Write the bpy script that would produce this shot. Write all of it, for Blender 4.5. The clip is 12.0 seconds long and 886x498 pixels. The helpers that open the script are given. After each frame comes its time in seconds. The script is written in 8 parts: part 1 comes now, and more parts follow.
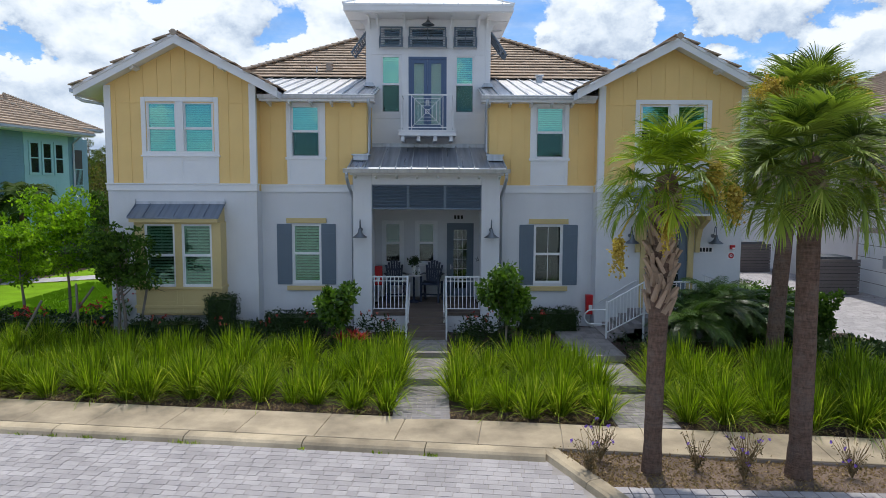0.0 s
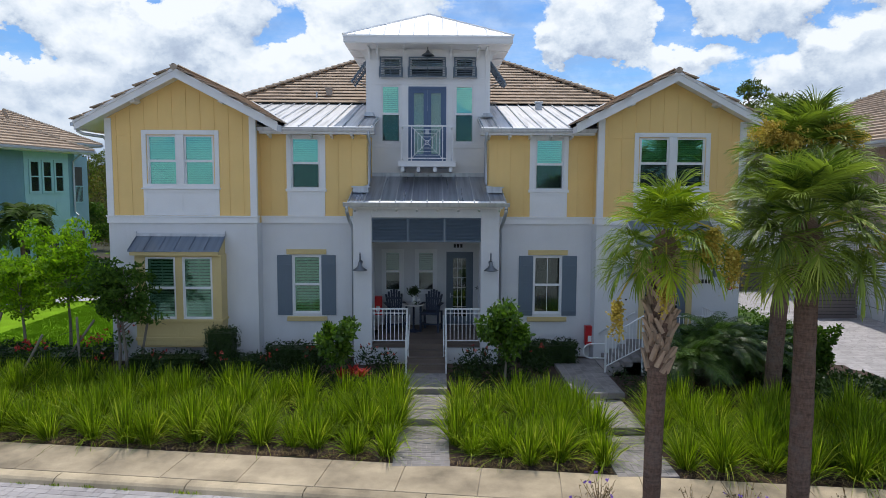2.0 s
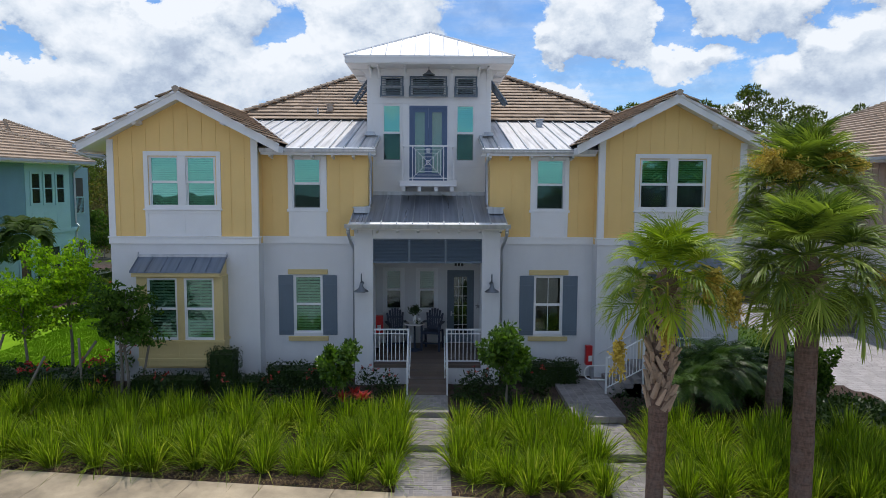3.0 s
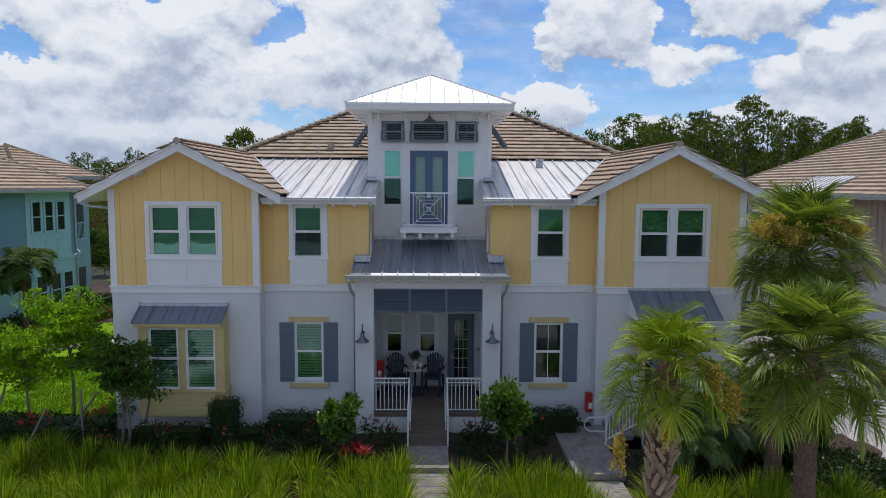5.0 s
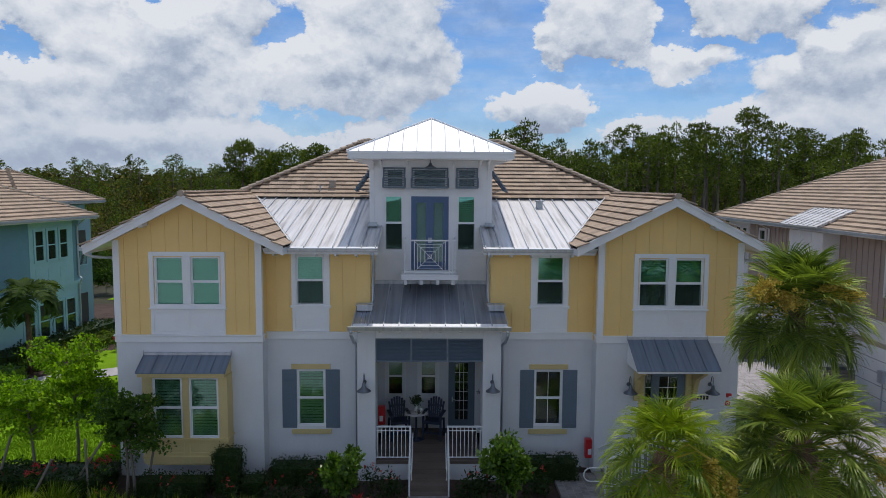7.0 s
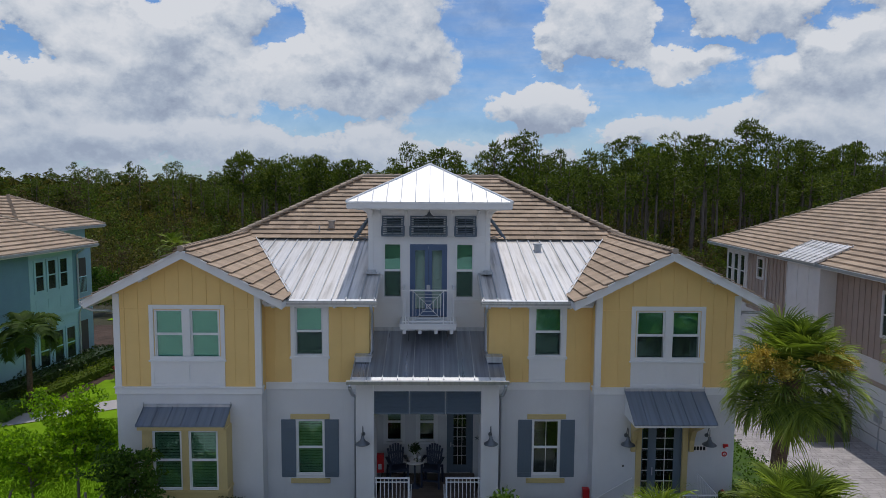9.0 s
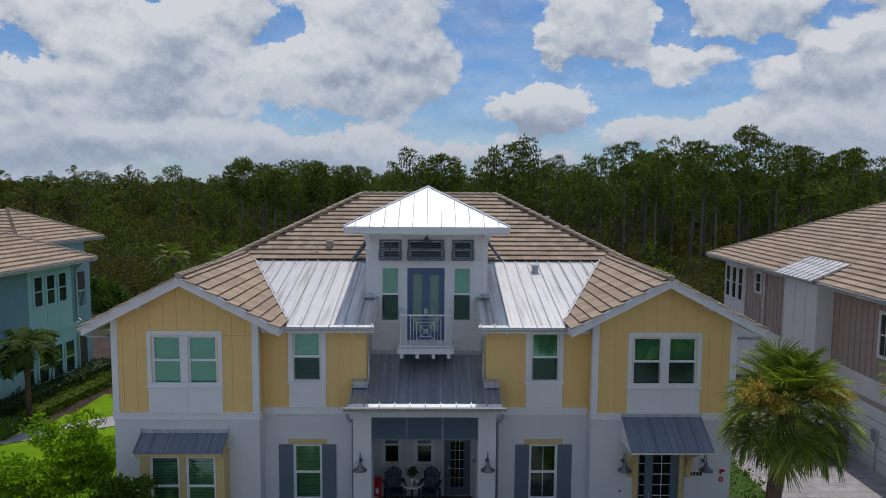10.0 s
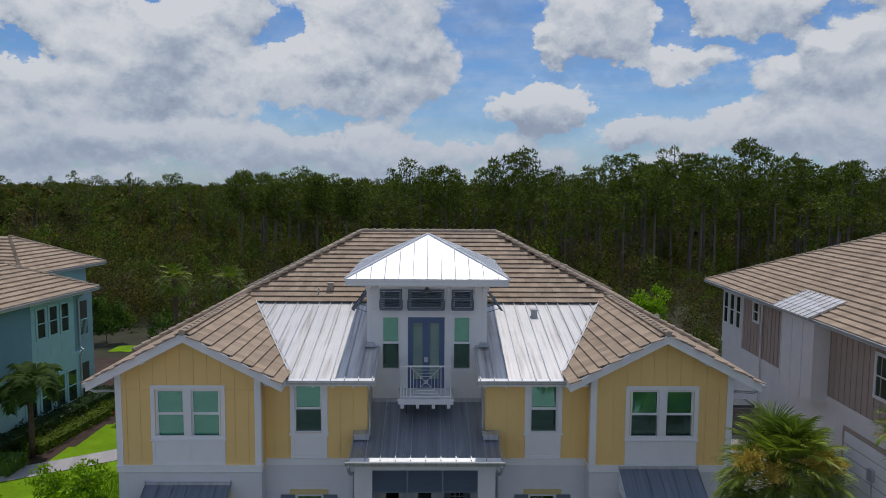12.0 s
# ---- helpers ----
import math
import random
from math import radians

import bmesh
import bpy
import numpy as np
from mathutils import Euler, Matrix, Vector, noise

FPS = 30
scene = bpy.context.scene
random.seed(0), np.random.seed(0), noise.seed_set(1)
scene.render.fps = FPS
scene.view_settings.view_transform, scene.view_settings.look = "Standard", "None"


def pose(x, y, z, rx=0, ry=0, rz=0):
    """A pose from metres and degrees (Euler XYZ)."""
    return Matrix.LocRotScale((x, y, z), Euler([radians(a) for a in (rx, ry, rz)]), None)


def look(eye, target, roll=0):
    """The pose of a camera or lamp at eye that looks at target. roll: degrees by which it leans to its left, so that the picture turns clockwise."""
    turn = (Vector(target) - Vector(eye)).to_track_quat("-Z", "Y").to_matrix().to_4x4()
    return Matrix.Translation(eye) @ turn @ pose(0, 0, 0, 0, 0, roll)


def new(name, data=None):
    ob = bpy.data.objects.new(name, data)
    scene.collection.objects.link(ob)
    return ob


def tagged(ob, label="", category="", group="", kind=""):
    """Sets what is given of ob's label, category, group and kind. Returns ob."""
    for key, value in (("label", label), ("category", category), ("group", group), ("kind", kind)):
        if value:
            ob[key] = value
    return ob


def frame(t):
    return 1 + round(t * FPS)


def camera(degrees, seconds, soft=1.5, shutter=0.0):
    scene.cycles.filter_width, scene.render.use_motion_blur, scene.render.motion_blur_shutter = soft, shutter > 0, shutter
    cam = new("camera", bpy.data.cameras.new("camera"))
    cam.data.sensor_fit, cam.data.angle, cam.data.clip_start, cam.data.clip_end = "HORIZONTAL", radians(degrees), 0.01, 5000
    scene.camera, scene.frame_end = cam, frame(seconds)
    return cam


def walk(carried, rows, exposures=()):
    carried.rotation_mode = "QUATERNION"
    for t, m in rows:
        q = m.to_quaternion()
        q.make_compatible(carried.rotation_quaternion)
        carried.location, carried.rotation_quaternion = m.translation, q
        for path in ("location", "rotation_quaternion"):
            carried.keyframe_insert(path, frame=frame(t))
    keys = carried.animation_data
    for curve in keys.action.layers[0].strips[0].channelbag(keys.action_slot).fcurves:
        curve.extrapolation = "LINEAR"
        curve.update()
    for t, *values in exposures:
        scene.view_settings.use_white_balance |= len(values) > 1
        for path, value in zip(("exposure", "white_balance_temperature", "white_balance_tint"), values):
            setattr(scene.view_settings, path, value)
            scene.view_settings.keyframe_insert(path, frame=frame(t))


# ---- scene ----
cam = camera(66.0, 12.0, 0.6)
PITCH = -5.34
# seconds, x, y, z, yaw, roll
PATH = [
    (0, 0.197, -20.379, 4.819, -0.75, 0.25),
    (0.5, 0.199, -20.378, 5.040, -0.77, 0.26),
    (1, 0.191, -20.375, 5.272, -0.78, 0.26),
    (1.5, 0.190, -20.364, 5.507, -0.80, 0.27),
    (2, 0.181, -20.360, 5.779, -0.81, 0.28),
    (2.5, 0.154, -20.350, 6.076, -0.83, 0.29),
    (3, 0.135, -20.352, 6.399, -0.84, 0.30),
    (5, 0.096, -20.270, 7.866, -0.88, 0.33),
    (5.5, 0.071, -20.277, 8.243, -0.88, 0.33),
    (6, 0.070, -20.307, 8.608, -0.89, 0.34),
    (6.5, 0.058, -20.338, 8.993, -0.89, 0.35),
    (7, 0.050, -20.347, 9.373, -0.90, 0.35),
    (9, 0.082, -20.314, 10.968, -0.92, 0.38),
    (9.5, 0.113, -20.303, 11.365, -0.92, 0.38),
    (10, 0.160, -20.292, 11.767, -0.93, 0.39),
    (10.5, 0.185, -20.318, 12.162, -0.93, 0.39),
    (11, 0.191, -20.346, 12.582, -0.94, 0.40),
    (11.5, 0.167, -20.374, 13.008, -0.94, 0.40),
    (12, 0.138, -20.396, 13.460, -0.95, 0.40),
]
walk(cam, [(t, pose(x, y, z, 90 + PITCH, 0, yaw) @ pose(0, 0, 0, 0, 0, roll)) for t, x, y, z, yaw, roll in PATH],
     [(0.0, -0.17, 6520.0, 10.0), (2.5, -0.26, 6560.0, 11.0), (5.5, -0.50, 6620.0, 13.0), (7.0, -0.60, 6630.0, 13.0), (9.5, -0.81, 6620.0, 13.0), (12.0, -0.89, 6620.0, 13.0)])

# ---- world, sun ----
SUN_EL, SUN_AZ = 68.0, 7.0      # the sun stands behind the house, a little to the right
sun_data = bpy.data.lights.new("sun", "SUN")
sun_data.energy, sun_data.angle, sun_data.color = 3.7, radians(0.55), (1.0, 0.96, 0.89)
sun_ob = new("sun", sun_data)
sun_way = Vector((math.sin(radians(SUN_AZ)) * math.cos(radians(SUN_EL)), math.cos(radians(SUN_AZ)) * math.cos(radians(SUN_EL)), math.sin(radians(SUN_EL))))
sun_ob.matrix_world = look(sun_way * 60, (0, 0, 0))


class Nodes:
    """Short hand for a node tree."""

    def __init__(self, tree):
        self.tree = tree
        tree.nodes.clear()

    def add(self, kind, **values):
        n = self.tree.nodes.new(kind)
        for key, value in values.items():
            if key in n.inputs:
                n.inputs[key].default_value = value
        return n

    def link(self, a, b):
        self.tree.links.new(a, b)

    def put(self, value, socket):
        if isinstance(value, bpy.types.NodeSocket):
            self.tree.links.new(value, socket)
        else:
            socket.default_value = value

    def math(self, op, a, b=0.0, c=0.0, clamp=False):
        n = self.tree.nodes.new("ShaderNodeMath")
        n.operation, n.use_clamp = op, clamp
        for value, socket in zip((a, b, c), n.inputs):
            self.put(value, socket)
        return n.outputs[0]

    def vmath(self, op, a, b=(0, 0, 0)):
        n = self.tree.nodes.new("ShaderNodeVectorMath")
        n.operation = op
        self.put(a, n.inputs[0]), self.put(b, n.inputs[1])
        return n.outputs["Value"] if op in ("DISTANCE", "DOT_PRODUCT", "LENGTH") else n.outputs[0]

    def noise(self, vector, scale, detail=4.0, rough=0.55, distortion=0.0):
        n = self.add("ShaderNodeTexNoise", Scale=scale, Detail=detail, Roughness=rough, Distortion=distortion)
        if vector is not None:
            self.link(vector, n.inputs["Vector"])
        return n.outputs["Fac"]

    def ramp(self, fac, *stops):
        n = self.tree.nodes.new("ShaderNodeValToRGB")
        while len(n.color_ramp.elements) < len(stops):
            n.color_ramp.elements.new(0.5)
        for e, (at, col) in zip(n.color_ramp.elements, stops):
            e.position = at
            e.color = (*col, 1) if len(col) == 3 else col
        self.put(fac, n.inputs[0])
        return n.outputs[0]

    def mix(self, fac, a, b, blend="MIX"):
        n = self.tree.nodes.new("ShaderNodeMix")
        n.data_type, n.blend_type = "RGBA", blend
        self.put(fac, n.inputs[0])
        for value, socket in ((a, n.inputs[6]), (b, n.inputs[7])):
            self.put((*value, 1) if isinstance(value, tuple) and len(value) == 3 else value, socket)
        return n.outputs[2]

    def span(self, fac, a, b, c=0.0, d=1.0, smooth=False):
        n = self.tree.nodes.new("ShaderNodeMapRange")
        if smooth:
            n.interpolation_type = "SMOOTHSTEP"
        self.put(fac, n.inputs[0])
        for value, socket in zip((a, b, c, d), n.inputs[1:5]):
            socket.default_value = value
        return n.outputs[0]

    def scaled(self, vector, sx, sy, sz, at=(0, 0, 0)):
        n = self.tree.nodes.new("ShaderNodeMapping")
        n.inputs["Scale"].default_value = (sx, sy, sz)
        n.inputs["Location"].default_value = at
        self.link(vector, n.inputs["Vector"])
        return n.outputs[0]


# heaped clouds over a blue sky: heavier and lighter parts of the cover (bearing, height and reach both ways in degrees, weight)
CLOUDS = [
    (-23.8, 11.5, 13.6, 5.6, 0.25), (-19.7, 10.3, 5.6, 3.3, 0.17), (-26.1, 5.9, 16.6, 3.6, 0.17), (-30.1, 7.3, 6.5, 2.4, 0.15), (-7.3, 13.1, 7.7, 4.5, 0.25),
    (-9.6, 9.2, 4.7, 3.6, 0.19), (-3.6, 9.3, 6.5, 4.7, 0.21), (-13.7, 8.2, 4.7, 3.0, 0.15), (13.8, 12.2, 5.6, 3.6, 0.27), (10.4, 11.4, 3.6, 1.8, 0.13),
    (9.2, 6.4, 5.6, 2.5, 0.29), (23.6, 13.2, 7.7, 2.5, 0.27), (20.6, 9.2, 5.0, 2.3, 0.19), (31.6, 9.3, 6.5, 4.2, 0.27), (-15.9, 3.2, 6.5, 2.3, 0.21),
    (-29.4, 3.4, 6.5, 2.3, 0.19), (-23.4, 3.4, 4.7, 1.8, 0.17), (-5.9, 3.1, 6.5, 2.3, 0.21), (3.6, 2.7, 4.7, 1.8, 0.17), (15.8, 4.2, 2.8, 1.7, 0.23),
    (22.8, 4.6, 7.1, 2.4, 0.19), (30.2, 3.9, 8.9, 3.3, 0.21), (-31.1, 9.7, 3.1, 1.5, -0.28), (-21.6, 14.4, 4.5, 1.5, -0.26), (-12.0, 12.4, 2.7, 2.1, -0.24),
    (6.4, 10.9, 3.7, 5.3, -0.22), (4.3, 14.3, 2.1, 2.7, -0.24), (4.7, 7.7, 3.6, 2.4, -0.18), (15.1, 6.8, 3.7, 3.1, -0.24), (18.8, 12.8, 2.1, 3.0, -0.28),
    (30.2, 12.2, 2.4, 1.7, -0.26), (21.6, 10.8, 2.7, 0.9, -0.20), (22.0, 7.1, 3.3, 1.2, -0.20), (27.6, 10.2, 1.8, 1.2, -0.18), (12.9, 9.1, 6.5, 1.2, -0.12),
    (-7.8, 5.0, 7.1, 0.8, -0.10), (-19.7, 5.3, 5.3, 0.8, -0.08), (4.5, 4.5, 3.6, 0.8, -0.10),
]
world = bpy.data.worlds.new("sky")
scene.world = world
world.use_nodes = True
W = Nodes(world.node_tree)
sky = W.add("ShaderNodeTexSky")
sky.sky_type, sky.sun_disc = "NISHITA", False
sky.sun_elevation, sky.sun_rotation = radians(SUN_EL), radians(SUN_AZ)
sky.air_density, sky.dust_density, sky.ozone_density = 1.0, 0.4, 3.0
way = W.add("ShaderNodeTexCoord").outputs["Generated"]


def puffs(vector, scale, detail, rough=0.5):
    """Rounded heads within heads, as of heaped clouds."""
    v = W.add("ShaderNodeTexVoronoi", Scale=scale, Detail=detail, Roughness=rough, Lacunarity=2.2)
    v.normalize = True
    W.link(vector, v.inputs["Vector"])
    return W.math("SUBTRACT", 1.0, v.outputs["Distance"])


def heaped(vector):
    """Billows: rounded heads, ragged by a finer noise."""
    stretched = W.vmath("ADD", W.scaled(vector, 1, 1, 1.35), (0.31, 0.2, 0.13))
    bulge = W.add("ShaderNodeTexNoise", Scale=15.0, Detail=5.0, Roughness=0.62)
    W.link(stretched, bulge.inputs["Vector"])
    wavy = W.vmath("ADD", stretched, W.scaled(bulge.outputs["Color"], 0.055, 0.055, 0.055))
    base = W.noise(stretched, 6.0, 5.0, 0.55, 0.2)
    return W.math("MULTIPLY_ADD", puffs(wavy, 13.0, 4.0, 0.58), 0.50, W.math("MULTIPLY", base, 0.62)), bulge.outputs["Color"]


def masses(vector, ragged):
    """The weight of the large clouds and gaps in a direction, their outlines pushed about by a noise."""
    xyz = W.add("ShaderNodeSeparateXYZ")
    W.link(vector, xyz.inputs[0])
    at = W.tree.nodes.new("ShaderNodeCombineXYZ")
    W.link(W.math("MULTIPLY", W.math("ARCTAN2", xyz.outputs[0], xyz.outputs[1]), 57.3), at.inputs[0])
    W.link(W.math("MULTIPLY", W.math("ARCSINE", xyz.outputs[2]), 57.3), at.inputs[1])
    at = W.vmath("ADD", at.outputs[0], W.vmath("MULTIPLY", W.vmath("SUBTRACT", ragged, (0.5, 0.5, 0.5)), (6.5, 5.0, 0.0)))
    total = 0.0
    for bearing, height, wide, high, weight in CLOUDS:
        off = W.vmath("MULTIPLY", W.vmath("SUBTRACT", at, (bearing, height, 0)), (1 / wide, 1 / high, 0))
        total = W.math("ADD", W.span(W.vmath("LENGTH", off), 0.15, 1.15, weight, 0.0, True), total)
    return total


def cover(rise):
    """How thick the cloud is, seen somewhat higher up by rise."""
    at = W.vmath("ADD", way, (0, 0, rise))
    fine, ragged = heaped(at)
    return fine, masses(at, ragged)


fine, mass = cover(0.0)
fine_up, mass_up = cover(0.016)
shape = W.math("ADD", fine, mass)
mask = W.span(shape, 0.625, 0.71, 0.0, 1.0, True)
# lit heads and greyer, flatter bases
crest = W.math("SUBTRACT", fine, fine_up)
slope = W.math("SUBTRACT", mass, mass_up)
thick = W.span(shape, 0.72, 1.08)
body = W.noise(W.vmath("ADD", way, (0.7, 0.1, 0.4)), 9.0, 5.0, 0.6)
light = W.math("MULTIPLY_ADD", crest, 2.2, W.math("MULTIPLY_ADD", slope, 2.1, W.math("MULTIPLY_ADD", thick, -0.10, W.math("MULTIPLY_ADD", body, 1.15, 0.10))))
cloud = W.ramp(light, (0.22, (0.40, 0.49, 0.66)), (0.44, (0.55, 0.66, 0.82)), (0.66, (0.77, 0.87, 0.99)), (0.92, (0.98, 1.05, 1.13)))
# paler and flatter towards the horizon
parts = W.add("ShaderNodeSeparateXYZ")
W.link(way, parts.inputs[0])
haze = W.span(parts.outputs[2], 0.0, 0.17, 0.55, 0.0, True)
cloud = W.mix(haze, cloud, (0.55, 0.68, 0.86))
mask = W.math("MAXIMUM", mask, haze)
# thin veil over the gaps
veil = W.span(W.noise(W.scaled(way, 3.0, 3.0, 14.0), 2.2, 5.0, 0.6), 0.40, 0.72, 0.02, 0.40)
mask = W.math("MAXIMUM", mask, veil)
blue = W.add("ShaderNodeBackground", Strength=0.145)
W.link(W.mix(1.0, sky.outputs[0], (0.58, 0.85, 1.14), "MULTIPLY"), blue.inputs[0])
white = W.add("ShaderNodeBackground", Strength=1.10)
W.link(cloud, white.inputs[0])
both = W.add("ShaderNodeMixShader")
W.link(mask, both.inputs[0]), W.link(blue.outputs[0], both.inputs[1]), W.link(white.outputs[0], both.inputs[2])
W.link(both.outputs[0], W.add("ShaderNodeOutputWorld").inputs[0])


# ---- materials ----
def material(name, rough=0.7, metal=0.0, spec=0.4):
    m = bpy.data.materials.new(name)
    m.use_nodes = True
    n = Nodes(m.node_tree)
    shader = n.add("ShaderNodeBsdfPrincipled", Roughness=rough, Metallic=metal)
    shader.inputs["Specular IOR Level"].default_value = spec
    n.link(shader.outputs[0], n.add("ShaderNodeOutputMaterial").inputs[0])
    return m, n, shader


def bumped(n, shader, height, strength, distance=0.01):
    b = n.add("ShaderNodeBump", Strength=strength, Distance=distance)
    n.link(height, b.inputs["Height"])
    n.link(b.outputs[0], shader.inputs["Normal"])


def surface(name, colour, rough=0.7, grain=60.0, bump=0.25, stain=0.12, metal=0.0, spec=0.4, streak=0.0, by_object=0.0, by_island=0.0, depth=0.004, stain_scale=1.3):
    """Paint, plaster or stone: grain, broad stains, rain streaks and a change from piece to piece."""
    m, n, shader = material(name, rough, metal, spec)
    at = n.add("ShaderNodeTexCoord").outputs["Object"] if not by_object else n.add("ShaderNodeNewGeometry").outputs["Position"]
    fine = n.noise(at, grain, 3.0)
    broad = n.noise(at, stain_scale, 5.0, 0.6)
    col = n.mix(n.span(broad, 0.3, 0.7), tuple(c * (1 - stain) for c in colour), tuple(min(1, c * (1 + stain * 0.6)) for c in colour))
    col = n.mix(0.18, col, n.ramp(fine, (0.3, (0.25, 0.25, 0.25)), (0.7, (0.8, 0.8, 0.8))), "OVERLAY")
    if streak:
        lines = n.noise(n.scaled(at, 5.0, 5.0, 0.35), 1.6, 4.0, 0.65)
        col = n.mix(n.span(lines, 0.55, 0.8, 0, streak), col, tuple(c * 0.55 for c in colour))
    if by_object or by_island:
        pick = n.add("ShaderNodeObjectInfo").outputs["Random"] if by_object else n.add("ShaderNodeNewGeometry").outputs["Random Per Island"]
        k = by_object or by_island
        shade = n.span(pick, 0, 1, 1 - k, 1 + k)
        grey = n.tree.nodes.new("ShaderNodeCombineColor")
        for socket in grey.inputs:
            n.link(shade, socket)
        col = n.mix(1.0, col, grey.outputs[0], "MULTIPLY")
    n.link(col, shader.inputs["Base Color"])
    n.link(n.span(fine, 0.2, 0.8, max(0.05, rough - 0.08), min(1, rough + 0.08)), shader.inputs["Roughness"])
    bumped(n, shader, fine, bump, depth)
    return m


def foliage(name, dark, bright, tip=None, shine=0.45, passing=0.35, patch=0.9, gloss=0.35, by_object=False, tip_from=0.97):
    """Leaves: colour from leaf to leaf and from clump to clump, some light let through."""
    m = bpy.data.materials.new(name)
    m.use_nodes = True
    n = Nodes(m.node_tree)
    geo = n.add("ShaderNodeNewGeometry")
    clump = n.noise(geo.outputs["Position"], patch, 3.0)
    if by_object:
        clump = n.add("ShaderNodeObjectInfo").outputs["Random"]
    pick = n.math("ADD", n.math("MULTIPLY", geo.outputs["Random Per Island"], 0.40 if by_object else 0.65), n.math("MULTIPLY", clump, 0.55 if by_object else 0.4), clamp=True)
    stops = [(0.1, dark), (0.75, bright)] + ([(tip_from, tip)] if tip else [])
    col = n.ramp(pick, *stops)
    leaf = n.add("ShaderNodeBsdfPrincipled", Roughness=shine)
    leaf.inputs["Specular IOR Level"].default_value = gloss
    n.link(col, leaf.inputs["Base Color"])
    glow = n.add("ShaderNodeBsdfTranslucent")
    n.link(n.mix(1.0, col, (1.15, 1.3, 0.6), "MULTIPLY"), glow.inputs["Color"])
    both = n.add("ShaderNodeMixShader", Fac=passing)
    n.link(leaf.outputs[0], both.inputs[1]), n.link(glow.outputs[0], both.inputs[2])
    n.link(both.outputs[0], n.add("ShaderNodeOutputMaterial").inputs[0])
    return m


def pane(name, tint, shine_tint, base):
    """A window pane: tinted, with a coated face that mirrors the sky, more so towards the edge-on view."""
    m = bpy.data.materials.new(name)
    m.use_nodes = True
    n = Nodes(m.node_tree)
    at = n.add("ShaderNodeTexCoord").outputs["Object"]
    b = n.add("ShaderNodeBump", Strength=0.10, Distance=0.02)
    n.link(n.noise(n.scaled(at, 1.0, 1.0, 1.3), 1.7, 1.0), b.inputs["Height"])
    clear = n.add("ShaderNodeBsdfTransparent", Color=(*tint, 1))
    shine = n.add("ShaderNodeBsdfGlossy", Roughness=0.02, Color=(*shine_tint, 1))
    n.link(b.outputs[0], shine.inputs["Normal"])
    edge = n.add("ShaderNodeLayerWeight", Blend=0.5)
    both = n.add("ShaderNodeMixShader")
    n.link(n.math("ADD", n.math("MULTIPLY", n.math("POWER", edge.outputs["Facing"], 4.0), 0.8), base + 0.03, clamp=True), both.inputs[0])
    n.link(clear.outputs[0], both.inputs[1]), n.link(shine.outputs[0], both.inputs[2])
    n.link(both.outputs[0], n.add("ShaderNodeOutputMaterial").inputs[0])
    return m


def sheet_metal(name, colour, rough=0.38, stain=0.35, metal=0.75):
    m, n, shader = material(name, rough, metal, 0.5)
    at = n.add("ShaderNodeNewGeometry").outputs["Position"]
    runs = n.noise(n.scaled(at, 4.5, 0.16, 0.16), 1.8, 3.0, 0.5)
    blot = n.noise(at, 1.1, 3.0, 0.5)
    f = n.math("MULTIPLY_ADD", runs, 0.85, n.math("MULTIPLY", blot, 0.15))
    col = n.ramp(f, (0.30, tuple(c * (1 - stain) for c in colour)), (0.50, colour), (0.70, tuple(min(1, c * (1 + 0.5 * stain)) for c in colour)))
    n.link(col, shader.inputs["Base Color"])
    n.link(n.span(runs, 0.25, 0.75, rough + 0.12, rough - 0.08), shader.inputs["Roughness"])
    bumped(n, shader, n.noise(at, 3.0, 2.0), 0.12, 0.01)
    return m



def palm_bark(name, colour):
    """Ringed, cracked palm bark with grey and rusty blotches."""
    m, n, shader = material(name, 0.92, 0.0, 0.2)
    at = n.add("ShaderNodeTexCoord").outputs["Object"]
    rings = n.noise(n.scaled(at, 3.0, 3.0, 24.0), 1.5, 5.0, 0.7)
    cracks = n.noise(n.scaled(at, 16.0, 16.0, 7.0), 1.4, 5.0, 0.65)
    blot = n.noise(at, 4.0, 5.0, 0.65)
    f = n.math("MULTIPLY_ADD", rings, 0.5, n.math("MULTIPLY", cracks, 0.5))
    col = n.ramp(f, (0.36, tuple(c * 0.5 for c in colour)), (0.5, colour), (0.66, tuple(c * 1.5 for c in colour)))
    col = n.mix(n.span(blot, 0.45, 0.65, 0.0, 0.35), col, (0.20, 0.17, 0.145))
    n.link(col, shader.inputs["Base Color"])
    bumped(n, shader, f, 1.0, 0.05)
    return m


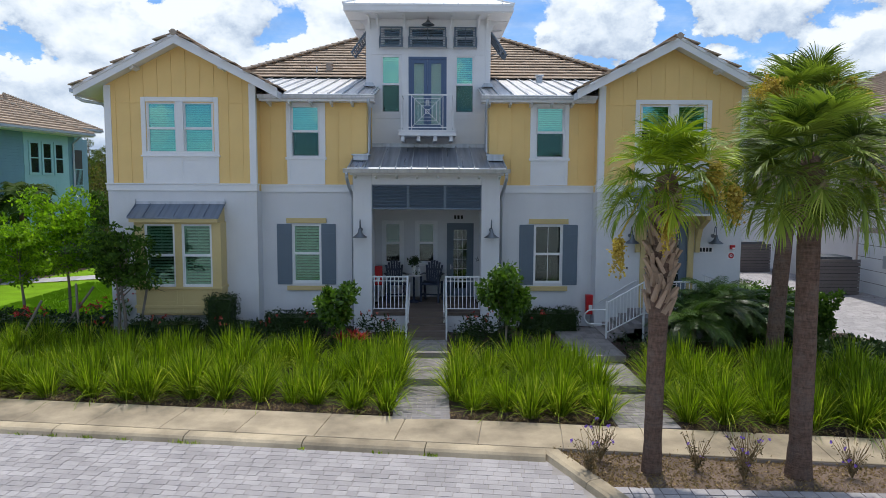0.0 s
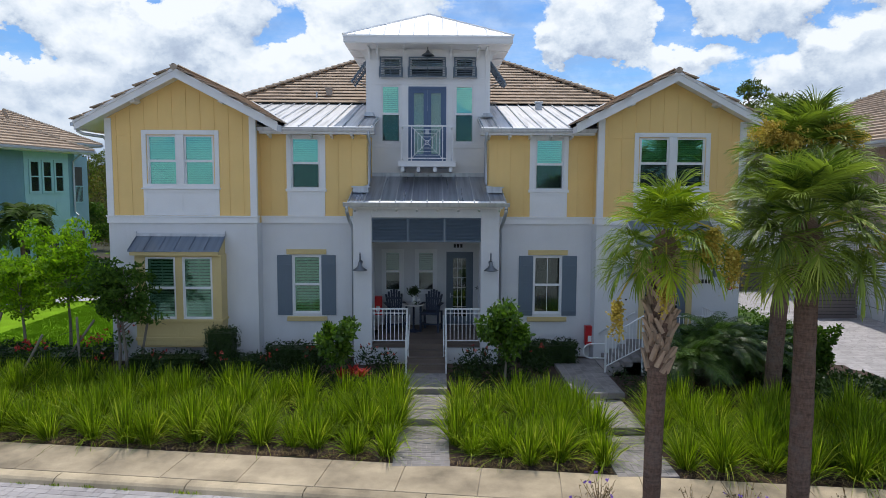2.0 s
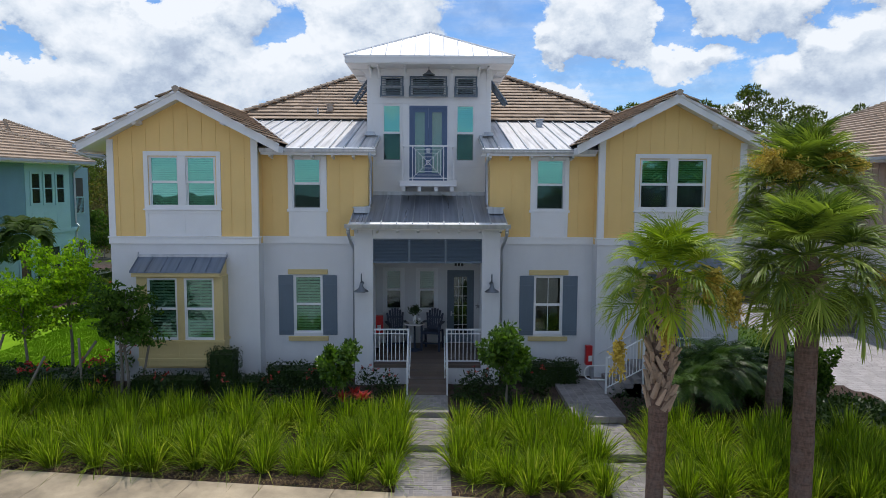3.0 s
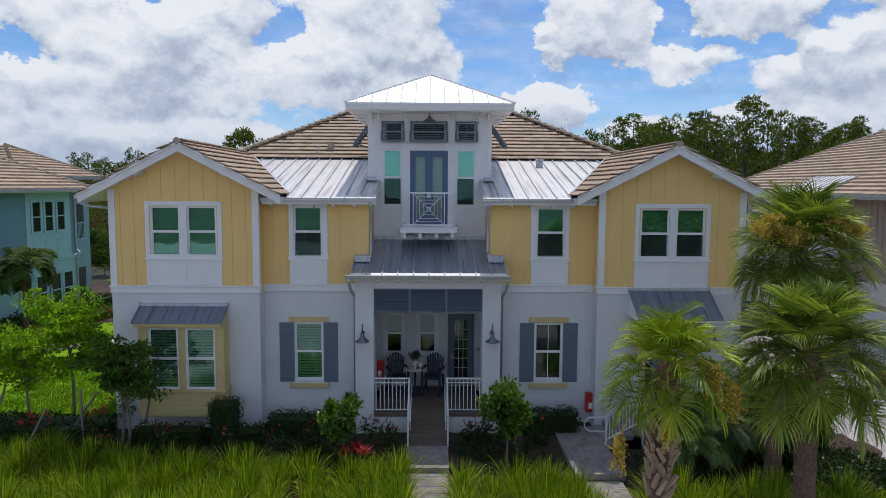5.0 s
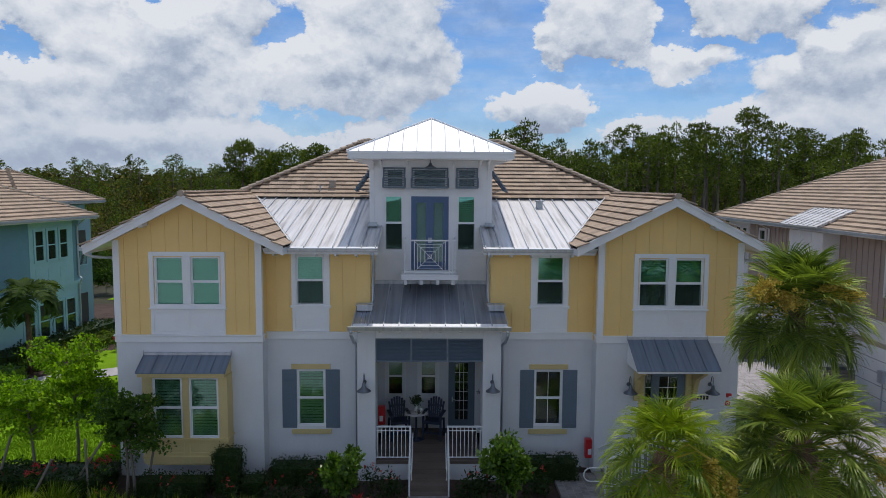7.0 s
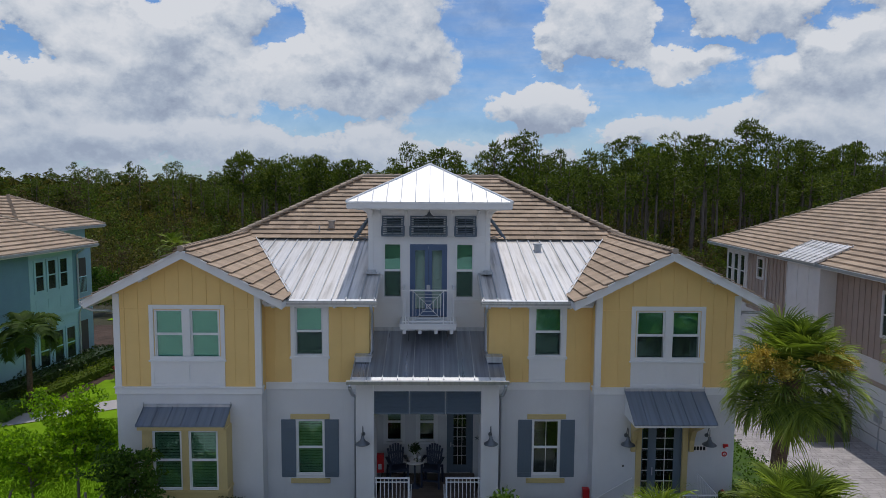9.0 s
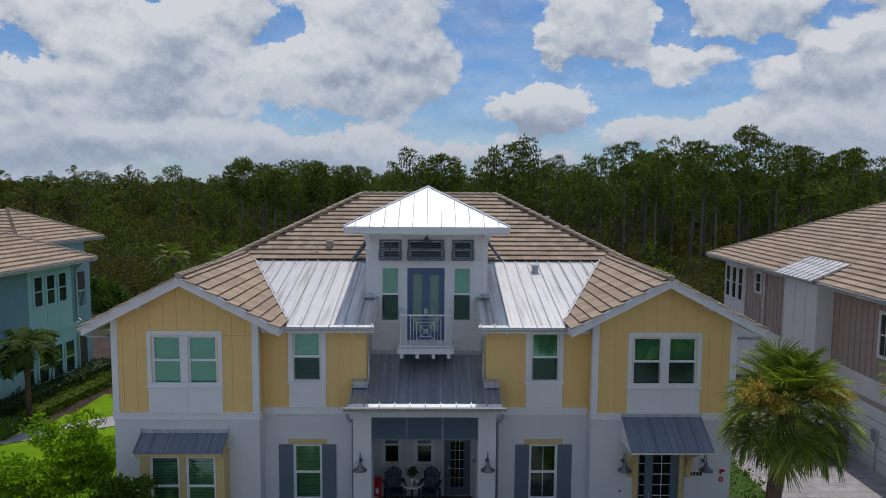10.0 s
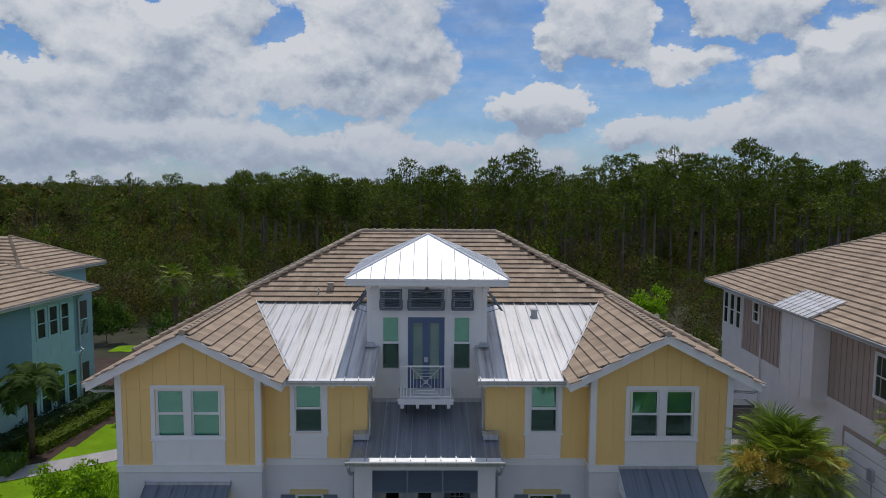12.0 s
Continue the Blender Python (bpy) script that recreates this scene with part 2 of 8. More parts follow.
M = {
    "stucco": surface("white_stucco", (0.66, 0.67, 0.685), 0.85, 55, 0.5, 0.05, streak=0.10),
    "white": surface("white_paint", (0.77, 0.78, 0.79), 0.5, 40, 0.12, 0.04),
    "yellow": surface("yellow_board", (0.82, 0.57, 0.225), 0.65, 45, 0.18, 0.05, streak=0.08),
    "cream": surface("pale_yellow_trim", (0.60, 0.47, 0.22), 0.6, 45, 0.15, 0.05),
    "slate": surface("slate_blue_paint", (0.128, 0.170, 0.215), 0.5, 40, 0.15, 0.06),
    "door_blue": surface("blue_door_paint", (0.085, 0.14, 0.25), 0.4, 40, 0.1, 0.05),
    "tile": surface("concrete_roof_tile", (0.40, 0.305, 0.225), 0.75, 30, 0.5, 0.16, by_object=0.16, spec=0.2),
    "tiles": surface("concrete_roof_tiles", (0.40, 0.305, 0.225), 0.75, 30, 0.5, 0.16, by_island=0.16, spec=0.2),
    "deck_roof": surface("roof_underlay", (0.10, 0.08, 0.07), 0.9),
    "ridge": surface("ridge_cap", (0.36, 0.31, 0.27), 0.85, 30, 0.5, 0.2, by_island=0.12),
    "ridge_one": surface("ridge_tile", (0.41, 0.335, 0.26), 0.85, 30, 0.5, 0.2, by_object=0.12),
    "zinc": sheet_metal("galvanised_roof", (0.70, 0.685, 0.675), 0.36, 0.55, 0.45),
    # same galvanised metal as zinc, with the house's shade put into its colour
    "zinc_shade": sheet_metal("shaded_galvanised_roof", (0.33, 0.36, 0.42), 0.32, 0.30, 0.6),
    "zinc_dark": sheet_metal("grey_painted_roof", (0.20, 0.245, 0.315), 0.34, 0.25, 0.5),
    "zinc_white": sheet_metal("white_metal_roof", (0.83, 0.845, 0.86), 0.4, 0.06, 0.15),
    "gutter": sheet_metal("galvanised_gutter", (0.50, 0.53, 0.57), 0.4, 0.2, 0.6),
    "glass": pane("window_glass", (0.60, 0.84, 0.72), (0.42, 0.84, 0.80), 0.28),
    "glass_low": pane("lower_window_glass", (0.60, 0.75, 0.66), (0.5, 0.78, 0.70), 0.14),
    "glass_clear": pane("clear_glass", (0.68, 0.78, 0.76), (0.8, 0.92, 0.92), 0.04),
    "blind": surface("white_blind", (0.82, 0.84, 0.82), 0.6, 20, 0.05, 0.03),
    # interior shade put into the colour: near-black backing for rooms and openings
    "room": surface("unlit_room_dark", (0.08, 0.075, 0.07), 0.9, 10, 0.1, 0.1),
    "deckboard": surface("brown_decking", (0.16, 0.125, 0.105), 0.75, 35, 0.4, 0.12, by_object=0.12),
    "navy": surface("navy_chair_plastic", (0.018, 0.028, 0.055), 0.5, 40, 0.1, 0.05),
    "red": surface("red_enamel", (0.50, 0.02, 0.025), 0.35, 30, 0.05, 0.05),
    "black": surface("black_bars", (0.02, 0.02, 0.02), 0.6),
    "lamp": sheet_metal("grey_lamp_metal", (0.15, 0.17, 0.19), 0.4, 0.2, 0.6),
    "screen": None,
    "bulb": surface("frosted_bulb", (0.8, 0.8, 0.76), 0.4),
    "concrete": surface("sidewalk_concrete", (0.40, 0.325, 0.225), 0.9, 70, 0.4, 0.5, by_object=0.06, stain_scale=0.8),
    "kerb": surface("kerb_concrete", (0.46, 0.375, 0.255), 0.9, 60, 0.5, 0.5, by_object=0.06, stain_scale=0.9),
    "paver": surface("street_paver", (0.37, 0.345, 0.345), 0.85, 60, 0.5, 0.16, by_object=0.13),
    "pavers": surface("street_pavers", (0.37, 0.345, 0.345), 0.85, 60, 0.5, 0.16, by_island=0.13),
    "path_paver": surface("path_paver", (0.27, 0.25, 0.245), 0.9, 60, 0.5, 0.15, spec=0.15, by_object=0.16),
    "path_pavers": surface("path_pavers", (0.27, 0.25, 0.245), 0.9, 60, 0.5, 0.15, spec=0.15, by_island=0.16),
    "joint": surface("jointing_sand", (0.33, 0.30, 0.28), 0.95, 80, 0.5, 0.3),
    "drive": surface("driveway_pavers", (0.42, 0.40, 0.41), 0.85, 60, 0.5, 0.1, by_island=0.13),
    "mulch": surface("brown_mulch", (0.075, 0.047, 0.036), 0.95, 42, 1.0, 0.45, depth=0.03),
    "litter": surface("dry_mulch", (0.19, 0.135, 0.10), 0.95, 38, 1.0, 0.4, depth=0.03),
    "lawn": surface("mown_lawn", (0.175, 0.325, 0.012), 0.95, 55, 0.8, 0.22, depth=0.02, spec=0.08),
    "earth": surface("woodland_floor", (0.05, 0.05, 0.025), 0.95, 8, 1.0, 0.45, stain_scale=0.12, depth=0.05),
    "aqua": surface("aqua_siding", (0.27, 0.42, 0.50), 0.7, 40, 0.2, 0.06),
    "aqua_dark": surface("blue_grey_siding", (0.175, 0.33, 0.405), 0.7, 40, 0.2, 0.06),
    "aqua_pale": surface("pale_aqua_trim", (0.35, 0.58, 0.64), 0.6, 40, 0.12, 0.05),
    "tan": surface("taupe_board", (0.42, 0.325, 0.275), 0.7, 40, 0.2, 0.06),
    "shell": surface("off_white_stucco", (0.76, 0.725, 0.71), 0.85, 50, 0.4, 0.06, streak=0.12),
    "slat": surface("weathered_grey_slat", (0.165, 0.145, 0.14), 0.7, 40, 0.2, 0.1),
    "trunk": palm_bark("palm_trunk", (0.15, 0.095, 0.07)),
    "boot": surface("palm_boot", (0.36, 0.26, 0.18), 0.85, 30, 0.7, 0.25, by_object=0.2, depth=0.015),
    "fibre": surface("palm_fibre", (0.15, 0.09, 0.055), 0.95, 40, 1.0, 0.4, depth=0.02),
    "bark": surface("grey_bark", (0.22, 0.19, 0.155), 0.9, 30, 0.8, 0.25, depth=0.02),
    "pine_bark": surface("pine_bark", (0.17, 0.135, 0.115), 0.95, 6, 0.8, 0.3, depth=0.05),
    "pot": surface("white_glazed_pot", (0.75, 0.75, 0.74), 0.25, 20, 0.05, 0.04),
    "frond": foliage("palm_frond", (0.055, 0.095, 0.014), (0.31, 0.39, 0.055), (0.64, 0.64, 0.18), 0.48, 0.30, gloss=0.35, by_object=True),
    "frond_light": foliage("light_palm_frond", (0.10, 0.17, 0.010), (0.40, 0.48, 0.030), (0.70, 0.66, 0.14), 0.45, 0.34, gloss=0.35, by_object=True),
    "bloom": foliage("golden_blossom", (0.36, 0.24, 0.04), (0.66, 0.49, 0.10), (0.78, 0.66, 0.2), 0.8, 0.3),
    "grass": foliage("fountain_grass", (0.020, 0.050, 0.004), (0.29, 0.41, 0.016), (0.66, 0.63, 0.10), 0.45, 0.42, 0.7, 0.22, tip_from=0.90),
    "straw": foliage("dry_grass", (0.16, 0.10, 0.05), (0.34, 0.24, 0.12), None, 0.8, 0.2),
    "tree_leaf": foliage("young_tree_leaf", (0.05, 0.13, 0.008), (0.29, 0.47, 0.02), (0.46, 0.60, 0.04), 0.42, 0.52, gloss=0.2),
    "tree_dark": foliage("dark_tree_leaf", (0.018, 0.045, 0.008), (0.075, 0.15, 0.018), (0.2, 0.3, 0.04), 0.55, 0.30, gloss=0.15),
    "shrub": foliage("glossy_shrub_leaf", (0.018, 0.050, 0.008), (0.11, 0.21, 0.020), (0.28, 0.42, 0.06), 0.36, 0.30, gloss=0.35),
    "hedge": foliage("dark_hedge_leaf", (0.010, 0.026, 0.006), (0.034, 0.068, 0.012), None, 0.45, 0.25),
    "red_leaf": foliage("red_bromeliad", (0.25, 0.02, 0.02), (0.62, 0.06, 0.06), (0.75, 0.25, 0.2), 0.35, 0.3),
    "date_leaf": foliage("date_palm_leaf", (0.020, 0.050, 0.010), (0.10, 0.18, 0.030), (0.24, 0.32, 0.08), 0.38, 0.25, gloss=0.4, by_object=True),
    "petunia": foliage("purple_petal", (0.14, 0.06, 0.45), (0.28, 0.16, 0.75), None, 0.6, 0.3),
    "lace": foliage("dark_feather_leaf", (0.025, 0.05, 0.012), (0.07, 0.12, 0.02), (0.16, 0.2, 0.04), 0.65, 0.25, 0.9, 0.12),
    "pine": foliage("pine_needle", (0.014, 0.030, 0.006), (0.13, 0.175, 0.024), (0.26, 0.26, 0.045), 0.65, 0.28, 0.16, 0.2),
    "woods": foliage("woodland_leaf", (0.012, 0.018, 0.006), (0.145, 0.135, 0.030), (0.32, 0.22, 0.06), 0.75, 0.30, 0.12, 0.15),
    "dry_woods": foliage("grey_brown_twigs", (0.045, 0.038, 0.022), (0.14, 0.11, 0.06), (0.24, 0.17, 0.08), 0.8, 0.2, 0.2, 0.1),
    "bright_woods": foliage("bright_bush_leaf", (0.022, 0.045, 0.008), (0.13, 0.19, 0.022), (0.30, 0.30, 0.04), 0.7, 0.35, 0.2, 0.15),
}


def insect_screen():
    m = bpy.data.materials.new("insect_screen")
    m.use_nodes = True
    n = Nodes(m.node_tree)
    both = n.add("ShaderNodeMixShader", Fac=0.55)
    n.link(n.add("ShaderNodeBsdfTransparent").outputs[0], both.inputs[1])
    n.link(n.add("ShaderNodeBsdfDiffuse", Color=(0.035, 0.045, 0.045, 1)).outputs[0], both.inputs[2])
    n.link(both.outputs[0], n.add("ShaderNodeOutputMaterial").inputs[0])
    return m


M["screen"] = insect_screen()


# ---- building tools ----
class Mesh:
    """Gathers vertices and faces of one part."""

    def __init__(self):
        self.v, self.f = [], []

    def face(self, *points):
        k = len(self.v)
        self.v += [tuple(p) for p in points]
        self.f.append(tuple(range(k, k + len(points))))
        return self

    def box(self, x0, x1, y0, y1, z0, z1):
        k = len(self.v)
        self.v += [(x, y, z) for z in (min(z0, z1), max(z0, z1)) for y in (min(y0, y1), max(y0, y1)) for x in (min(x0, x1), max(x0, x1))]
        self.f += [tuple(k + i for i in q) for q in ((0, 2, 3, 1), (4, 5, 7, 6), (0, 1, 5, 4), (2, 6, 7, 3), (0, 4, 6, 2), (1, 3, 7, 5))]
        return self

    def prism(self, points, axis, a, b):
        """A flat outline pushed along an axis from a to b."""
        k, n = len(self.v), len(points)
        for at in (a, b):
            for p, q in points:
                self.v.append({"x": (at, p, q), "y": (p, at, q), "z": (p, q, at)}[axis])
        self.f += [tuple(range(k + n - 1, k - 1, -1)), tuple(range(k + n, k + 2 * n))]
        self.f += [(k + i, k + (i + 1) % n, k + n + (i + 1) % n, k + n + i) for i in range(n)]
        return self

    def tube(self, points, radius, sides=8, end=None):
        """A round bar along points; radius may shrink to end."""
        pts = [Vector(p) for p in points]
        k, last = len(self.v), len(pts) - 1
        for i, p in enumerate(pts):
            ahead = (pts[min(i + 1, last)] - pts[max(i - 1, 0)]).normalized()
            side = ahead.cross((0, 0, 1) if abs(ahead.z) < 0.9 else (0, 1, 0)).normalized()
            up = side.cross(ahead)
            r = radius if end is None else radius + (end - radius) * i / max(1, last)
            self.v += [tuple(p + r * (math.cos(a) * side + math.sin(a) * up)) for a in (2 * math.pi * j / sides for j in range(sides))]
        for i in range(last):
            self.f += [(k + i * sides + j, k + i * sides + (j + 1) % sides, k + (i + 1) * sides + (j + 1) % sides, k + (i + 1) * sides + j) for j in range(sides)]
        self.f += [tuple(range(k + sides - 1, k - 1, -1)), tuple(range(k + last * sides, k + (last + 1) * sides))]
        return self

    def lathe(self, profile, x=0.0, y=0.0, z=0.0, sides=20):
        """Rings of (radius, height) round an upright axis."""
        k = len(self.v)
        for r, h in profile:
            self.v += [(x + r * math.cos(a), y + r * math.sin(a), z + h) for a in (2 * math.pi * j / sides for j in range(sides))]
        for i in range(len(profile) - 1):
            self.f += [(k + i * sides + j, k + i * sides + (j + 1) % sides, k + (i + 1) * sides + (j + 1) % sides, k + (i + 1) * sides + j) for j in range(sides)]
        self.f += [tuple(range(k + sides - 1, k - 1, -1)), tuple(range(k + (len(profile) - 1) * sides, k + len(profile) * sides))]
        return self

    def ribbon(self, points, widths, side):
        """A leaf blade: a strip along points, as wide as widths, spread along side."""
        k, s = len(self.v), Vector(side)
        for p, w in zip(points, widths):
            self.v += [tuple(Vector(p) - s * w / 2), tuple(Vector(p) + s * w / 2)]
        self.f += [(k + 2 * i, k + 2 * i + 1, k + 2 * i + 3, k + 2 * i + 2) for i in range(len(points) - 1)]
        return self

    def data(self, name, mat, smooth=False):
        me = bpy.data.meshes.new(name)
        me.from_pydata(self.v, [], self.f)
        me.materials.append(mat)
        if smooth:
            me.polygons.foreach_set("use_smooth", [True] * len(me.polygons))
        me.update()
        return me


def thing(name, label, category, at=(0, 0, 0), turn=0.0, group=""):
    ob = new(name)
    ob.empty_display_size = 0.2
    ob.matrix_basis = pose(*at, 0, 0, turn)
    return tagged(ob, label, category, group)


def welded(mesh):
    """The same mesh with shared corners, so that touching boxes make one body."""
    index, order, seen, out = {}, [], set(), Mesh()
    for v in mesh.v:
        key = (round(v[0], 4), round(v[1], 4), round(v[2], 4))
        if key not in index:
            index[key] = len(out.v)
            out.v.append(v)
        order.append(index[key])
    for f in mesh.f:
        g = tuple(order[i] for i in f)
        key = tuple(sorted(g))
        if len(set(g)) == len(g):
            if key in seen:
                out.f = [q for q in out.f if tuple(sorted(q)) != key]
            else:
                seen.add(key)
                out.f.append(g)
    return out


def part(name, mesh, mat, parent, label="", bevel=0.0, smooth=False):
    if isinstance(mesh, Mesh) and 8 < len(mesh.v) < 300 and not smooth and mat not in ("tiles", "pavers", "ridge", "hedge"):
        mesh = welded(mesh)
    ob = new(name, mesh.data(name, M[mat], smooth) if isinstance(mesh, Mesh) else mesh)
    ob.parent = parent
    if bevel:
        mod = ob.modifiers.new("soft_edges", "BEVEL")
        mod.width, mod.segments, mod.limit_method = bevel, 1, "ANGLE"
    return tagged(ob, label)


def setting(name, mesh, mat, label, category, smooth=False, kind="structure"):
    return tagged(new(name, mesh.data(name, M[mat], smooth)), label, category, kind=kind)


def pierced(mesh, x0, x1, z0, z1, y0, y1, holes):
    """A wall from y0 to y1 with rectangular openings (x0, x1, z0, z1)."""
    xs = sorted({x0, x1, *(min(max(v, x0), x1) for h in holes for v in h[:2])})
    for a, b in zip(xs, xs[1:]):
        cuts = sorted((h[2], h[3]) for h in holes if h[0] < (a + b) / 2 < h[1])
        z = z0
        for lo, hi in cuts:
            if lo > z:
                mesh.box(a, b, y0, y1, z, min(lo, z1))
            z = max(z, hi)
        if z < z1:
            mesh.box(a, b, y0, y1, z, z1)
    return mesh


# ---- the house ----
house = thing("house", "two-storey white and yellow coastal house with a central tower", "house")


def window(owner, x0, x1, z0, z1, y, inside="blinds", glass="glass", grid=0, edge=0.045, screen=False):
    """A double-hung window in an opening whose wall face is at y. inside: blinds, upper, louvres or dark."""
    mid = (z0 + z1) / 2
    f = Mesh().box(x0, x0 + edge, y + 0.02, y + 0.13, z0, z1).box(x1 - edge, x1, y + 0.02, y + 0.13, z0, z1)
    f.box(x0 + edge, x1 - edge, y + 0.02, y + 0.13, z0, z0 + edge).box(x0 + edge, x1 - edge, y + 0.02, y + 0.13, z1 - edge, z1)
    win = part("window", f, "white", owner)
    win.data.name = "window_frame"
    a, b = x0 + edge, x1 - edge
    part("meeting_rail", Mesh().box(a, b, y + 0.03, y + 0.10, mid - 0.025, mid + 0.025), "white", win)
    for lo, hi, dy in ((z0 + edge, mid - 0.025, 0.085), (mid + 0.025, z1 - edge, 0.055)):
        s = Mesh().box(a, a + 0.022, y + dy - 0.015, y + dy + 0.015, lo, hi).box(b - 0.022, b, y + dy - 0.015, y + dy + 0.015, lo, hi)
        part("sash", s.box(a + 0.022, b - 0.022, y + dy - 0.015, y + dy + 0.015, lo, lo + 0.022), "white", win)
        p = part("pane", Mesh().box(a + 0.022, b - 0.022, y + dy - 0.003, y + dy + 0.003, lo + 0.022, hi), glass, win)
        p.visible_shadow = False
        if grid:
            for i in range(1, grid):
                gx = a + (b - a) * i / grid
                part("muntin", Mesh().box(gx - 0.008, gx + 0.008, y + dy - 0.012, y + dy - 0.004, lo + 0.02, hi), "white", win)
    if screen:
        sc = part("insect_screen", Mesh().face((a, y + 0.026, z0 + edge), (b, y + 0.026, z0 + edge), (b, y + 0.026, mid - 0.025), (a, y + 0.026, mid - 0.025)), "screen", win, "dark insect screen over the lower sash")
        sc.visible_shadow = False
    # shallow box behind the panes, coloured dark to stand for an unlit room
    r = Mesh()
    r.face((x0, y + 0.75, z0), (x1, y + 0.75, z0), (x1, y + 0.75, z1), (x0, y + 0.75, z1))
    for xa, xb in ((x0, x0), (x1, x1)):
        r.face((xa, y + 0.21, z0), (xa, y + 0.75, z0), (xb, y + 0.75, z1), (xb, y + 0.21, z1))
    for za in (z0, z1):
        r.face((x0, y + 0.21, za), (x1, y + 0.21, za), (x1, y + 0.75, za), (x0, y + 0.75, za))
    part("room", r, "room", win, "dark backing behind the glass in place of an unlit room")
    if inside in ("blinds", "upper"):
        bl = Mesh()
        z = (z0 if inside == "blinds" else mid - 0.02) + 0.06
        while z < z1 - 0.04:
            bl.face((a, y + 0.17, z), (b, y + 0.17, z), (b, y + 0.212, z + 0.056), (a, y + 0.212, z + 0.056))
            z += 0.066
        part("blind", bl, "blind", win, "lowered white slatted blind")
    if inside == "louvres":
        lv = Mesh().box(a, a + 0.05, y + 0.15, y + 0.19, z0, z1).box(b - 0.05, b, y + 0.15, y + 0.19, z0, z1).box((a + b) / 2 - 0.012, (a + b) / 2 + 0.012, y + 0.145, y + 0.155, mid, z1)
        z = z0 + 0.06
        while z < z1 - 0.07:
            lv.face((a + 0.05, y + 0.15, z), (b - 0.05, y + 0.15, z), (b - 0.05, y + 0.20, z + 0.055), (a + 0.05, y + 0.20, z + 0.055))
            z += 0.088
        part("interior_shutter", lv, "blind", win, "white louvred interior shutter")
    return win


def trim_frame(x0, x1, z0, z1, y, wide, proud=0.03):
    return Mesh().box(x0, x0 + wide, y - proud, y + 0.02, z0, z1).box(x1 - wide, x1, y - proud, y + 0.02, z0, z1).box(x0 + wide, x1 - wide, y - proud, y + 0.02, z1 - wide, z1).box(x0 + wide, x1 - wide, y - proud, y + 0.02, z0, z0 + wide)


def panel(x0, x1, z0, z1, y, fields):
    """A white infill panel under a window with sunk fields."""
    m = Mesh().box(x0, x1, y - 0.012, y + 0.01, z0, z1)
    rail = 0.09
    m.box(x0, x1, y - 0.032, y - 0.012, z1 - rail, z1).box(x0, x1, y - 0.032, y - 0.012, z0, z0 + rail)
    step = (x1 - x0 - rail) / fields
    for i in range(fields + 1):
        m.box(x0 + i * step, x0 + i * step + rail, y - 0.031, y - 0.012, z0 + rail, z1 - rail)
    return m


METAL_SLOPE = 0.224       # pitch of the metal roofs between the wings and the tower
WING_X, WING_RIDGE, SLOPE, RUN = 7.2, 9.06, 0.52, 2.86   # ridge line of the wings, its height, the pitch, half the span
EAVE_Z = WING_RIDGE - SLOPE * RUN


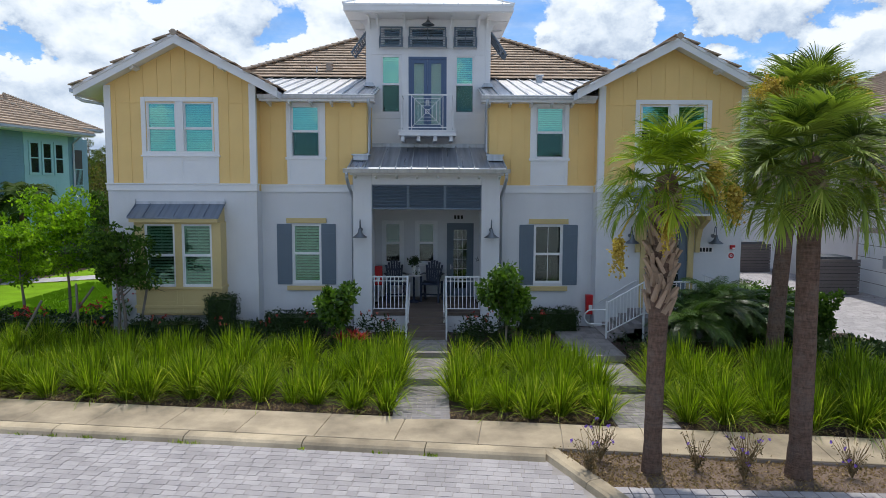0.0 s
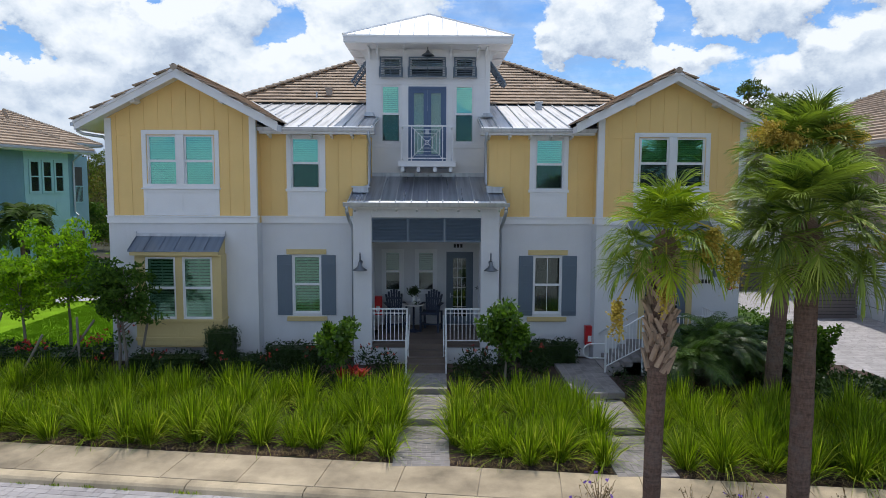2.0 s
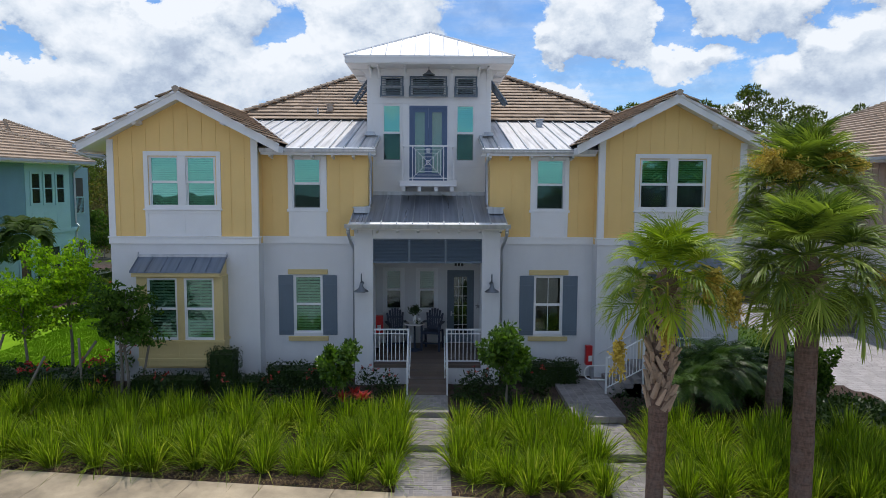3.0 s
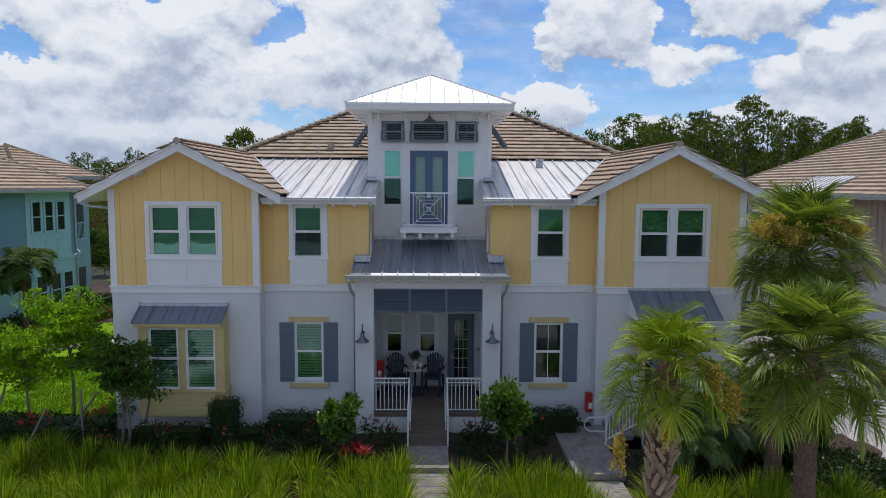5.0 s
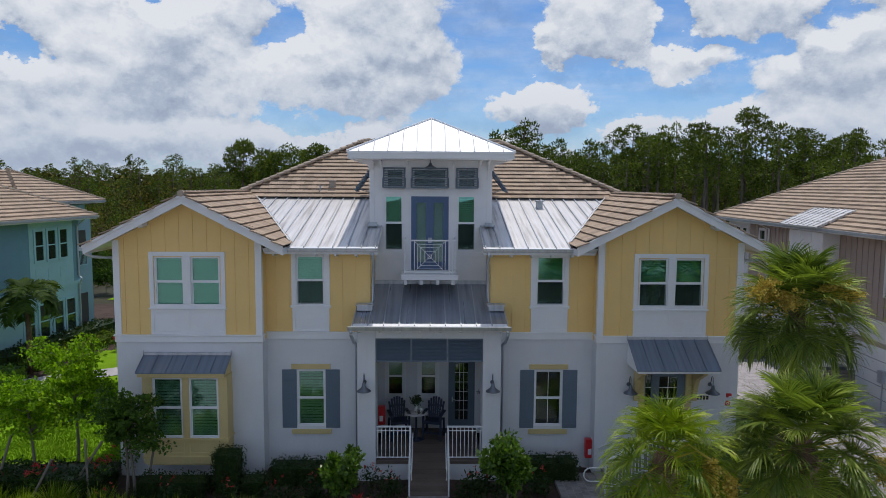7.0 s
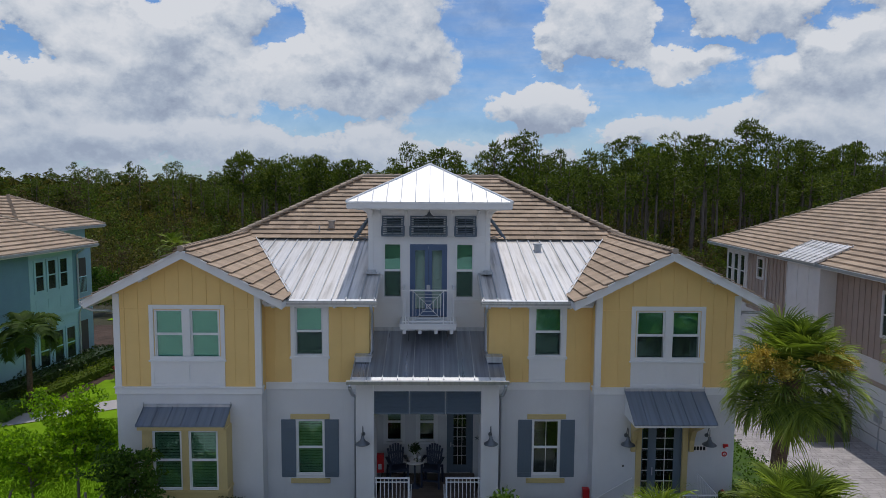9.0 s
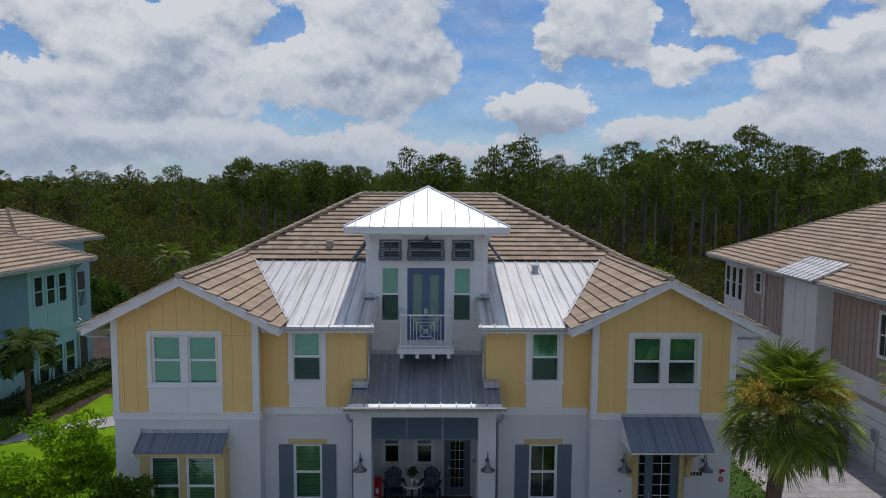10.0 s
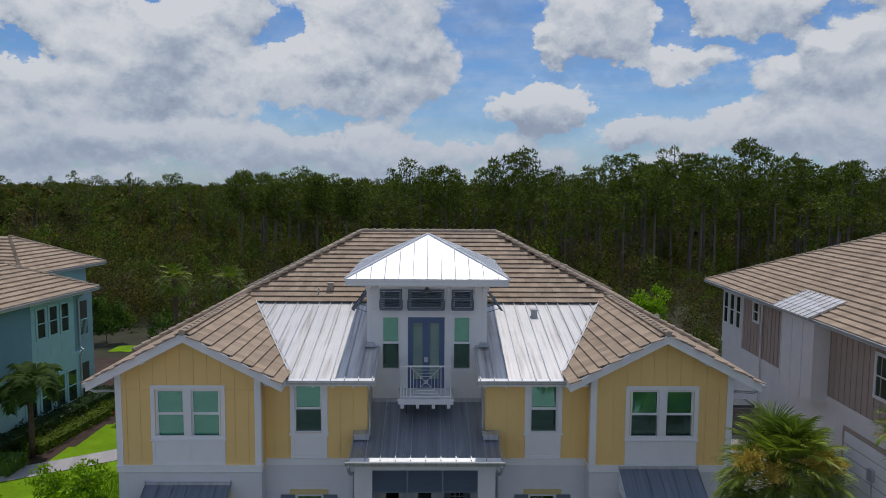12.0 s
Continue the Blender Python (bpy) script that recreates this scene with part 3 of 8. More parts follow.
def wing(s):
    """One gabled wing; s is -1 or 1 for its side."""
    lo, hi = sorted((s * 5.07, s * 9.45))
    X = lambda a, b: sorted((s * a, s * b))  # noqa: E731
    # ground floor wall
    holes = []
    if s < 0:
        holes = [(-8.21, -6.25, 1.82, 3.68)]
    else:
        holes = [(6.55, 7.86, 1.2, 3.78)]
    w = pierced(Mesh(), lo, hi, 0.1, 4.62, 0.0, 0.2, holes)
    part("stucco_wall", w, "stucco", house, "white stucco ground floor wall")
    b = Mesh().box(lo - 0.03, hi + 0.03, -0.04, 0.2, 4.62, 4.80).box(lo - 0.055, hi + 0.055, -0.065, 0.2, 4.80, 4.845)
    part("band_course", b, "white", house, "white band between the storeys", 0.008)
    # upper wall with gable
    g0, g1 = X(6.30, 7.19)
    h0, h1 = X(7.38, 8.26)
    up = pierced(Mesh(), lo, hi, 4.845, 7.36, 0.0, 0.2, [(g0, g1, 5.69, 7.20), (h0, h1, 5.69, 7.20)])
    base = WING_RIDGE - 0.215
    edge = [(lo, 7.36), (hi, 7.36), (hi, base - SLOPE * abs(hi - s * WING_X)), (s * WING_X, base), (lo, base - SLOPE * abs(lo - s * WING_X))]
    up.prism(edge, "y", 0.2, 0.0)
    wall = part("gable_wall", up, "yellow", house, "yellow board and batten gable wall")
    # battens, and a level rail beside the window head
    for x in np.arange(lo + 0.30, hi - 0.2, 0.41):
        top = base - SLOPE * abs(x - s * WING_X) - 0.04
        w0, w1 = X(6.14, 8.40)
        z0 = 4.85 if not (w0 - 0.03 < x < w1 + 0.03) else 7.36
        part("batten", Mesh().box(x - 0.022, x + 0.022, -0.02, 0.0, z0, top), "yellow", wall)
    for a, c in ((5.27, 6.13), (8.41, 9.26)):
        a, c = X(a, c)
        part("rail", Mesh().box(a, c, -0.018, 0.0, 7.185, 7.225), "yellow", wall)
    for a, c in ((9.27, 9.465), (5.055, 5.25)):
        a, c = X(a, c)
        top = base - SLOPE * abs((a + c) / 2 - s * WING_X) - 0.03
        part("corner_board", Mesh().box(a, c, -0.03, 0.12, 4.845, top), "white", house, "", 0.006)
    a, c = X(6.14, 8.40)
    t = trim_frame(a, c, 5.65, 7.35, 0.0, 0.13, 0.035).box(s * 7.285 - 0.115, s * 7.285 + 0.115, -0.035, 0.02, 5.78, 7.22)
    t.box(a - 0.03, c + 0.03, -0.07, 0.0, 5.62, 5.665)
    part("window_surround", t, "white", house, "white window surround", 0.006)
    part("window_panel", panel(a + 0.02, c - 0.02, 4.85, 5.62, 0.0, 2), "white", house, "white panelled infill below the window")
    for e0, e1 in ((g0, g1), (h0, h1)):
        window(house, e0, e1, 5.69, 7.20, 0.0, "blinds" if s < 0 else "upper", screen=s > 0)
    # side walls
    ox = s * 9.45
    part("side_wall", Mesh().box(ox, ox - s * 0.2, 0.2, 17.6, 0.1, 4.62), "stucco", house)
    part("upper_side_wall", Mesh().box(ox, ox - s * 0.2, 0.2, 17.6, 4.62, 7.5), "yellow", house)
    ix = s * 5.07
    part("return_wall", Mesh().box(ix, ix + s * 0.2, 0.2, 0.6, 0.1, 4.62), "stucco", house)
    part("upper_return_wall", Mesh().box(ix, ix + s * 0.2, 0.2, 0.6, 4.62, 7.4), "yellow", house)
    # roof deck, barge boards, soffit
    xr, front, back = s * WING_X, -0.52, 6.7
    top = [(xr - RUN, EAVE_Z), (xr, WING_RIDGE), (xr + RUN, EAVE_Z), (xr + RUN, EAVE_Z - 0.12), (xr, WING_RIDGE - 0.14), (xr - RUN, EAVE_Z - 0.12)]
    roof = part("wing_roof", Mesh().prism([(p, q - 0.05) for p, q in top], "y", back, front + 0.03), "deck_roof", house, "brown concrete tile roof on the wing")
    under = [(xr - RUN, EAVE_Z - 0.17), (xr, WING_RIDGE - 0.19), (xr + RUN, EAVE_Z - 0.17), (xr + RUN, EAVE_Z - 0.20), (xr, WING_RIDGE - 0.22), (xr - RUN, EAVE_Z - 0.20)]
    part("soffit", Mesh().prism(under, "y", 6.5, front + 0.04), "white", house)
    for k in (-1, 1):
        q = [(xr, WING_RIDGE - 0.02), (xr + k * (RUN + 0.03), EAVE_Z - 0.04), (xr + k * (RUN + 0.03), EAVE_Z - 0.27), (xr, WING_RIDGE - 0.27)]
        part("barge_board", Mesh().prism(q, "y", front + 0.03, front), "white", house, "", 0.004)
        q = [(xr, WING_RIDGE + 0.012), (xr + k * (RUN + 0.05), EAVE_Z - 0.010), (xr + k * (RUN + 0.05), EAVE_Z - 0.085), (xr, WING_RIDGE - 0.065)]
        part("drip_edge", Mesh().prism(q, "y", front, front - 0.03), "white", house)
        part("fascia", Mesh().box(xr + k * RUN, xr + k * (RUN + 0.03), front + 0.03, 3.5 if k == s else 0.1, EAVE_Z - 0.26, EAVE_Z - 0.07), "white", house)
        part("lookout", Mesh().prism([(xr + k * 1.22, base - 0.60), (xr + k * 1.36, base - 0.67), (xr + k * 1.30, base - 0.77), (xr + k * 1.18, base - 0.71)], "y", -0.42, 0.0), "white", house)
    # gutter on the outer eave, with its elbow back to the wall
    gx = xr + s * (RUN + 0.09)
    part("gutter", Mesh().prism([(gx - 0.06, EAVE_Z - 0.05), (gx - 0.05, EAVE_Z - 0.16), (gx + 0.04, EAVE_Z - 0.16), (gx + 0.06, EAVE_Z - 0.05)], "y", front + 0.02, 3.5), "gutter", house)
    d = Mesh().tube([(gx - 0.0 * s, -0.25, EAVE_Z - 0.14), (gx - 0.02 * s, -0.24, EAVE_Z - 0.28), (gx - 0.16 * s, -0.18, EAVE_Z - 0.36), (s * 9.56, 0.10, EAVE_Z - 0.42), (s * 9.52, 0.24, EAVE_Z - 0.55), (s * 9.52, 0.26, 0.5)], 0.045, 8)
    part("downpipe", d, "gutter", house, "white downpipe", smooth=True)
    return roof


wing_roofs = {s: wing(s) for s in (-1, 1)}


def mid_bay(s):
    """The set-back wall between a wing and the tower."""
    X = lambda a, b: sorted((s * a, s * b))  # noqa: E731
    y = 0.58
    lo, hi = X(1.86, 5.07)
    wa, wb = X(3.28, 4.16)
    part("stucco_wall", pierced(Mesh(), lo, hi, 0.1, 4.60, y, y + 0.2, [(wa, wb, 1.80, 3.60)]), "stucco", house, "white stucco ground floor wall")
    part("band_course", Mesh().box(lo, hi, y - 0.04, y + 0.2, 4.60, 4.78).box(lo, hi, y - 0.065, y + 0.2, 4.78, 4.825), "white", house)
    part("window_lintel", Mesh().box(*X(3.11, 4.33), y - 0.045, y, 3.645, 3.80), "cream", house, "pale yellow lintel", 0.006)
    part("window_sill", Mesh().box(*X(3.10, 4.33), y - 0.07, y, 1.57, 1.71), "cream", house, "pale yellow sill", 0.006)
    window(house, wa, wb, 1.80, 3.60, y, "louvres" if s < 0 else "dark", "glass_low" if s < 0 else "glass_clear", 0 if s < 0 else 2)
    for a, b in ((4.175, 4.625), (2.825, 3.265)):
        a, b = X(a, b)
        sh = Mesh().box(a, b, y - 0.03, y, 1.75, 3.62).box(a, b, y - 0.048, y - 0.03, 3.28, 3.33).box(a, b, y - 0.048, y - 0.03, 1.86, 1.91)
        for k in range(1, 4):
            gx = a + (b - a) * k / 4
            sh.box(gx - 0.004, gx + 0.004, y - 0.034, y - 0.03, 1.76, 3.61)
        part("shutter", sh, "slate", house, "slate blue board shutter", 0.004)
    # upper wall
    ga, gb = X(3.28, 4.16)
    up = pierced(Mesh(), lo, hi, 4.825, 7.32, y, y + 0.2, [(ga, gb, 5.65, 7.19)])
    up.box(s * 1.86, s * 2.06, y + 0.2, 2.44, 4.6, 7.32)
    wall = part("upper_wall", up, "yellow", house, "yellow board and batten upper wall")
    for x in np.arange(lo + 0.28, hi - 0.1, 0.41):
        ta, tb = X(3.10, 4.30)
        if not ta - 0.03 < x < tb + 0.03:
            part("batten", Mesh().box(x - 0.022, x + 0.022, y - 0.02, y, 4.83, 7.28), "yellow", wall)
    ta, tb = X(3.11, 4.29)
    t = Mesh().box(ta, ga + 0.01, y - 0.035, y + 0.02, 5.60, 7.28).box(gb - 0.01, tb, y - 0.035, y + 0.02, 5.60, 7.28).box(ga + 0.01, gb - 0.01, y - 0.035, y + 0.02, 7.18, 7.28)
    t.box(ta - 0.03, tb + 0.03, y - 0.06, y, 5.57, 5.655)
    part("window_surround", t, "white", house, "white window surround", 0.006)
    part("window_panel", panel(ta + 0.02, tb - 0.02, 4.83, 5.57, y, 1), "white", house)
    window(house, ga, gb, 5.65, 7.19, y, "upper", screen=True)
    # eaves
    ea, eb = X(1.60, 5.0)
    part("soffit", Mesh().box(ea, eb, 0.14, y + 0.1, 7.29, 7.31), "white", house)
    part("fascia", Mesh().box(ea, eb, 0.15, 0.18, 7.28, 7.43), "white", house)
    for x in np.arange(ea + 0.25, eb - 0.1, 0.62):
        part("rafter_tail", Mesh().prism([(0.18, 7.23), (0.20, 7.30), (y, 7.30), (y, 7.16)], "x", x - 0.03, x + 0.03), "white", house)
    g = [(0.06, 7.46), (0.15, 7.46), (0.15, 7.35), (0.09, 7.35)]
    part("gutter", Mesh().prism(g, "x", ea - 0.03, eb + 0.02), "gutter", house, "galvanised eaves gutter")
    dx = s * 1.76
    pipe = Mesh().tube([(dx, 0.11, 7.36), (dx, 0.14, 7.22), (dx - s * 0.02, 0.34, 7.04), (dx, 0.48, 6.92), (dx, 0.48, 5.86), (dx + s * 0.05, 0.42, 5.74), (dx + s * 0.2, 0.36, 5.70)], 0.045, 8)
    part("downpipe", pipe, "gutter", house, "galvanised downpipe", smooth=True)
    part("diverter", Mesh().box(*X(1.78, 2.24), 0.2, y - 0.005, 5.55, 5.70).box(*X(1.74, 2.28), 0.16, y - 0.005, 5.70, 5.74), "gutter", house)
    # standing seam metal roof up to the tiles
    y0, y1, z0, k = 0.10, 6.30, 7.47, METAL_SLOPE
    Z = lambda q: z0 + k * (q - y0)  # noqa: E731
    m = Mesh()
    for xa, xb, ya, yb in ((1.60, 7.3, y0, 2.42), (2.04, 7.3, 2.42, y1)):
        xa, xb = X(xa, xb)
        m.prism([(ya, Z(ya)), (yb, Z(yb)), (yb, Z(yb) - 0.04), (ya, Z(ya) - 0.04)], "x", xa, xb)
    roof = part("metal_roof", m, "zinc", house, "galvanised standing seam metal roof")
    for i in range(14):
        x = 1.66 + i * 0.43
        ya = y0 if x > 2.04 or i < 1 else y0
        yb = y1 if x > 2.04 else 2.42
        part("seam", Mesh().prism([(ya, Z(ya)), (yb, Z(yb)), (yb, Z(yb) + 0.055), (ya, Z(ya) + 0.055)], "x", s * x - 0.015, s * x + 0.015), "gutter", roof)
    # sun glare on the metal edge is put in as white colour
    part("drip_strip", Mesh().prism([(y0 - 0.03, Z(y0) - 0.06), (y0 + 0.10, Z(y0 + 0.1) + 0.012), (y0 - 0.03, Z(y0) + 0.008)], "x", *X(1.60, 4.6)), "zinc_white", roof)
    part("ridge_strip", Mesh().prism([(y1 - 0.14, Z(y1 - 0.14) + 0.02), (y1, Z(y1) + 0.05), (y1, Z(y1) + 0.02), (y1 - 0.14, Z(y1 - 0.14) + 0.0)], "x", *X(2.04, 6.9)), "lamp", roof)
    # flashing along the valley to the wing
    pts = []
    for x in (4.33, 7.15):
        zz = WING_RIDGE - SLOPE * (WING_X - x)
        pts.append((s * x, y0 + (zz - z0) / k, zz))
    a, b = Vector(pts[0]), Vector(pts[1])
    side = Vector((-s * 0.13, -0.02, 0.0))
    up_ = Vector((0, 0, 0.035))
    part("valley_flashing", Mesh().face(a - side * 0.4 + up_, b - side * 0.4 + up_, b + side + up_, a + side + up_), "gutter", roof)
    lift = Vector((-s * 0.05, -0.10, 0.075))
    part("valley_edge", Mesh().tube([a + lift + (b - a) * 0.02, b + lift], 0.022, 6), "white", roof)
    return roof


mid_roofs = {s: mid_bay(s) for s in (-1, 1)}
part("roof_vent", Mesh().box(3.90, 4.12, 4.86, 5.06, 8.45, 8.78).box(3.86, 4.16, 4.80, 5.10, 8.78, 8.83), "gutter", house, "square metal roof vent", 0.005)
part("roof_vent", Mesh().box(-4.02, -3.80, 6.75, 6.95, 9.1, 9.50).box(-4.05, -3.77, 6.71, 6.98, 9.50, 9.54), "ridge", house, "brown roof vent", 0.005)
part("vent_pipe", Mesh().tube([(-4.35, 6.55, 9.0), (-4.35, 6.55, 9.36)], 0.03, 8), "gutter", house)
for vx, vy in ((5.05, 9.15), (5.75, 8.45), (8.75, 5.4)):
    vz = 11.3 - 0.52 * max(vx - 3.0, 0) + 0.02
    part("roof_vent", Mesh().lathe([(0.12, -0.1), (0.12, 0.14), (0.09, 0.2), (0.02, 0.22)], vx + 0.15, vy + 0.25, vz, 10), "ridge", house, smooth=True)


# ---- the tower ----
def tower():
    y, xa, xb = 2.42, -2.03, 2.01
    holes = [(-1.56, -0.92, 7.18, 9.03), (0.86, 1.50, 7.18, 9.03), (-0.66, 0.59, 6.50, 9.0), (-1.5, -0.9, 9.3, 9.9), (-0.6, 0.52, 9.3, 9.9), (0.88, 1.5, 9.3, 9.9)]
    w = pierced(Mesh(), xa, xb, 5.9, 10.25, y, y + 0.18, holes)
    w.box(xa, xa + 0.18, y + 0.18, 5.8, 7.0, 10.25).box(xb - 0.18, xb, y + 0.18, 5.8, 7.0, 10.25).box(xa + 0.18, xb - 0.18, 5.62, 5.8, 8.0, 10.25)
    part("tower_wall", w, "white", house, "white panelled tower wall")
    t = Mesh().box(xa - 0.015, xa + 0.15, y - 0.02, y + 0.12, 6.0, 10.2).box(xb - 0.15, xb + 0.015, y - 0.02, y + 0.12, 6.0, 10.2)
    t.box(xa + 0.15, xb - 0.15, y - 0.02, y, 9.06, 9.26).box(xa + 0.15, -0.68, y - 0.018, y, 7.0, 7.14).box(0.61, xb - 0.15, y - 0.018, y, 7.0, 7.14)
    for x in (-0.79, 0.73):
        t.box(x - 0.1, x + 0.1, y - 0.018, y, 7.14, 9.06).box(x - 0.08, x + 0.08, y - 0.018, y, 9.26, 10.2)
    part("tower_trim", t, "white", house, "white trim boards", 0.004)
    window(house, -1.56, -0.92, 7.18, 9.03, y, "upper", screen=True)
    window(house, 0.86, 1.50, 7.18, 9.03, y, "upper", screen=True)
    for a, b in ((-1.5, -0.9), (-0.6, 0.52), (0.88, 1.5)):
        window(house, a, b, 9.3, 9.9, y, "dark", "glass_clear", 0, 0.035)
    # French doors
    door_frame = part("balcony_door", Mesh().box(-0.66, -0.60, y + 0.0, y + 0.12, 6.5, 9.0).box(0.53, 0.59, y + 0.0, y + 0.12, 6.5, 9.0).box(-0.60, 0.53, y, y + 0.12, 8.92, 9.0), "door_blue", house, "blue double door to the balcony")
    for a, b in ((-0.60, -0.037), (-0.033, 0.53)):
        leaf = Mesh().box(a, a + 0.12, y + 0.03, y + 0.08, 6.55, 8.92).box(b - 0.12, b, y + 0.03, y + 0.08, 6.55, 8.92).box(a + 0.12, b - 0.12, y + 0.03, y + 0.08, 8.79, 8.92).box(a + 0.12, b - 0.12, y + 0.03, y + 0.08, 6.55, 6.8)
        part("door_leaf", leaf, "door_blue", door_frame)
        p = part("pane", Mesh().box(a + 0.12, b - 0.12, y + 0.05, y + 0.056, 6.8, 8.79), "glass_clear", door_frame)
        p.visible_shadow = False
        part("curtain", Mesh().box(a + 0.1, b - 0.1, y + 0.16, y + 0.17, 6.8, 8.8), "blind", door_frame, "pale curtain behind the glass")
        part("handle", Mesh().box((a if a > -0.1 else b) - (0.0 if a > -0.1 else 0.06), (a if a > -0.1 else b) + (0.06 if a > -0.1 else 0.0), y - 0.01, y + 0.03, 7.45, 7.62), "gutter", door_frame)
    # Bahama shutters
    for a, b in ((-1.59, -0.85), (-0.65, 0.57), (0.83, 1.55)):
        sh = thing_part("bahama_shutter", a, b, y)
    for s in (-1, 1):
        side = Mesh()
        hinge, foot = Vector((s * 2.06, 0, 9.86)), Vector((s * 2.56, 0, 9.18))
        for k in (0, 1):
            yy = 2.75 + k * 0.98
            side.tube([(hinge.x, yy, hinge.z), (foot.x, yy, foot.z)], 0.035, 4)
        for k in range(9):
            p = hinge.lerp(foot, k / 8)
            side.prism([(p.x - 0.045, p.z + 0.05), (p.x + 0.045, p.z - 0.05), (p.x + 0.057, p.z - 0.04), (p.x - 0.033, p.z + 0.06)], "y", 2.75, 3.73)
        for yy in (3.08, 3.4):
            side.tube([(hinge.x, yy, hinge.z), (foot.x, yy, foot.z)], 0.012, 4)
        part("side_shutter", side, "slate", house, "propped slate blue louvred shutter")
        part("shutter_arm", Mesh().tube([(s * 2.03, 2.78, 9.1), (s * 2.5, 2.78, 9.25)], 0.012, 6).tube([(s * 2.03, 3.7, 9.1), (s * 2.5, 3.7, 9.25)], 0.012, 6), "slate", house)
        part("corner_flashing", Mesh().box(s * 1.75, s * 2.12, 2.22, 2.42, 8.02, 8.06).box(s * 1.80, s * 2.08, 2.26, 2.42, 8.06, 8.14), "gutter", house)
    # cap roof: a pyramid with deep eaves
    e, yc, zt, ze = 2.62, 4.10, 11.71, 10.44
    part("tower_soffit", Mesh().box(-e, e, yc - e, yc + e, 10.19, 10.24), "white", house)
    fa = Mesh()
    for a in range(4):
        c, sn = round(math.cos(a * math.pi / 2)), round(math.sin(a * math.pi / 2))
        q = [(e, -e), (e, e), (e + 0.03, e + 0.03), (e + 0.03, -e - 0.03)]
        fa.prism([(c * p - sn * r, yc + sn * p + c * r) for p, r in q], "z", 10.22, 10.40)
    part("tower_fascia", fa, "white", house, "white fascia", 0.004)
    m, ee = Mesh(), e + 0.05
    cs = [(-ee, yc - ee), (ee, yc - ee), (ee, yc + ee), (-ee, yc + ee)]
    for i in range(4):
        a, b = cs[i], cs[(i + 1) % 4]
        m.face((*a, ze), (*b, ze), (0, yc, zt))
        m.face((*a, ze - 0.06), (*b, ze - 0.06), (*b, ze), (*a, ze))
    m.face(*[(*c, ze - 0.06) for c in cs])
    cap = part("tower_roof", m, "zinc_white", house, "white standing seam pyramid roof")
    for i in range(4):
        a = cs[i]
        part("hip_cap", Mesh().tube([(a[0], a[1], ze + 0.01), (0, yc, zt + 0.015)], 0.035, 6), "zinc_white", cap)
    for k in range(-5, 6):
        u = k * 0.46
        rise = (zt - ze) * (1 - abs(u) / ee)
        for c, sn in ((0, -1), (1, 0), (0, 1), (-1, 0)):
            fx = lambda d, h: (u * abs(sn) + c * d, yc + u * abs(c) + sn * d, h)  # noqa: E731,B023
            part("seam", Mesh().tube([fx(ee, ze + 0.012), fx(abs(u) + 0.02, ze + rise + 0.012)], 0.014, 4), "zinc_white", cap)
    for x in (-1.93, -1.66, -0.79, 0.73, 1.62, 1.90):
        br = [(y, 9.86), (y - 0.06, 9.86), (y - 0.10, 10.02), (y - 0.24, 10.12), (y - 0.62, 10.15), (y - 0.62, 10.19), (y, 10.19)]
        part("bracket", Mesh().prism(br, "x", x - 0.035, x + 0.035), "white", house, "", 0.004)
    for s in (-1, 1):
        for yy in (2.6, 3.9, 5.2):
            br = [(s * 2.02, 9.86), (s * 2.08, 9.86), (s * 2.12, 10.02), (s * 2.24, 10.12), (s * 2.56, 10.15), (s * 2.56, 10.19), (s * 2.02, 10.19)]
            part("bracket", Mesh().prism(br, "y", yy - 0.035, yy + 0.035), "white", house)


def thing_part(name, a, b, y):
    """One louvred shutter propped out from its top."""
    sh = Mesh()
    z0, z1, out = 9.27, 9.95, 0.20
    P = lambda k: (y - 0.04 - out * (1 - k), z0 + (z1 - z0) * k)  # noqa: E731
    for x in (a, b - 0.045):
        (ya, za), (yb, zb) = P(0), P(1)
        sh.prism([(ya, za), (yb, zb), (yb + 0.03, zb), (ya + 0.03, za)], "x", x, x + 0.045)
    for k in (0.0, 0.93):
        (ya, za), (yb, zb) = P(k), P(k + 0.07)
        sh.prism([(ya, za), (yb, zb), (yb + 0.03, zb), (ya + 0.03, za)], "x", a + 0.045, b - 0.045)
    ob = part(name, sh, "slate", house, "slate blue Bahama shutter")
    for i in range(10):
        yy, zz = P(0.1 + 0.84 * i / 10)
        part("slat", Mesh().prism([(yy - 0.018, zz), (yy + 0.026, zz + 0.020), (yy + 0.030, zz + 0.012), (yy - 0.014, zz - 0.010)], "x", a + 0.045, b - 0.045), "slate", ob)
    (ya, za), (yb, zb) = P(0.05), P(0.95)
    part("mullion", Mesh().prism([(ya - 0.012, za), (yb - 0.012, zb), (yb, zb), (ya, za)], "x", (a + b) / 2 - 0.012, (a + b) / 2 + 0.012), "slate", ob)
    for x in (a - 0.012, b + 0.012):
        part("arm", Mesh().tube([(x, y, z0 + 0.02), (x, y - 0.2, z0 + 0.04), (x, y - 0.12, z0 + 0.34)], 0.012, 6), "slate", ob)
    return ob


tower()


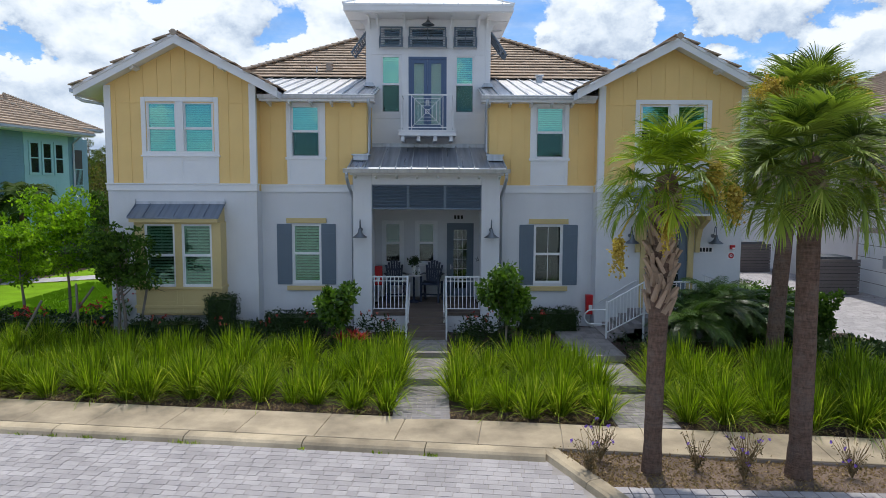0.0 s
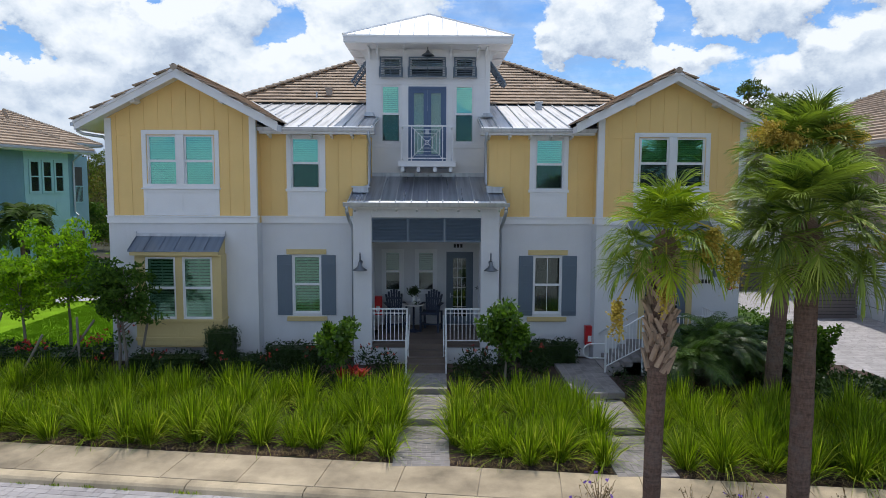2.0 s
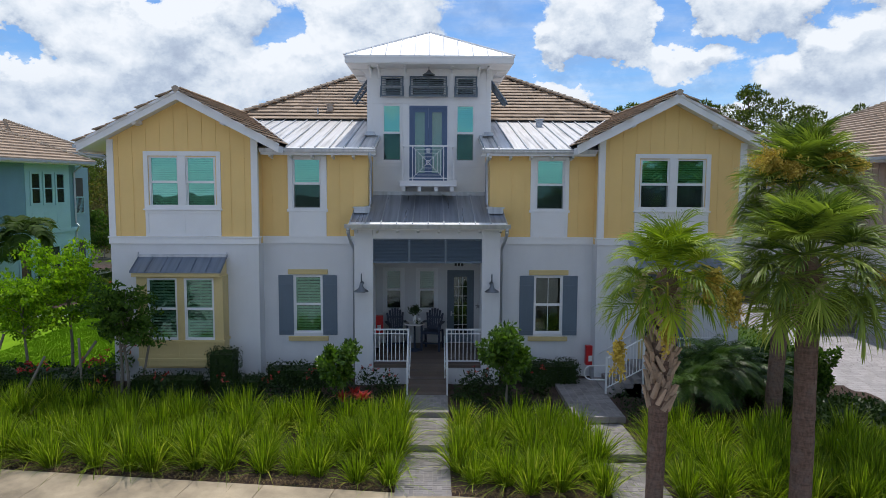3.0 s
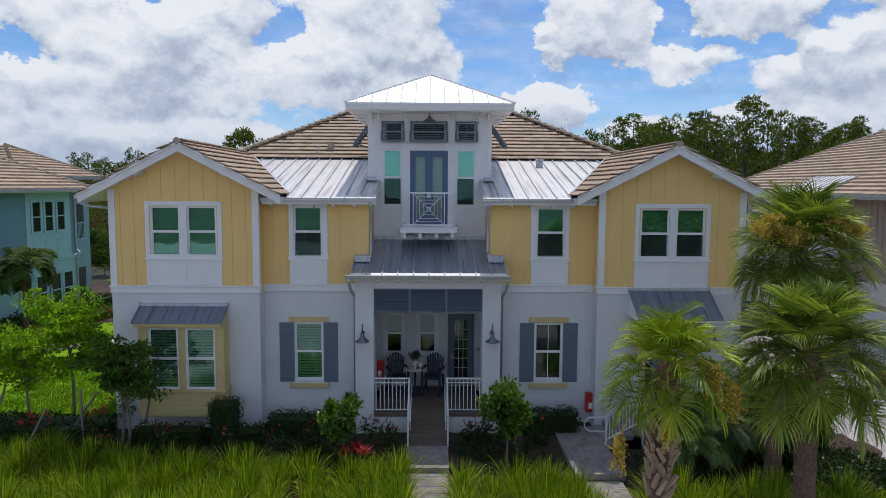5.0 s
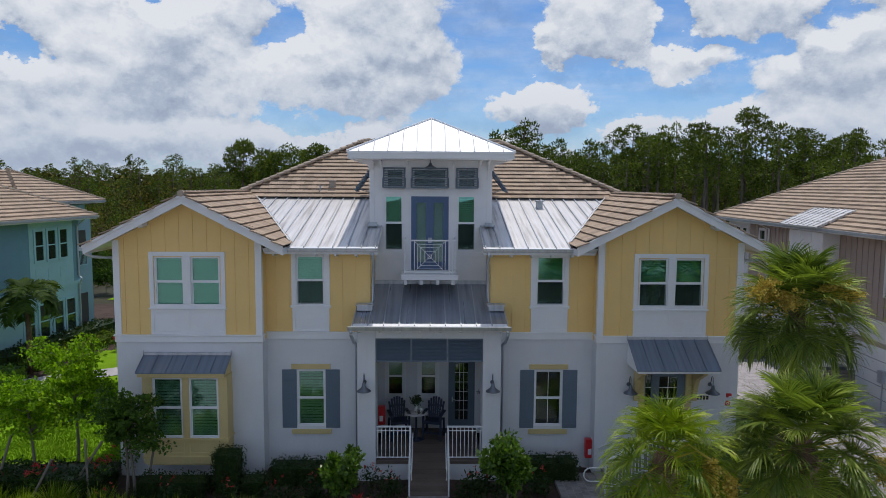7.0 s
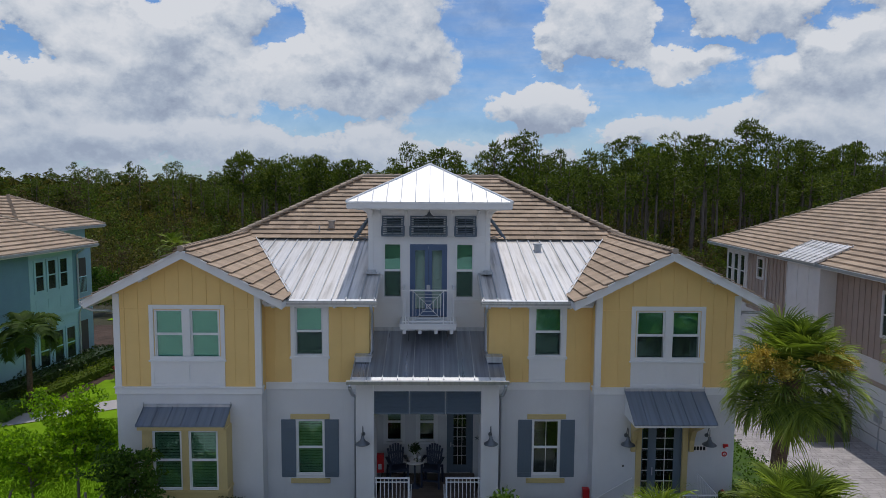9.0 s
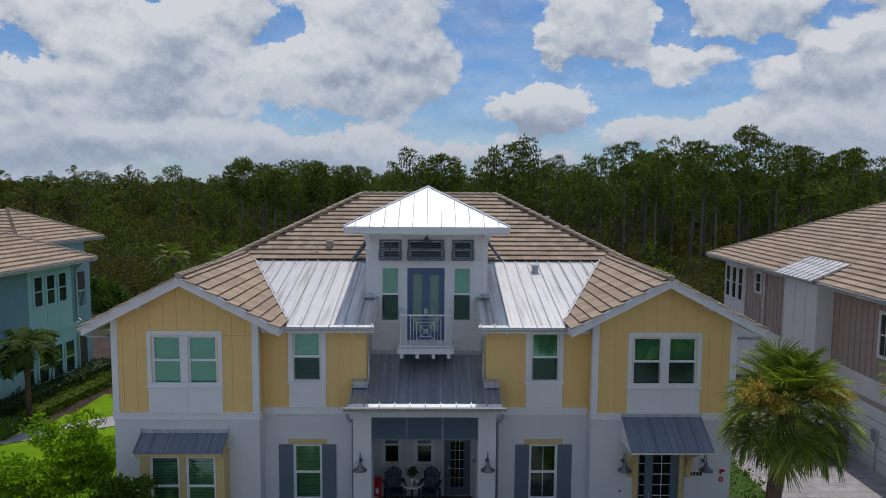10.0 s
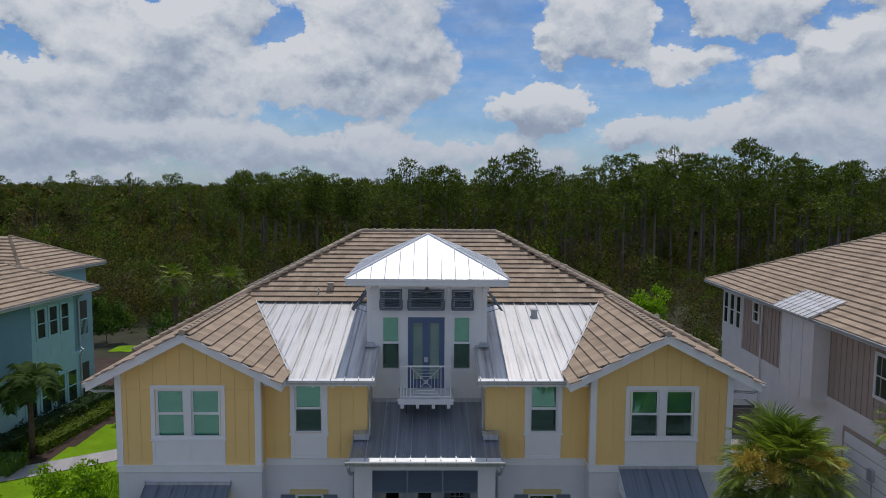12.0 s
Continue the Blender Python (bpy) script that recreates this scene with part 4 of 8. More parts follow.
# ---- balcony ----
def balcony():
    slab = Mesh().box(-0.93, 0.87, 1.20, 2.42, 6.36, 6.50).box(-0.95, 0.89, 1.17, 2.42, 6.50, 6.54)
    part("balcony_floor", slab, "white", house, "white balcony slab", 0.006)
    for x in (-0.80, -0.30, 0.22, 0.72):
        part("balcony_bracket", Mesh().box(x - 0.055, x + 0.055, 1.28, 2.42, 6.20, 6.36), "white", house, "", 0.005)
    rail = part("balcony_railing", Mesh().box(-0.85, 0.79, 1.20, 1.25, 7.60, 7.645), "white", house, "white metal railing with a spider-web panel")
    y = 1.225
    part("bottom_rail", Mesh().box(-0.85, 0.79, 1.205, 1.245, 6.60, 6.635), "white", rail)
    for x in (-0.84, -0.75, -0.66, -0.52, 0.46, 0.60, 0.69, 0.78):
        part("baluster", Mesh().box(x - 0.011, x + 0.011, y - 0.011, y + 0.011, 6.54, 7.61), "white", rail)
    cx, cz, hw, hh = -0.03, 7.11, 0.48, 0.48
    bars = [((cx - hw, cz - hh), (cx + hw, cz + hh)), ((cx - hw, cz + hh), (cx + hw, cz - hh))]
    for r in (0.12, 0.36, 0.60, 0.82):
        w, h = hw * r, hh * r
        c = [(cx - w, cz - h), (cx + w, cz - h), (cx + w, cz + h), (cx - w, cz + h)]
        bars += list(zip(c, c[1:] + c[:1]))
    for (xa, za), (xb, zb) in bars:
        part("pattern_bar", Mesh().tube([(xa, y, za), (xb, y, zb)], 0.008, 4), "white", rail)
    for x in (-0.84, 0.78):
        part("side_rail", Mesh().box(x - 0.02, x + 0.02, 1.25, 2.40, 7.60, 7.64), "white", rail)
        part("side_rail", Mesh().box(x - 0.015, x + 0.015, 1.25, 2.40, 6.60, 6.63), "white", rail)
        for k in range(8):
            part("baluster", Mesh().box(x - 0.01, x + 0.01, 1.36 + k * 0.13, 1.38 + k * 0.13, 6.54, 7.6), "white", rail)


balcony()


# ---- porch ----
FLOOR = 1.08


def porch():
    for a, b in ((-2.18, -1.63), (1.58, 2.12)):
        part("porch_pier", Mesh().box(a, b, -0.40, 0.58, 0.1, 5.12), "stucco", house, "white stucco porch pier", 0.012)
    part("porch_header", Mesh().box(-1.63, 1.58, -0.40, -0.1, 4.83, 5.12), "stucco", house, "white stucco porch header", 0.012)
    part("porch_ceiling", Mesh().box(-1.85, 1.85, -0.1, 2.6, 4.86, 4.92), "white", house)
    part("porch_fascia", Mesh().box(-2.24, 2.20, -0.62, -0.58, 5.10, 5.24), "white", house)
    part("porch_soffit", Mesh().box(-2.24, 2.20, -0.60, 0.55, 5.12, 5.15), "white", house)
    for x in np.arange(-2.1, 2.15, 0.6):
        part("rafter_tail", Mesh().prism([(-0.57, 5.06), (-0.56, 5.12), (-0.4, 5.12), (-0.4, 5.0)], "x", x - 0.03, x + 0.03), "white", house)
    # inner walls
    holes = [(-1.47, -0.90, 2.20, 3.56), (-0.36, 0.23, 2.20, 3.56), (0.62, 1.52, FLOOR, 3.56)]
    part("porch_back_wall", pierced(Mesh(), -1.86, 1.86, 0.9, 4.86, 2.40, 2.6, holes), "stucco", house, "white stucco wall at the back of the porch")
    for s in (-1, 1):
        part("porch_side_wall", Mesh().box(s * 1.86, s * 2.06, 0.78, 2.6, 0.1, 4.86), "stucco", house)
    window(house, -1.47, -0.90, 2.20, 3.56, 2.40, "upper", "glass_clear")
    window(house, -0.36, 0.23, 2.20, 3.56, 2.40, "upper", "glass_clear")
    for a, b in ((-1.55, -0.82), (-0.44, 0.31)):
        part("window_trim", trim_frame(a, b, 2.12, 3.64, 2.40, 0.08, 0.025), "white", house)
    d = part("porch_door", Mesh().box(0.62, 0.70, 2.42, 2.52, FLOOR, 3.56).box(1.44, 1.52, 2.42, 2.52, FLOOR, 3.56).box(0.70, 1.44, 2.42, 2.52, 3.48, 3.56), "slate", house, "slate blue glazed porch door")
    leaf = Mesh().box(0.70, 0.85, 2.45, 2.50, FLOOR + 0.02, 3.48).box(1.29, 1.44, 2.45, 2.50, FLOOR + 0.02, 3.48).box(0.85, 1.29, 2.45, 2.50, 3.33, 3.48).box(0.85, 1.29, 2.45, 2.50, FLOOR + 0.02, 1.36)
    part("door_leaf", leaf, "slate", d)
    p = part("pane", Mesh().box(0.85, 1.29, 2.472, 2.478, 1.36, 3.33), "glass_clear", d)
    p.visible_shadow = False
    for k in (1, 2):
        part("muntin", Mesh().box(0.85 + 0.44 * k / 3 - 0.008, 0.85 + 0.44 * k / 3 + 0.008, 2.455, 2.47, 1.36, 3.33), "white", d)
    for k in range(1, 6):
        part("muntin", Mesh().box(0.85, 1.29, 2.4555, 2.4695, 1.36 + 1.97 * k / 6 - 0.008, 1.36 + 1.97 * k / 6 + 0.008), "white", d)
    part("handle", Mesh().box(0.74, 0.78, 2.40, 2.45, 2.0, 2.16).tube([(0.76, 2.41, 2.08), (0.86, 2.41, 2.08)], 0.012, 6), "gutter", d)
    # hallway walls coloured dark for the shade indoors
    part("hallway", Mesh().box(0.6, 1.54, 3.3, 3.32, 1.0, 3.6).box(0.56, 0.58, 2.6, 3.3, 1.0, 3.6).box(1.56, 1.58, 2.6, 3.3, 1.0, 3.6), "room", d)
    nb = thing("number_bars", "dark bars of a unit number above the porch door", "number", (0.86, 2.39, 3.70))
    for k in range(3):
        part("bar", Mesh().box(k * 0.11, k * 0.11 + 0.075, -0.01, 0.0, 0.0, 0.12), "black", nb)
    star = thing("wall_star", "small dark metal starfish on the porch wall", "ornament", (1.66, 2.39, 2.34))
    sm = Mesh()
    for k in range(5):
        a = math.radians(90 + 72 * k)
        sm.prism([(0.025 * math.cos(a + 0.8), 0.025 * math.sin(a + 0.8)), (0.11 * math.cos(a), 0.11 * math.sin(a)), (0.025 * math.cos(a - 0.8), 0.025 * math.sin(a - 0.8))], "y", -0.02, 0.0)
    part("starfish", sm, "lamp", star)
    # louvred panels under the header
    for a, b in ((-1.63, -0.575), (-0.565, 0.505), (0.515, 1.58)):
        f = Mesh().box(a, a + 0.035, -0.36, -0.31, 4.11, 4.83).box(b - 0.035, b, -0.36, -0.31, 4.11, 4.83).box(a + 0.035, b - 0.035, -0.36, -0.31, 4.79, 4.83).box(a + 0.035, b - 0.035, -0.36, -0.31, 4.11, 4.15)
        lp = part("louvre_panel", f, "slate", house, "slate blue louvred panel under the porch header", 0.003)
        for k in range(15):
            z = 4.155 + k * 0.0425
            part("slat", Mesh().prism([(-0.365, z), (-0.318, z + 0.034), (-0.308, z + 0.030), (-0.356, z - 0.006)], "x", a + 0.035, b - 0.035), "slate", lp)
    # floor and steps
    part("porch_base", Mesh().box(-1.63, 1.58, -0.34, 2.4, 0.1, FLOOR - 0.14), "stucco", house)
    fl = part("porch_floor", Mesh().box(-1.62, 1.57, -0.36, 2.4, FLOOR - 0.12, FLOOR - 0.03), "deckboard", house, "brown plank porch floor")
    for k in range(19):
        y = -0.40 + k * 0.147
        part("plank", Mesh().box(-1.62, 1.57, y, y + 0.140, FLOOR - 0.028, FLOOR), "deckboard", fl)
    steps = part("porch_steps", Mesh().box(-0.55, 0.53, -1.44, -0.40, 0.1, 0.44), "deckboard", house, "brown plank porch steps")
    for k in range(4):
        z = FLOOR - 0.145 * (k + 1)
        y1 = -0.40 - 0.27 * k
        if k < 4:
            part("tread", Mesh().box(-0.57, 0.55, y1 - 0.28, y1 + 0.02, z - 0.035, z), "deckboard", steps)
            part("riser", Mesh().box(-0.56, 0.54, y1 - 0.03, y1, z, z + 0.11), "deckboard", steps)
            part("tread_block", Mesh().box(-0.56, 0.54, y1 - 0.26, -0.36, 0.3, z - 0.036), "deckboard", steps)
    # railings
    for a, b in ((-1.62, -0.56), (0.52, 1.57)):
        r = part("porch_railing", Mesh().box(a, b, -0.37, -0.32, FLOOR + 1.02, FLOOR + 1.06).box(a, b, -0.36, -0.33, FLOOR + 0.9, FLOOR + 0.925).box(a, b, -0.36, -0.33, FLOOR + 0.07, FLOOR + 0.10), "white", house, "white metal porch railing")
        for k in range(9):
            x = a + 0.05 + (b - a - 0.1) * k / 8
            part("baluster", Mesh().box(x - 0.010, x + 0.010, -0.355, -0.335, FLOOR + 0.1, FLOOR + 1.02), "white", r)
    for x in (-0.58, 0.55):
        h = part("stair_handrail", Mesh().box(x - 0.022, x + 0.022, -0.38, -0.33, FLOOR, FLOOR + 1.04), "white", house, "white metal stair handrail")
        part("post", Mesh().box(x - 0.022, x + 0.022, -1.55, -1.50, 0.48, 1.52), "white", h)
        for dz in (1.04, 0.93, 0.16):
            part("bar", Mesh().tube([(x, -0.35, FLOOR + dz), (x, -1.54, 0.48 + dz)], 0.02, 6), "white", h)
        for k in range(8):
            t = (k + 1) / 9
            z = FLOOR + (0.48 - FLOOR) * t
            part("baluster", Mesh().box(x - 0.009, x + 0.009, -0.35 - 1.19 * t - 0.009, -0.35 - 1.19 * t + 0.009, z + 0.16, z + 0.93), "white", h)
        inner = x + (0.07 if x < 0 else -0.07)
        part("grab_rail", Mesh().tube([(inner, -0.40, FLOOR + 0.86), (inner, -1.50, 0.48 + 0.86), (inner, -1.66, 0.48 + 0.84), (inner, -1.66, 0.48 + 0.55), (inner, -1.5, 0.48 + 0.5)], 0.018, 6), "white", h, smooth=True)
    # roof of the porch: a wide front part and a narrow part between the side walls
    Z = lambda q: 5.27 + 0.25 * (q + 0.78)  # noqa: E731
    m = Mesh()
    for xa, xb, ya, yb in ((-2.30, 2.26, -0.78, 0.575), (-1.86, 1.86, 0.575, 2.44)):
        m.prism([(ya, Z(ya)), (yb, Z(yb)), (yb, Z(yb) - 0.05), (ya, Z(ya) - 0.05)], "x", xa, xb)
    # darker, bluer copy of the zinc: the porch roof's shade is in the colour
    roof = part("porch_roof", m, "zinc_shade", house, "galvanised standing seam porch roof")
    for k in range(11):
        x = -2.27 + k * 0.453
        yb = 2.42 if abs(x) < 1.8 else 0.57
        part("seam", Mesh().prism([(-0.78, Z(-0.78)), (yb, Z(yb)), (yb, Z(yb) + 0.055), (-0.78, Z(-0.78) + 0.055)], "x", x - 0.014, x + 0.014), "gutter", roof)
    # white colour here stands for the sunlit glare along the porch eave
    part("drip_strip", Mesh().prism([(-0.81, Z(-0.78) - 0.06), (-0.62, Z(-0.62) + 0.014), (-0.81, Z(-0.78) + 0.008)], "x", -2.30, 2.26), "zinc_white", roof)
    part("wall_flashing", Mesh().box(-1.86, 1.86, 2.38, 2.42, Z(2.4) - 0.02, Z(2.4) + 0.12), "gutter", roof)
    part("gutter", Mesh().prism([(-0.92, 5.28), (-0.80, 5.28), (-0.80, 5.16), (-0.88, 5.16)], "x", -2.40, 2.36), "gutter", house, "galvanised porch gutter", 0.004)
    for s, x in ((-1, -2.30), (1, 2.26)):
        p = Mesh().box(x - 0.04, x + 0.04, -0.90, -0.80, 5.08, 5.17)
        p.tube([(x, -0.85, 5.12), (x, -0.80, 5.0), (x - s * 0.03, -0.46, 4.74), (x - s * 0.03, 0.4, 4.45), (x - s * 0.02, 0.50, 4.3), (x - s * 0.02, 0.52, 0.5)], 0.05, 8)
        part("downpipe", p, "gutter", house, "galvanised downpipe", smooth=True)


porch()


# ---- bay window with its metal awning ----
def bay():
    y = -0.55
    bw = pierced(Mesh(), -8.50, -6.00, 1.05, 3.72, y, y + 0.12, [(-8.20, -7.33, 1.83, 3.66), (-7.13, -6.26, 1.83, 3.66)])
    bw.box(-8.50, -8.40, y + 0.12, 0.0, 1.05, 3.72).box(-6.10, -6.00, y + 0.12, 0.0, 1.05, 3.72).box(-8.40, -6.10, y + 0.12, 0.0, 1.05, 1.75)
    b = part("bay_window", bw, "cream", house, "pale yellow box bay window", 0.005)
    part("bay_sill", Mesh().box(-8.54, -5.96, y - 0.05, 0.0, 1.76, 1.83), "cream", b, "", 0.005)
    part("bay_skirt", Mesh().box(-8.53, -5.97, y - 0.03, 0.0, 1.20, 1.29).box(-8.44, -6.06, y + 0.06, 0.0, 0.98, 1.06), "cream", b, "", 0.005)
    pf = Mesh()
    for a, c in ((-8.42, -7.30), (-7.20, -6.08)):
        pf.box(a, c, y - 0.012, y, 1.66, 1.72).box(a, c, y - 0.012, y, 1.33, 1.39).box(a, a + 0.06, y - 0.012, y, 1.39, 1.66).box(c - 0.06, c, y - 0.012, y, 1.39, 1.66)
    part("bay_panel", pf, "cream", b)
    window(house, -8.20, -7.33, 1.83, 3.66, y, "louvres", "glass_low")
    window(house, -7.13, -6.26, 1.83, 3.66, y, "louvres", "glass_low")
    # awning
    aw = thing_awning(-8.62, -6.00, 4.24, 3.86, -0.06, -0.72, 7, "cream", 3.72)
    return aw


def thing_awning(xa, xb, zt, zb, yt, yb, seams, trim, zf):
    """A lean-to metal roof on a wall."""
    m = Mesh().prism([(yt, zt), (yb, zb), (yb, zb - 0.03), (yt, zt - 0.03)], "x", xa, xb)
    aw = part("awning", m, "zinc_dark", house, "grey standing seam metal awning")
    part("flashing", Mesh().box(xa - 0.01, xb + 0.01, yt - 0.03, 0.0, zt - 0.01, zt + 0.07), "gutter", aw)
    part("awning_frame", Mesh().box(xa + 0.04, xb - 0.04, yb + 0.03, yb + 0.09, zf, zb - 0.03).prism([(0.0, zt - 0.05), (yb + 0.09, zb - 0.04), (yb + 0.09, zf), (0.0, zf)], "x", xa + 0.04, xa + 0.09).prism([(0.0, zt - 0.05), (yb + 0.09, zb - 0.04), (yb + 0.09, zf), (0.0, zf)], "x", xb - 0.09, xb - 0.04), trim, aw)
    for k in range(seams):
        x = xa + 0.01 + (xb - xa - 0.02) * k / (seams - 1)
        part("seam", Mesh().prism([(yt, zt), (yb, zb), (yb, zb + 0.03), (yt, zt + 0.03)], "x", x - 0.009, x + 0.009), "zinc_dark", aw)
    for x in (xa, xb):
        part("tip", Mesh().box(x - 0.008, x + 0.008, yt - 0.03, yt + 0.01, zt, zt + 0.14), "gutter", aw)
    return aw


bay()


# ---- side entrance in the right wing ----
def entrance():
    thing_awning(5.98, 8.42, 4.76, 4.08, -0.08, -1.18, 7, "white", 3.98)
    f = part("entrance_surround", Mesh().box(6.40, 6.57, -0.05, 0.1, 1.15, 3.98).box(7.84, 8.01, -0.05, 0.1, 1.15, 3.98).box(6.57, 7.84, -0.05, 0.1, 3.76, 3.98), "cream", house, "pale yellow door surround", 0.006)
    for x in (6.30, 8.10):
        br = [(-0.02, 2.84), (-0.10, 2.84), (-0.14, 3.2), (-0.30, 3.55), (-0.85, 3.86), (-0.85, 3.98), (-0.02, 3.98)]
        part("bracket", Mesh().prism(br, "x", x - 0.07, x + 0.07), "cream", f, "pale yellow bracket", 0.006)
    d = part("entrance_door", Mesh().box(6.57, 6.62, 0.03, 0.13, 1.2, 3.76).box(6.80, 6.86, 0.03, 0.13, 1.2, 3.76).box(7.79, 7.84, 0.03, 0.13, 1.2, 3.76).box(6.62, 7.79, 0.031, 0.129, 3.70, 3.76), "slate", house, "slate blue glazed entrance door with a sidelight")
    leaf = Mesh().box(6.86, 7.05, 0.05, 0.10, 1.22, 3.70).box(7.60, 7.79, 0.05, 0.10, 1.22, 3.70).box(7.05, 7.60, 0.05, 0.10, 3.56, 3.70).box(7.05, 7.60, 0.05, 0.10, 1.22, 1.5)
    part("door_leaf", leaf, "slate", d)
    part("handle", Mesh().box(6.92, 6.95, 0.01, 0.05, 2.05, 2.3), "gutter", d)
    for a, b, cols in ((7.05, 7.60, 2), (6.62, 6.80, 1)):
        p = part("pane", Mesh().box(a, b, 0.072, 0.078, 1.5, 3.56 if cols > 1 else 3.7), "glass_clear", d)
        p.visible_shadow = False
        for k in range(1, cols):
            part("muntin", Mesh().box(a + (b - a) * k / cols - 0.01, a + (b - a) * k / cols + 0.01, 0.055, 0.07, 1.5, 3.56), "white", d)
        for k in range(1, 6):
            z = 1.5 + 2.06 * k / 6
            part("muntin", Mesh().box(a, b, 0.0555, 0.0695, z - 0.01, z + 0.01), "white", d)
    # shade of the hallway is in the dark colour of these walls
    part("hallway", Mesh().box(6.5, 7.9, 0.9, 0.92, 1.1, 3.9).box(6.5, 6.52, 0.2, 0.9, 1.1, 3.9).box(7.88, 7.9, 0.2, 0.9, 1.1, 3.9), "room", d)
    # landing, steps along the wall, railings
    st = part("entrance_steps", Mesh().box(6.05, 8.35, -1.62, -0.005, 0.1, 1.14), "path_paver", house, "grey paved entrance steps and landing", 0.01)
    for k in range(4):
        part("tread", Mesh().box(5.05 + 0.25 * k, 6.05, -1.62, -0.005, 0.2, 0.58 + 0.135 * k), "path_paver", st, "", 0.008)
    r = part("entrance_railing", Mesh().tube([(5.02, -1.62, 1.56), (6.06, -1.62, 2.16), (8.3, -1.62, 2.16), (8.3, -0.1, 2.16)], 0.022, 6).tube([(5.02, -1.62, 0.72), (6.06, -1.62, 1.28), (8.3, -1.62, 1.28), (8.3, -0.1, 1.28)], 0.018, 6), "white", house, "white metal entrance railing")
    for k in range(12):
        t = k / 11
        x = 5.02 + 1.04 * t
        z = 0.72 + 0.56 * t
        if k % 1 == 0 and k < 11:
            part("baluster", Mesh().box(x - 0.009, x + 0.009, -1.63, -1.61, z, z + 0.86), "white", r)
    for k in range(19):
        x = 6.1 + k * 0.122
        part("baluster", Mesh().box(x - 0.009, x + 0.009, -1.63, -1.61, 1.28, 2.15), "white", r)
    for k in range(12):
        yy = -1.5 + k * 0.122
        part("baluster", Mesh().box(8.29, 8.31, yy - 0.009, yy + 0.009, 1.28, 2.15), "white", r)
    part("post", Mesh().box(5.0, 5.05, -1.645, -1.595, 0.56, 1.62).box(6.04, 6.09, -1.645, -1.595, 0.56, 2.18), "white", r)
    arc = [(5.02, -1.62, 1.38), (4.72, -1.62, 1.37)] + [(4.60 - 0.20 * math.sin(a), -1.62, 1.17 + 0.20 * math.cos(a)) for a in np.linspace(0.1, math.pi - 0.1, 8)] + [(4.72, -1.62, 0.97), (5.02, -1.62, 0.96)]
    part("loop", Mesh().tube(arc, 0.02, 6), "white", r, smooth=True)
    part("wall_rail", Mesh().tube([(5.2, -0.06, 1.33), (6.2, -0.06, 1.94), (6.3, -0.06, 1.97), (6.3, 0.0, 1.97)], 0.02, 6), "white", r, smooth=True)


entrance()

# main hip roof and closing walls
RX, RY, RZ, EX, EY0, EY1, EZ = 3.05, 10.85, 11.30, 10.40, 3.45, 18.2, 7.47
deck = Mesh()
corners = [(-EX, EY0, EZ), (EX, EY0, EZ), (EX, EY1, EZ), (-EX, EY1, EZ)]
r0, r1 = (-RX, RY, RZ), (RX, RY, RZ)
low = lambda p: (p[0], p[1], p[2] - 0.06)  # noqa: E731
deck.face(low(corners[0]), low(corners[1]), low(r1), low(r0)).face(low(corners[1]), low(corners[2]), low(r1))
deck.face(low(corners[2]), low(corners[3]), low(r0), low(r1)).face(low(corners[3]), low(corners[0]), low(r0))
deck.face(*[(p[0], p[1], p[2] - 0.2) for p in corners])
for i in range(4):
    a, b = corners[i], corners[(i + 1) % 4]
    deck.face((a[0], a[1], a[2] - 0.2), (b[0], b[1], b[2] - 0.2), low(b), low(a))
main_roof = part("main_roof", deck, "deck_roof", house, "brown concrete tile hip roof")
part("eaves_board", Mesh().box(-EX - 0.02, -EX + 0.01, EY0, EY1, EZ - 0.24, EZ - 0.06).box(EX - 0.01, EX + 0.02, EY0, EY1, EZ - 0.24, EZ - 0.06).box(-EX, EX, EY1 - 0.01, EY1 + 0.02, EZ - 0.24, EZ - 0.06), "white", house)
part("rear_wall", Mesh().box(-9.25, 9.25, 17.4, 17.6, 0.1, 7.4), "stucco", house)
part("upper_floor", Mesh().box(-9.2, 9.2, 1.4, 17.4, 4.86, 4.95), "room", house)


# ---- ground ----
STREET = -0.135          # the street runs at this slope across the plan


def street_y(x, off):
    return off + STREET * x


def ground_z(x, y):
    """Height of the ground: the street lies low, the plot rises gently to the house."""
    s = y - street_y(x, 0)
    if s < -7.1:
        return -0.10
    t = min(1.0, (s + 7.1) / 6.0)
    return 0.12 + 0.30 * t ** 2.2


xs = [-2500, -900, -300, -120, -60, -40, -30] + list(np.arange(-24, 24.1, 1.0)) + [30, 40, 60, 120, 300, 900, 2500]
ys = [-400, -120, -50, -30, -20, -14] + list(np.arange(-11, 24.1, 0.75)) + [30, 40, 60, 120, 300, 900, 2600]
gm = Mesh()
gm.v = [(x, y, ground_z(max(-24, min(24, x)), y)) for y in ys for x in xs]
nx = len(xs)
gm.f = [(j * nx + i, j * nx + i + 1, (j + 1) * nx + i + 1, (j + 1) * nx + i) for j in range(len(ys) - 1) for i in range(nx - 1)]
setting("ground", gm, "earth", "dark woodland and garden soil reaching the horizon", "ground", True)


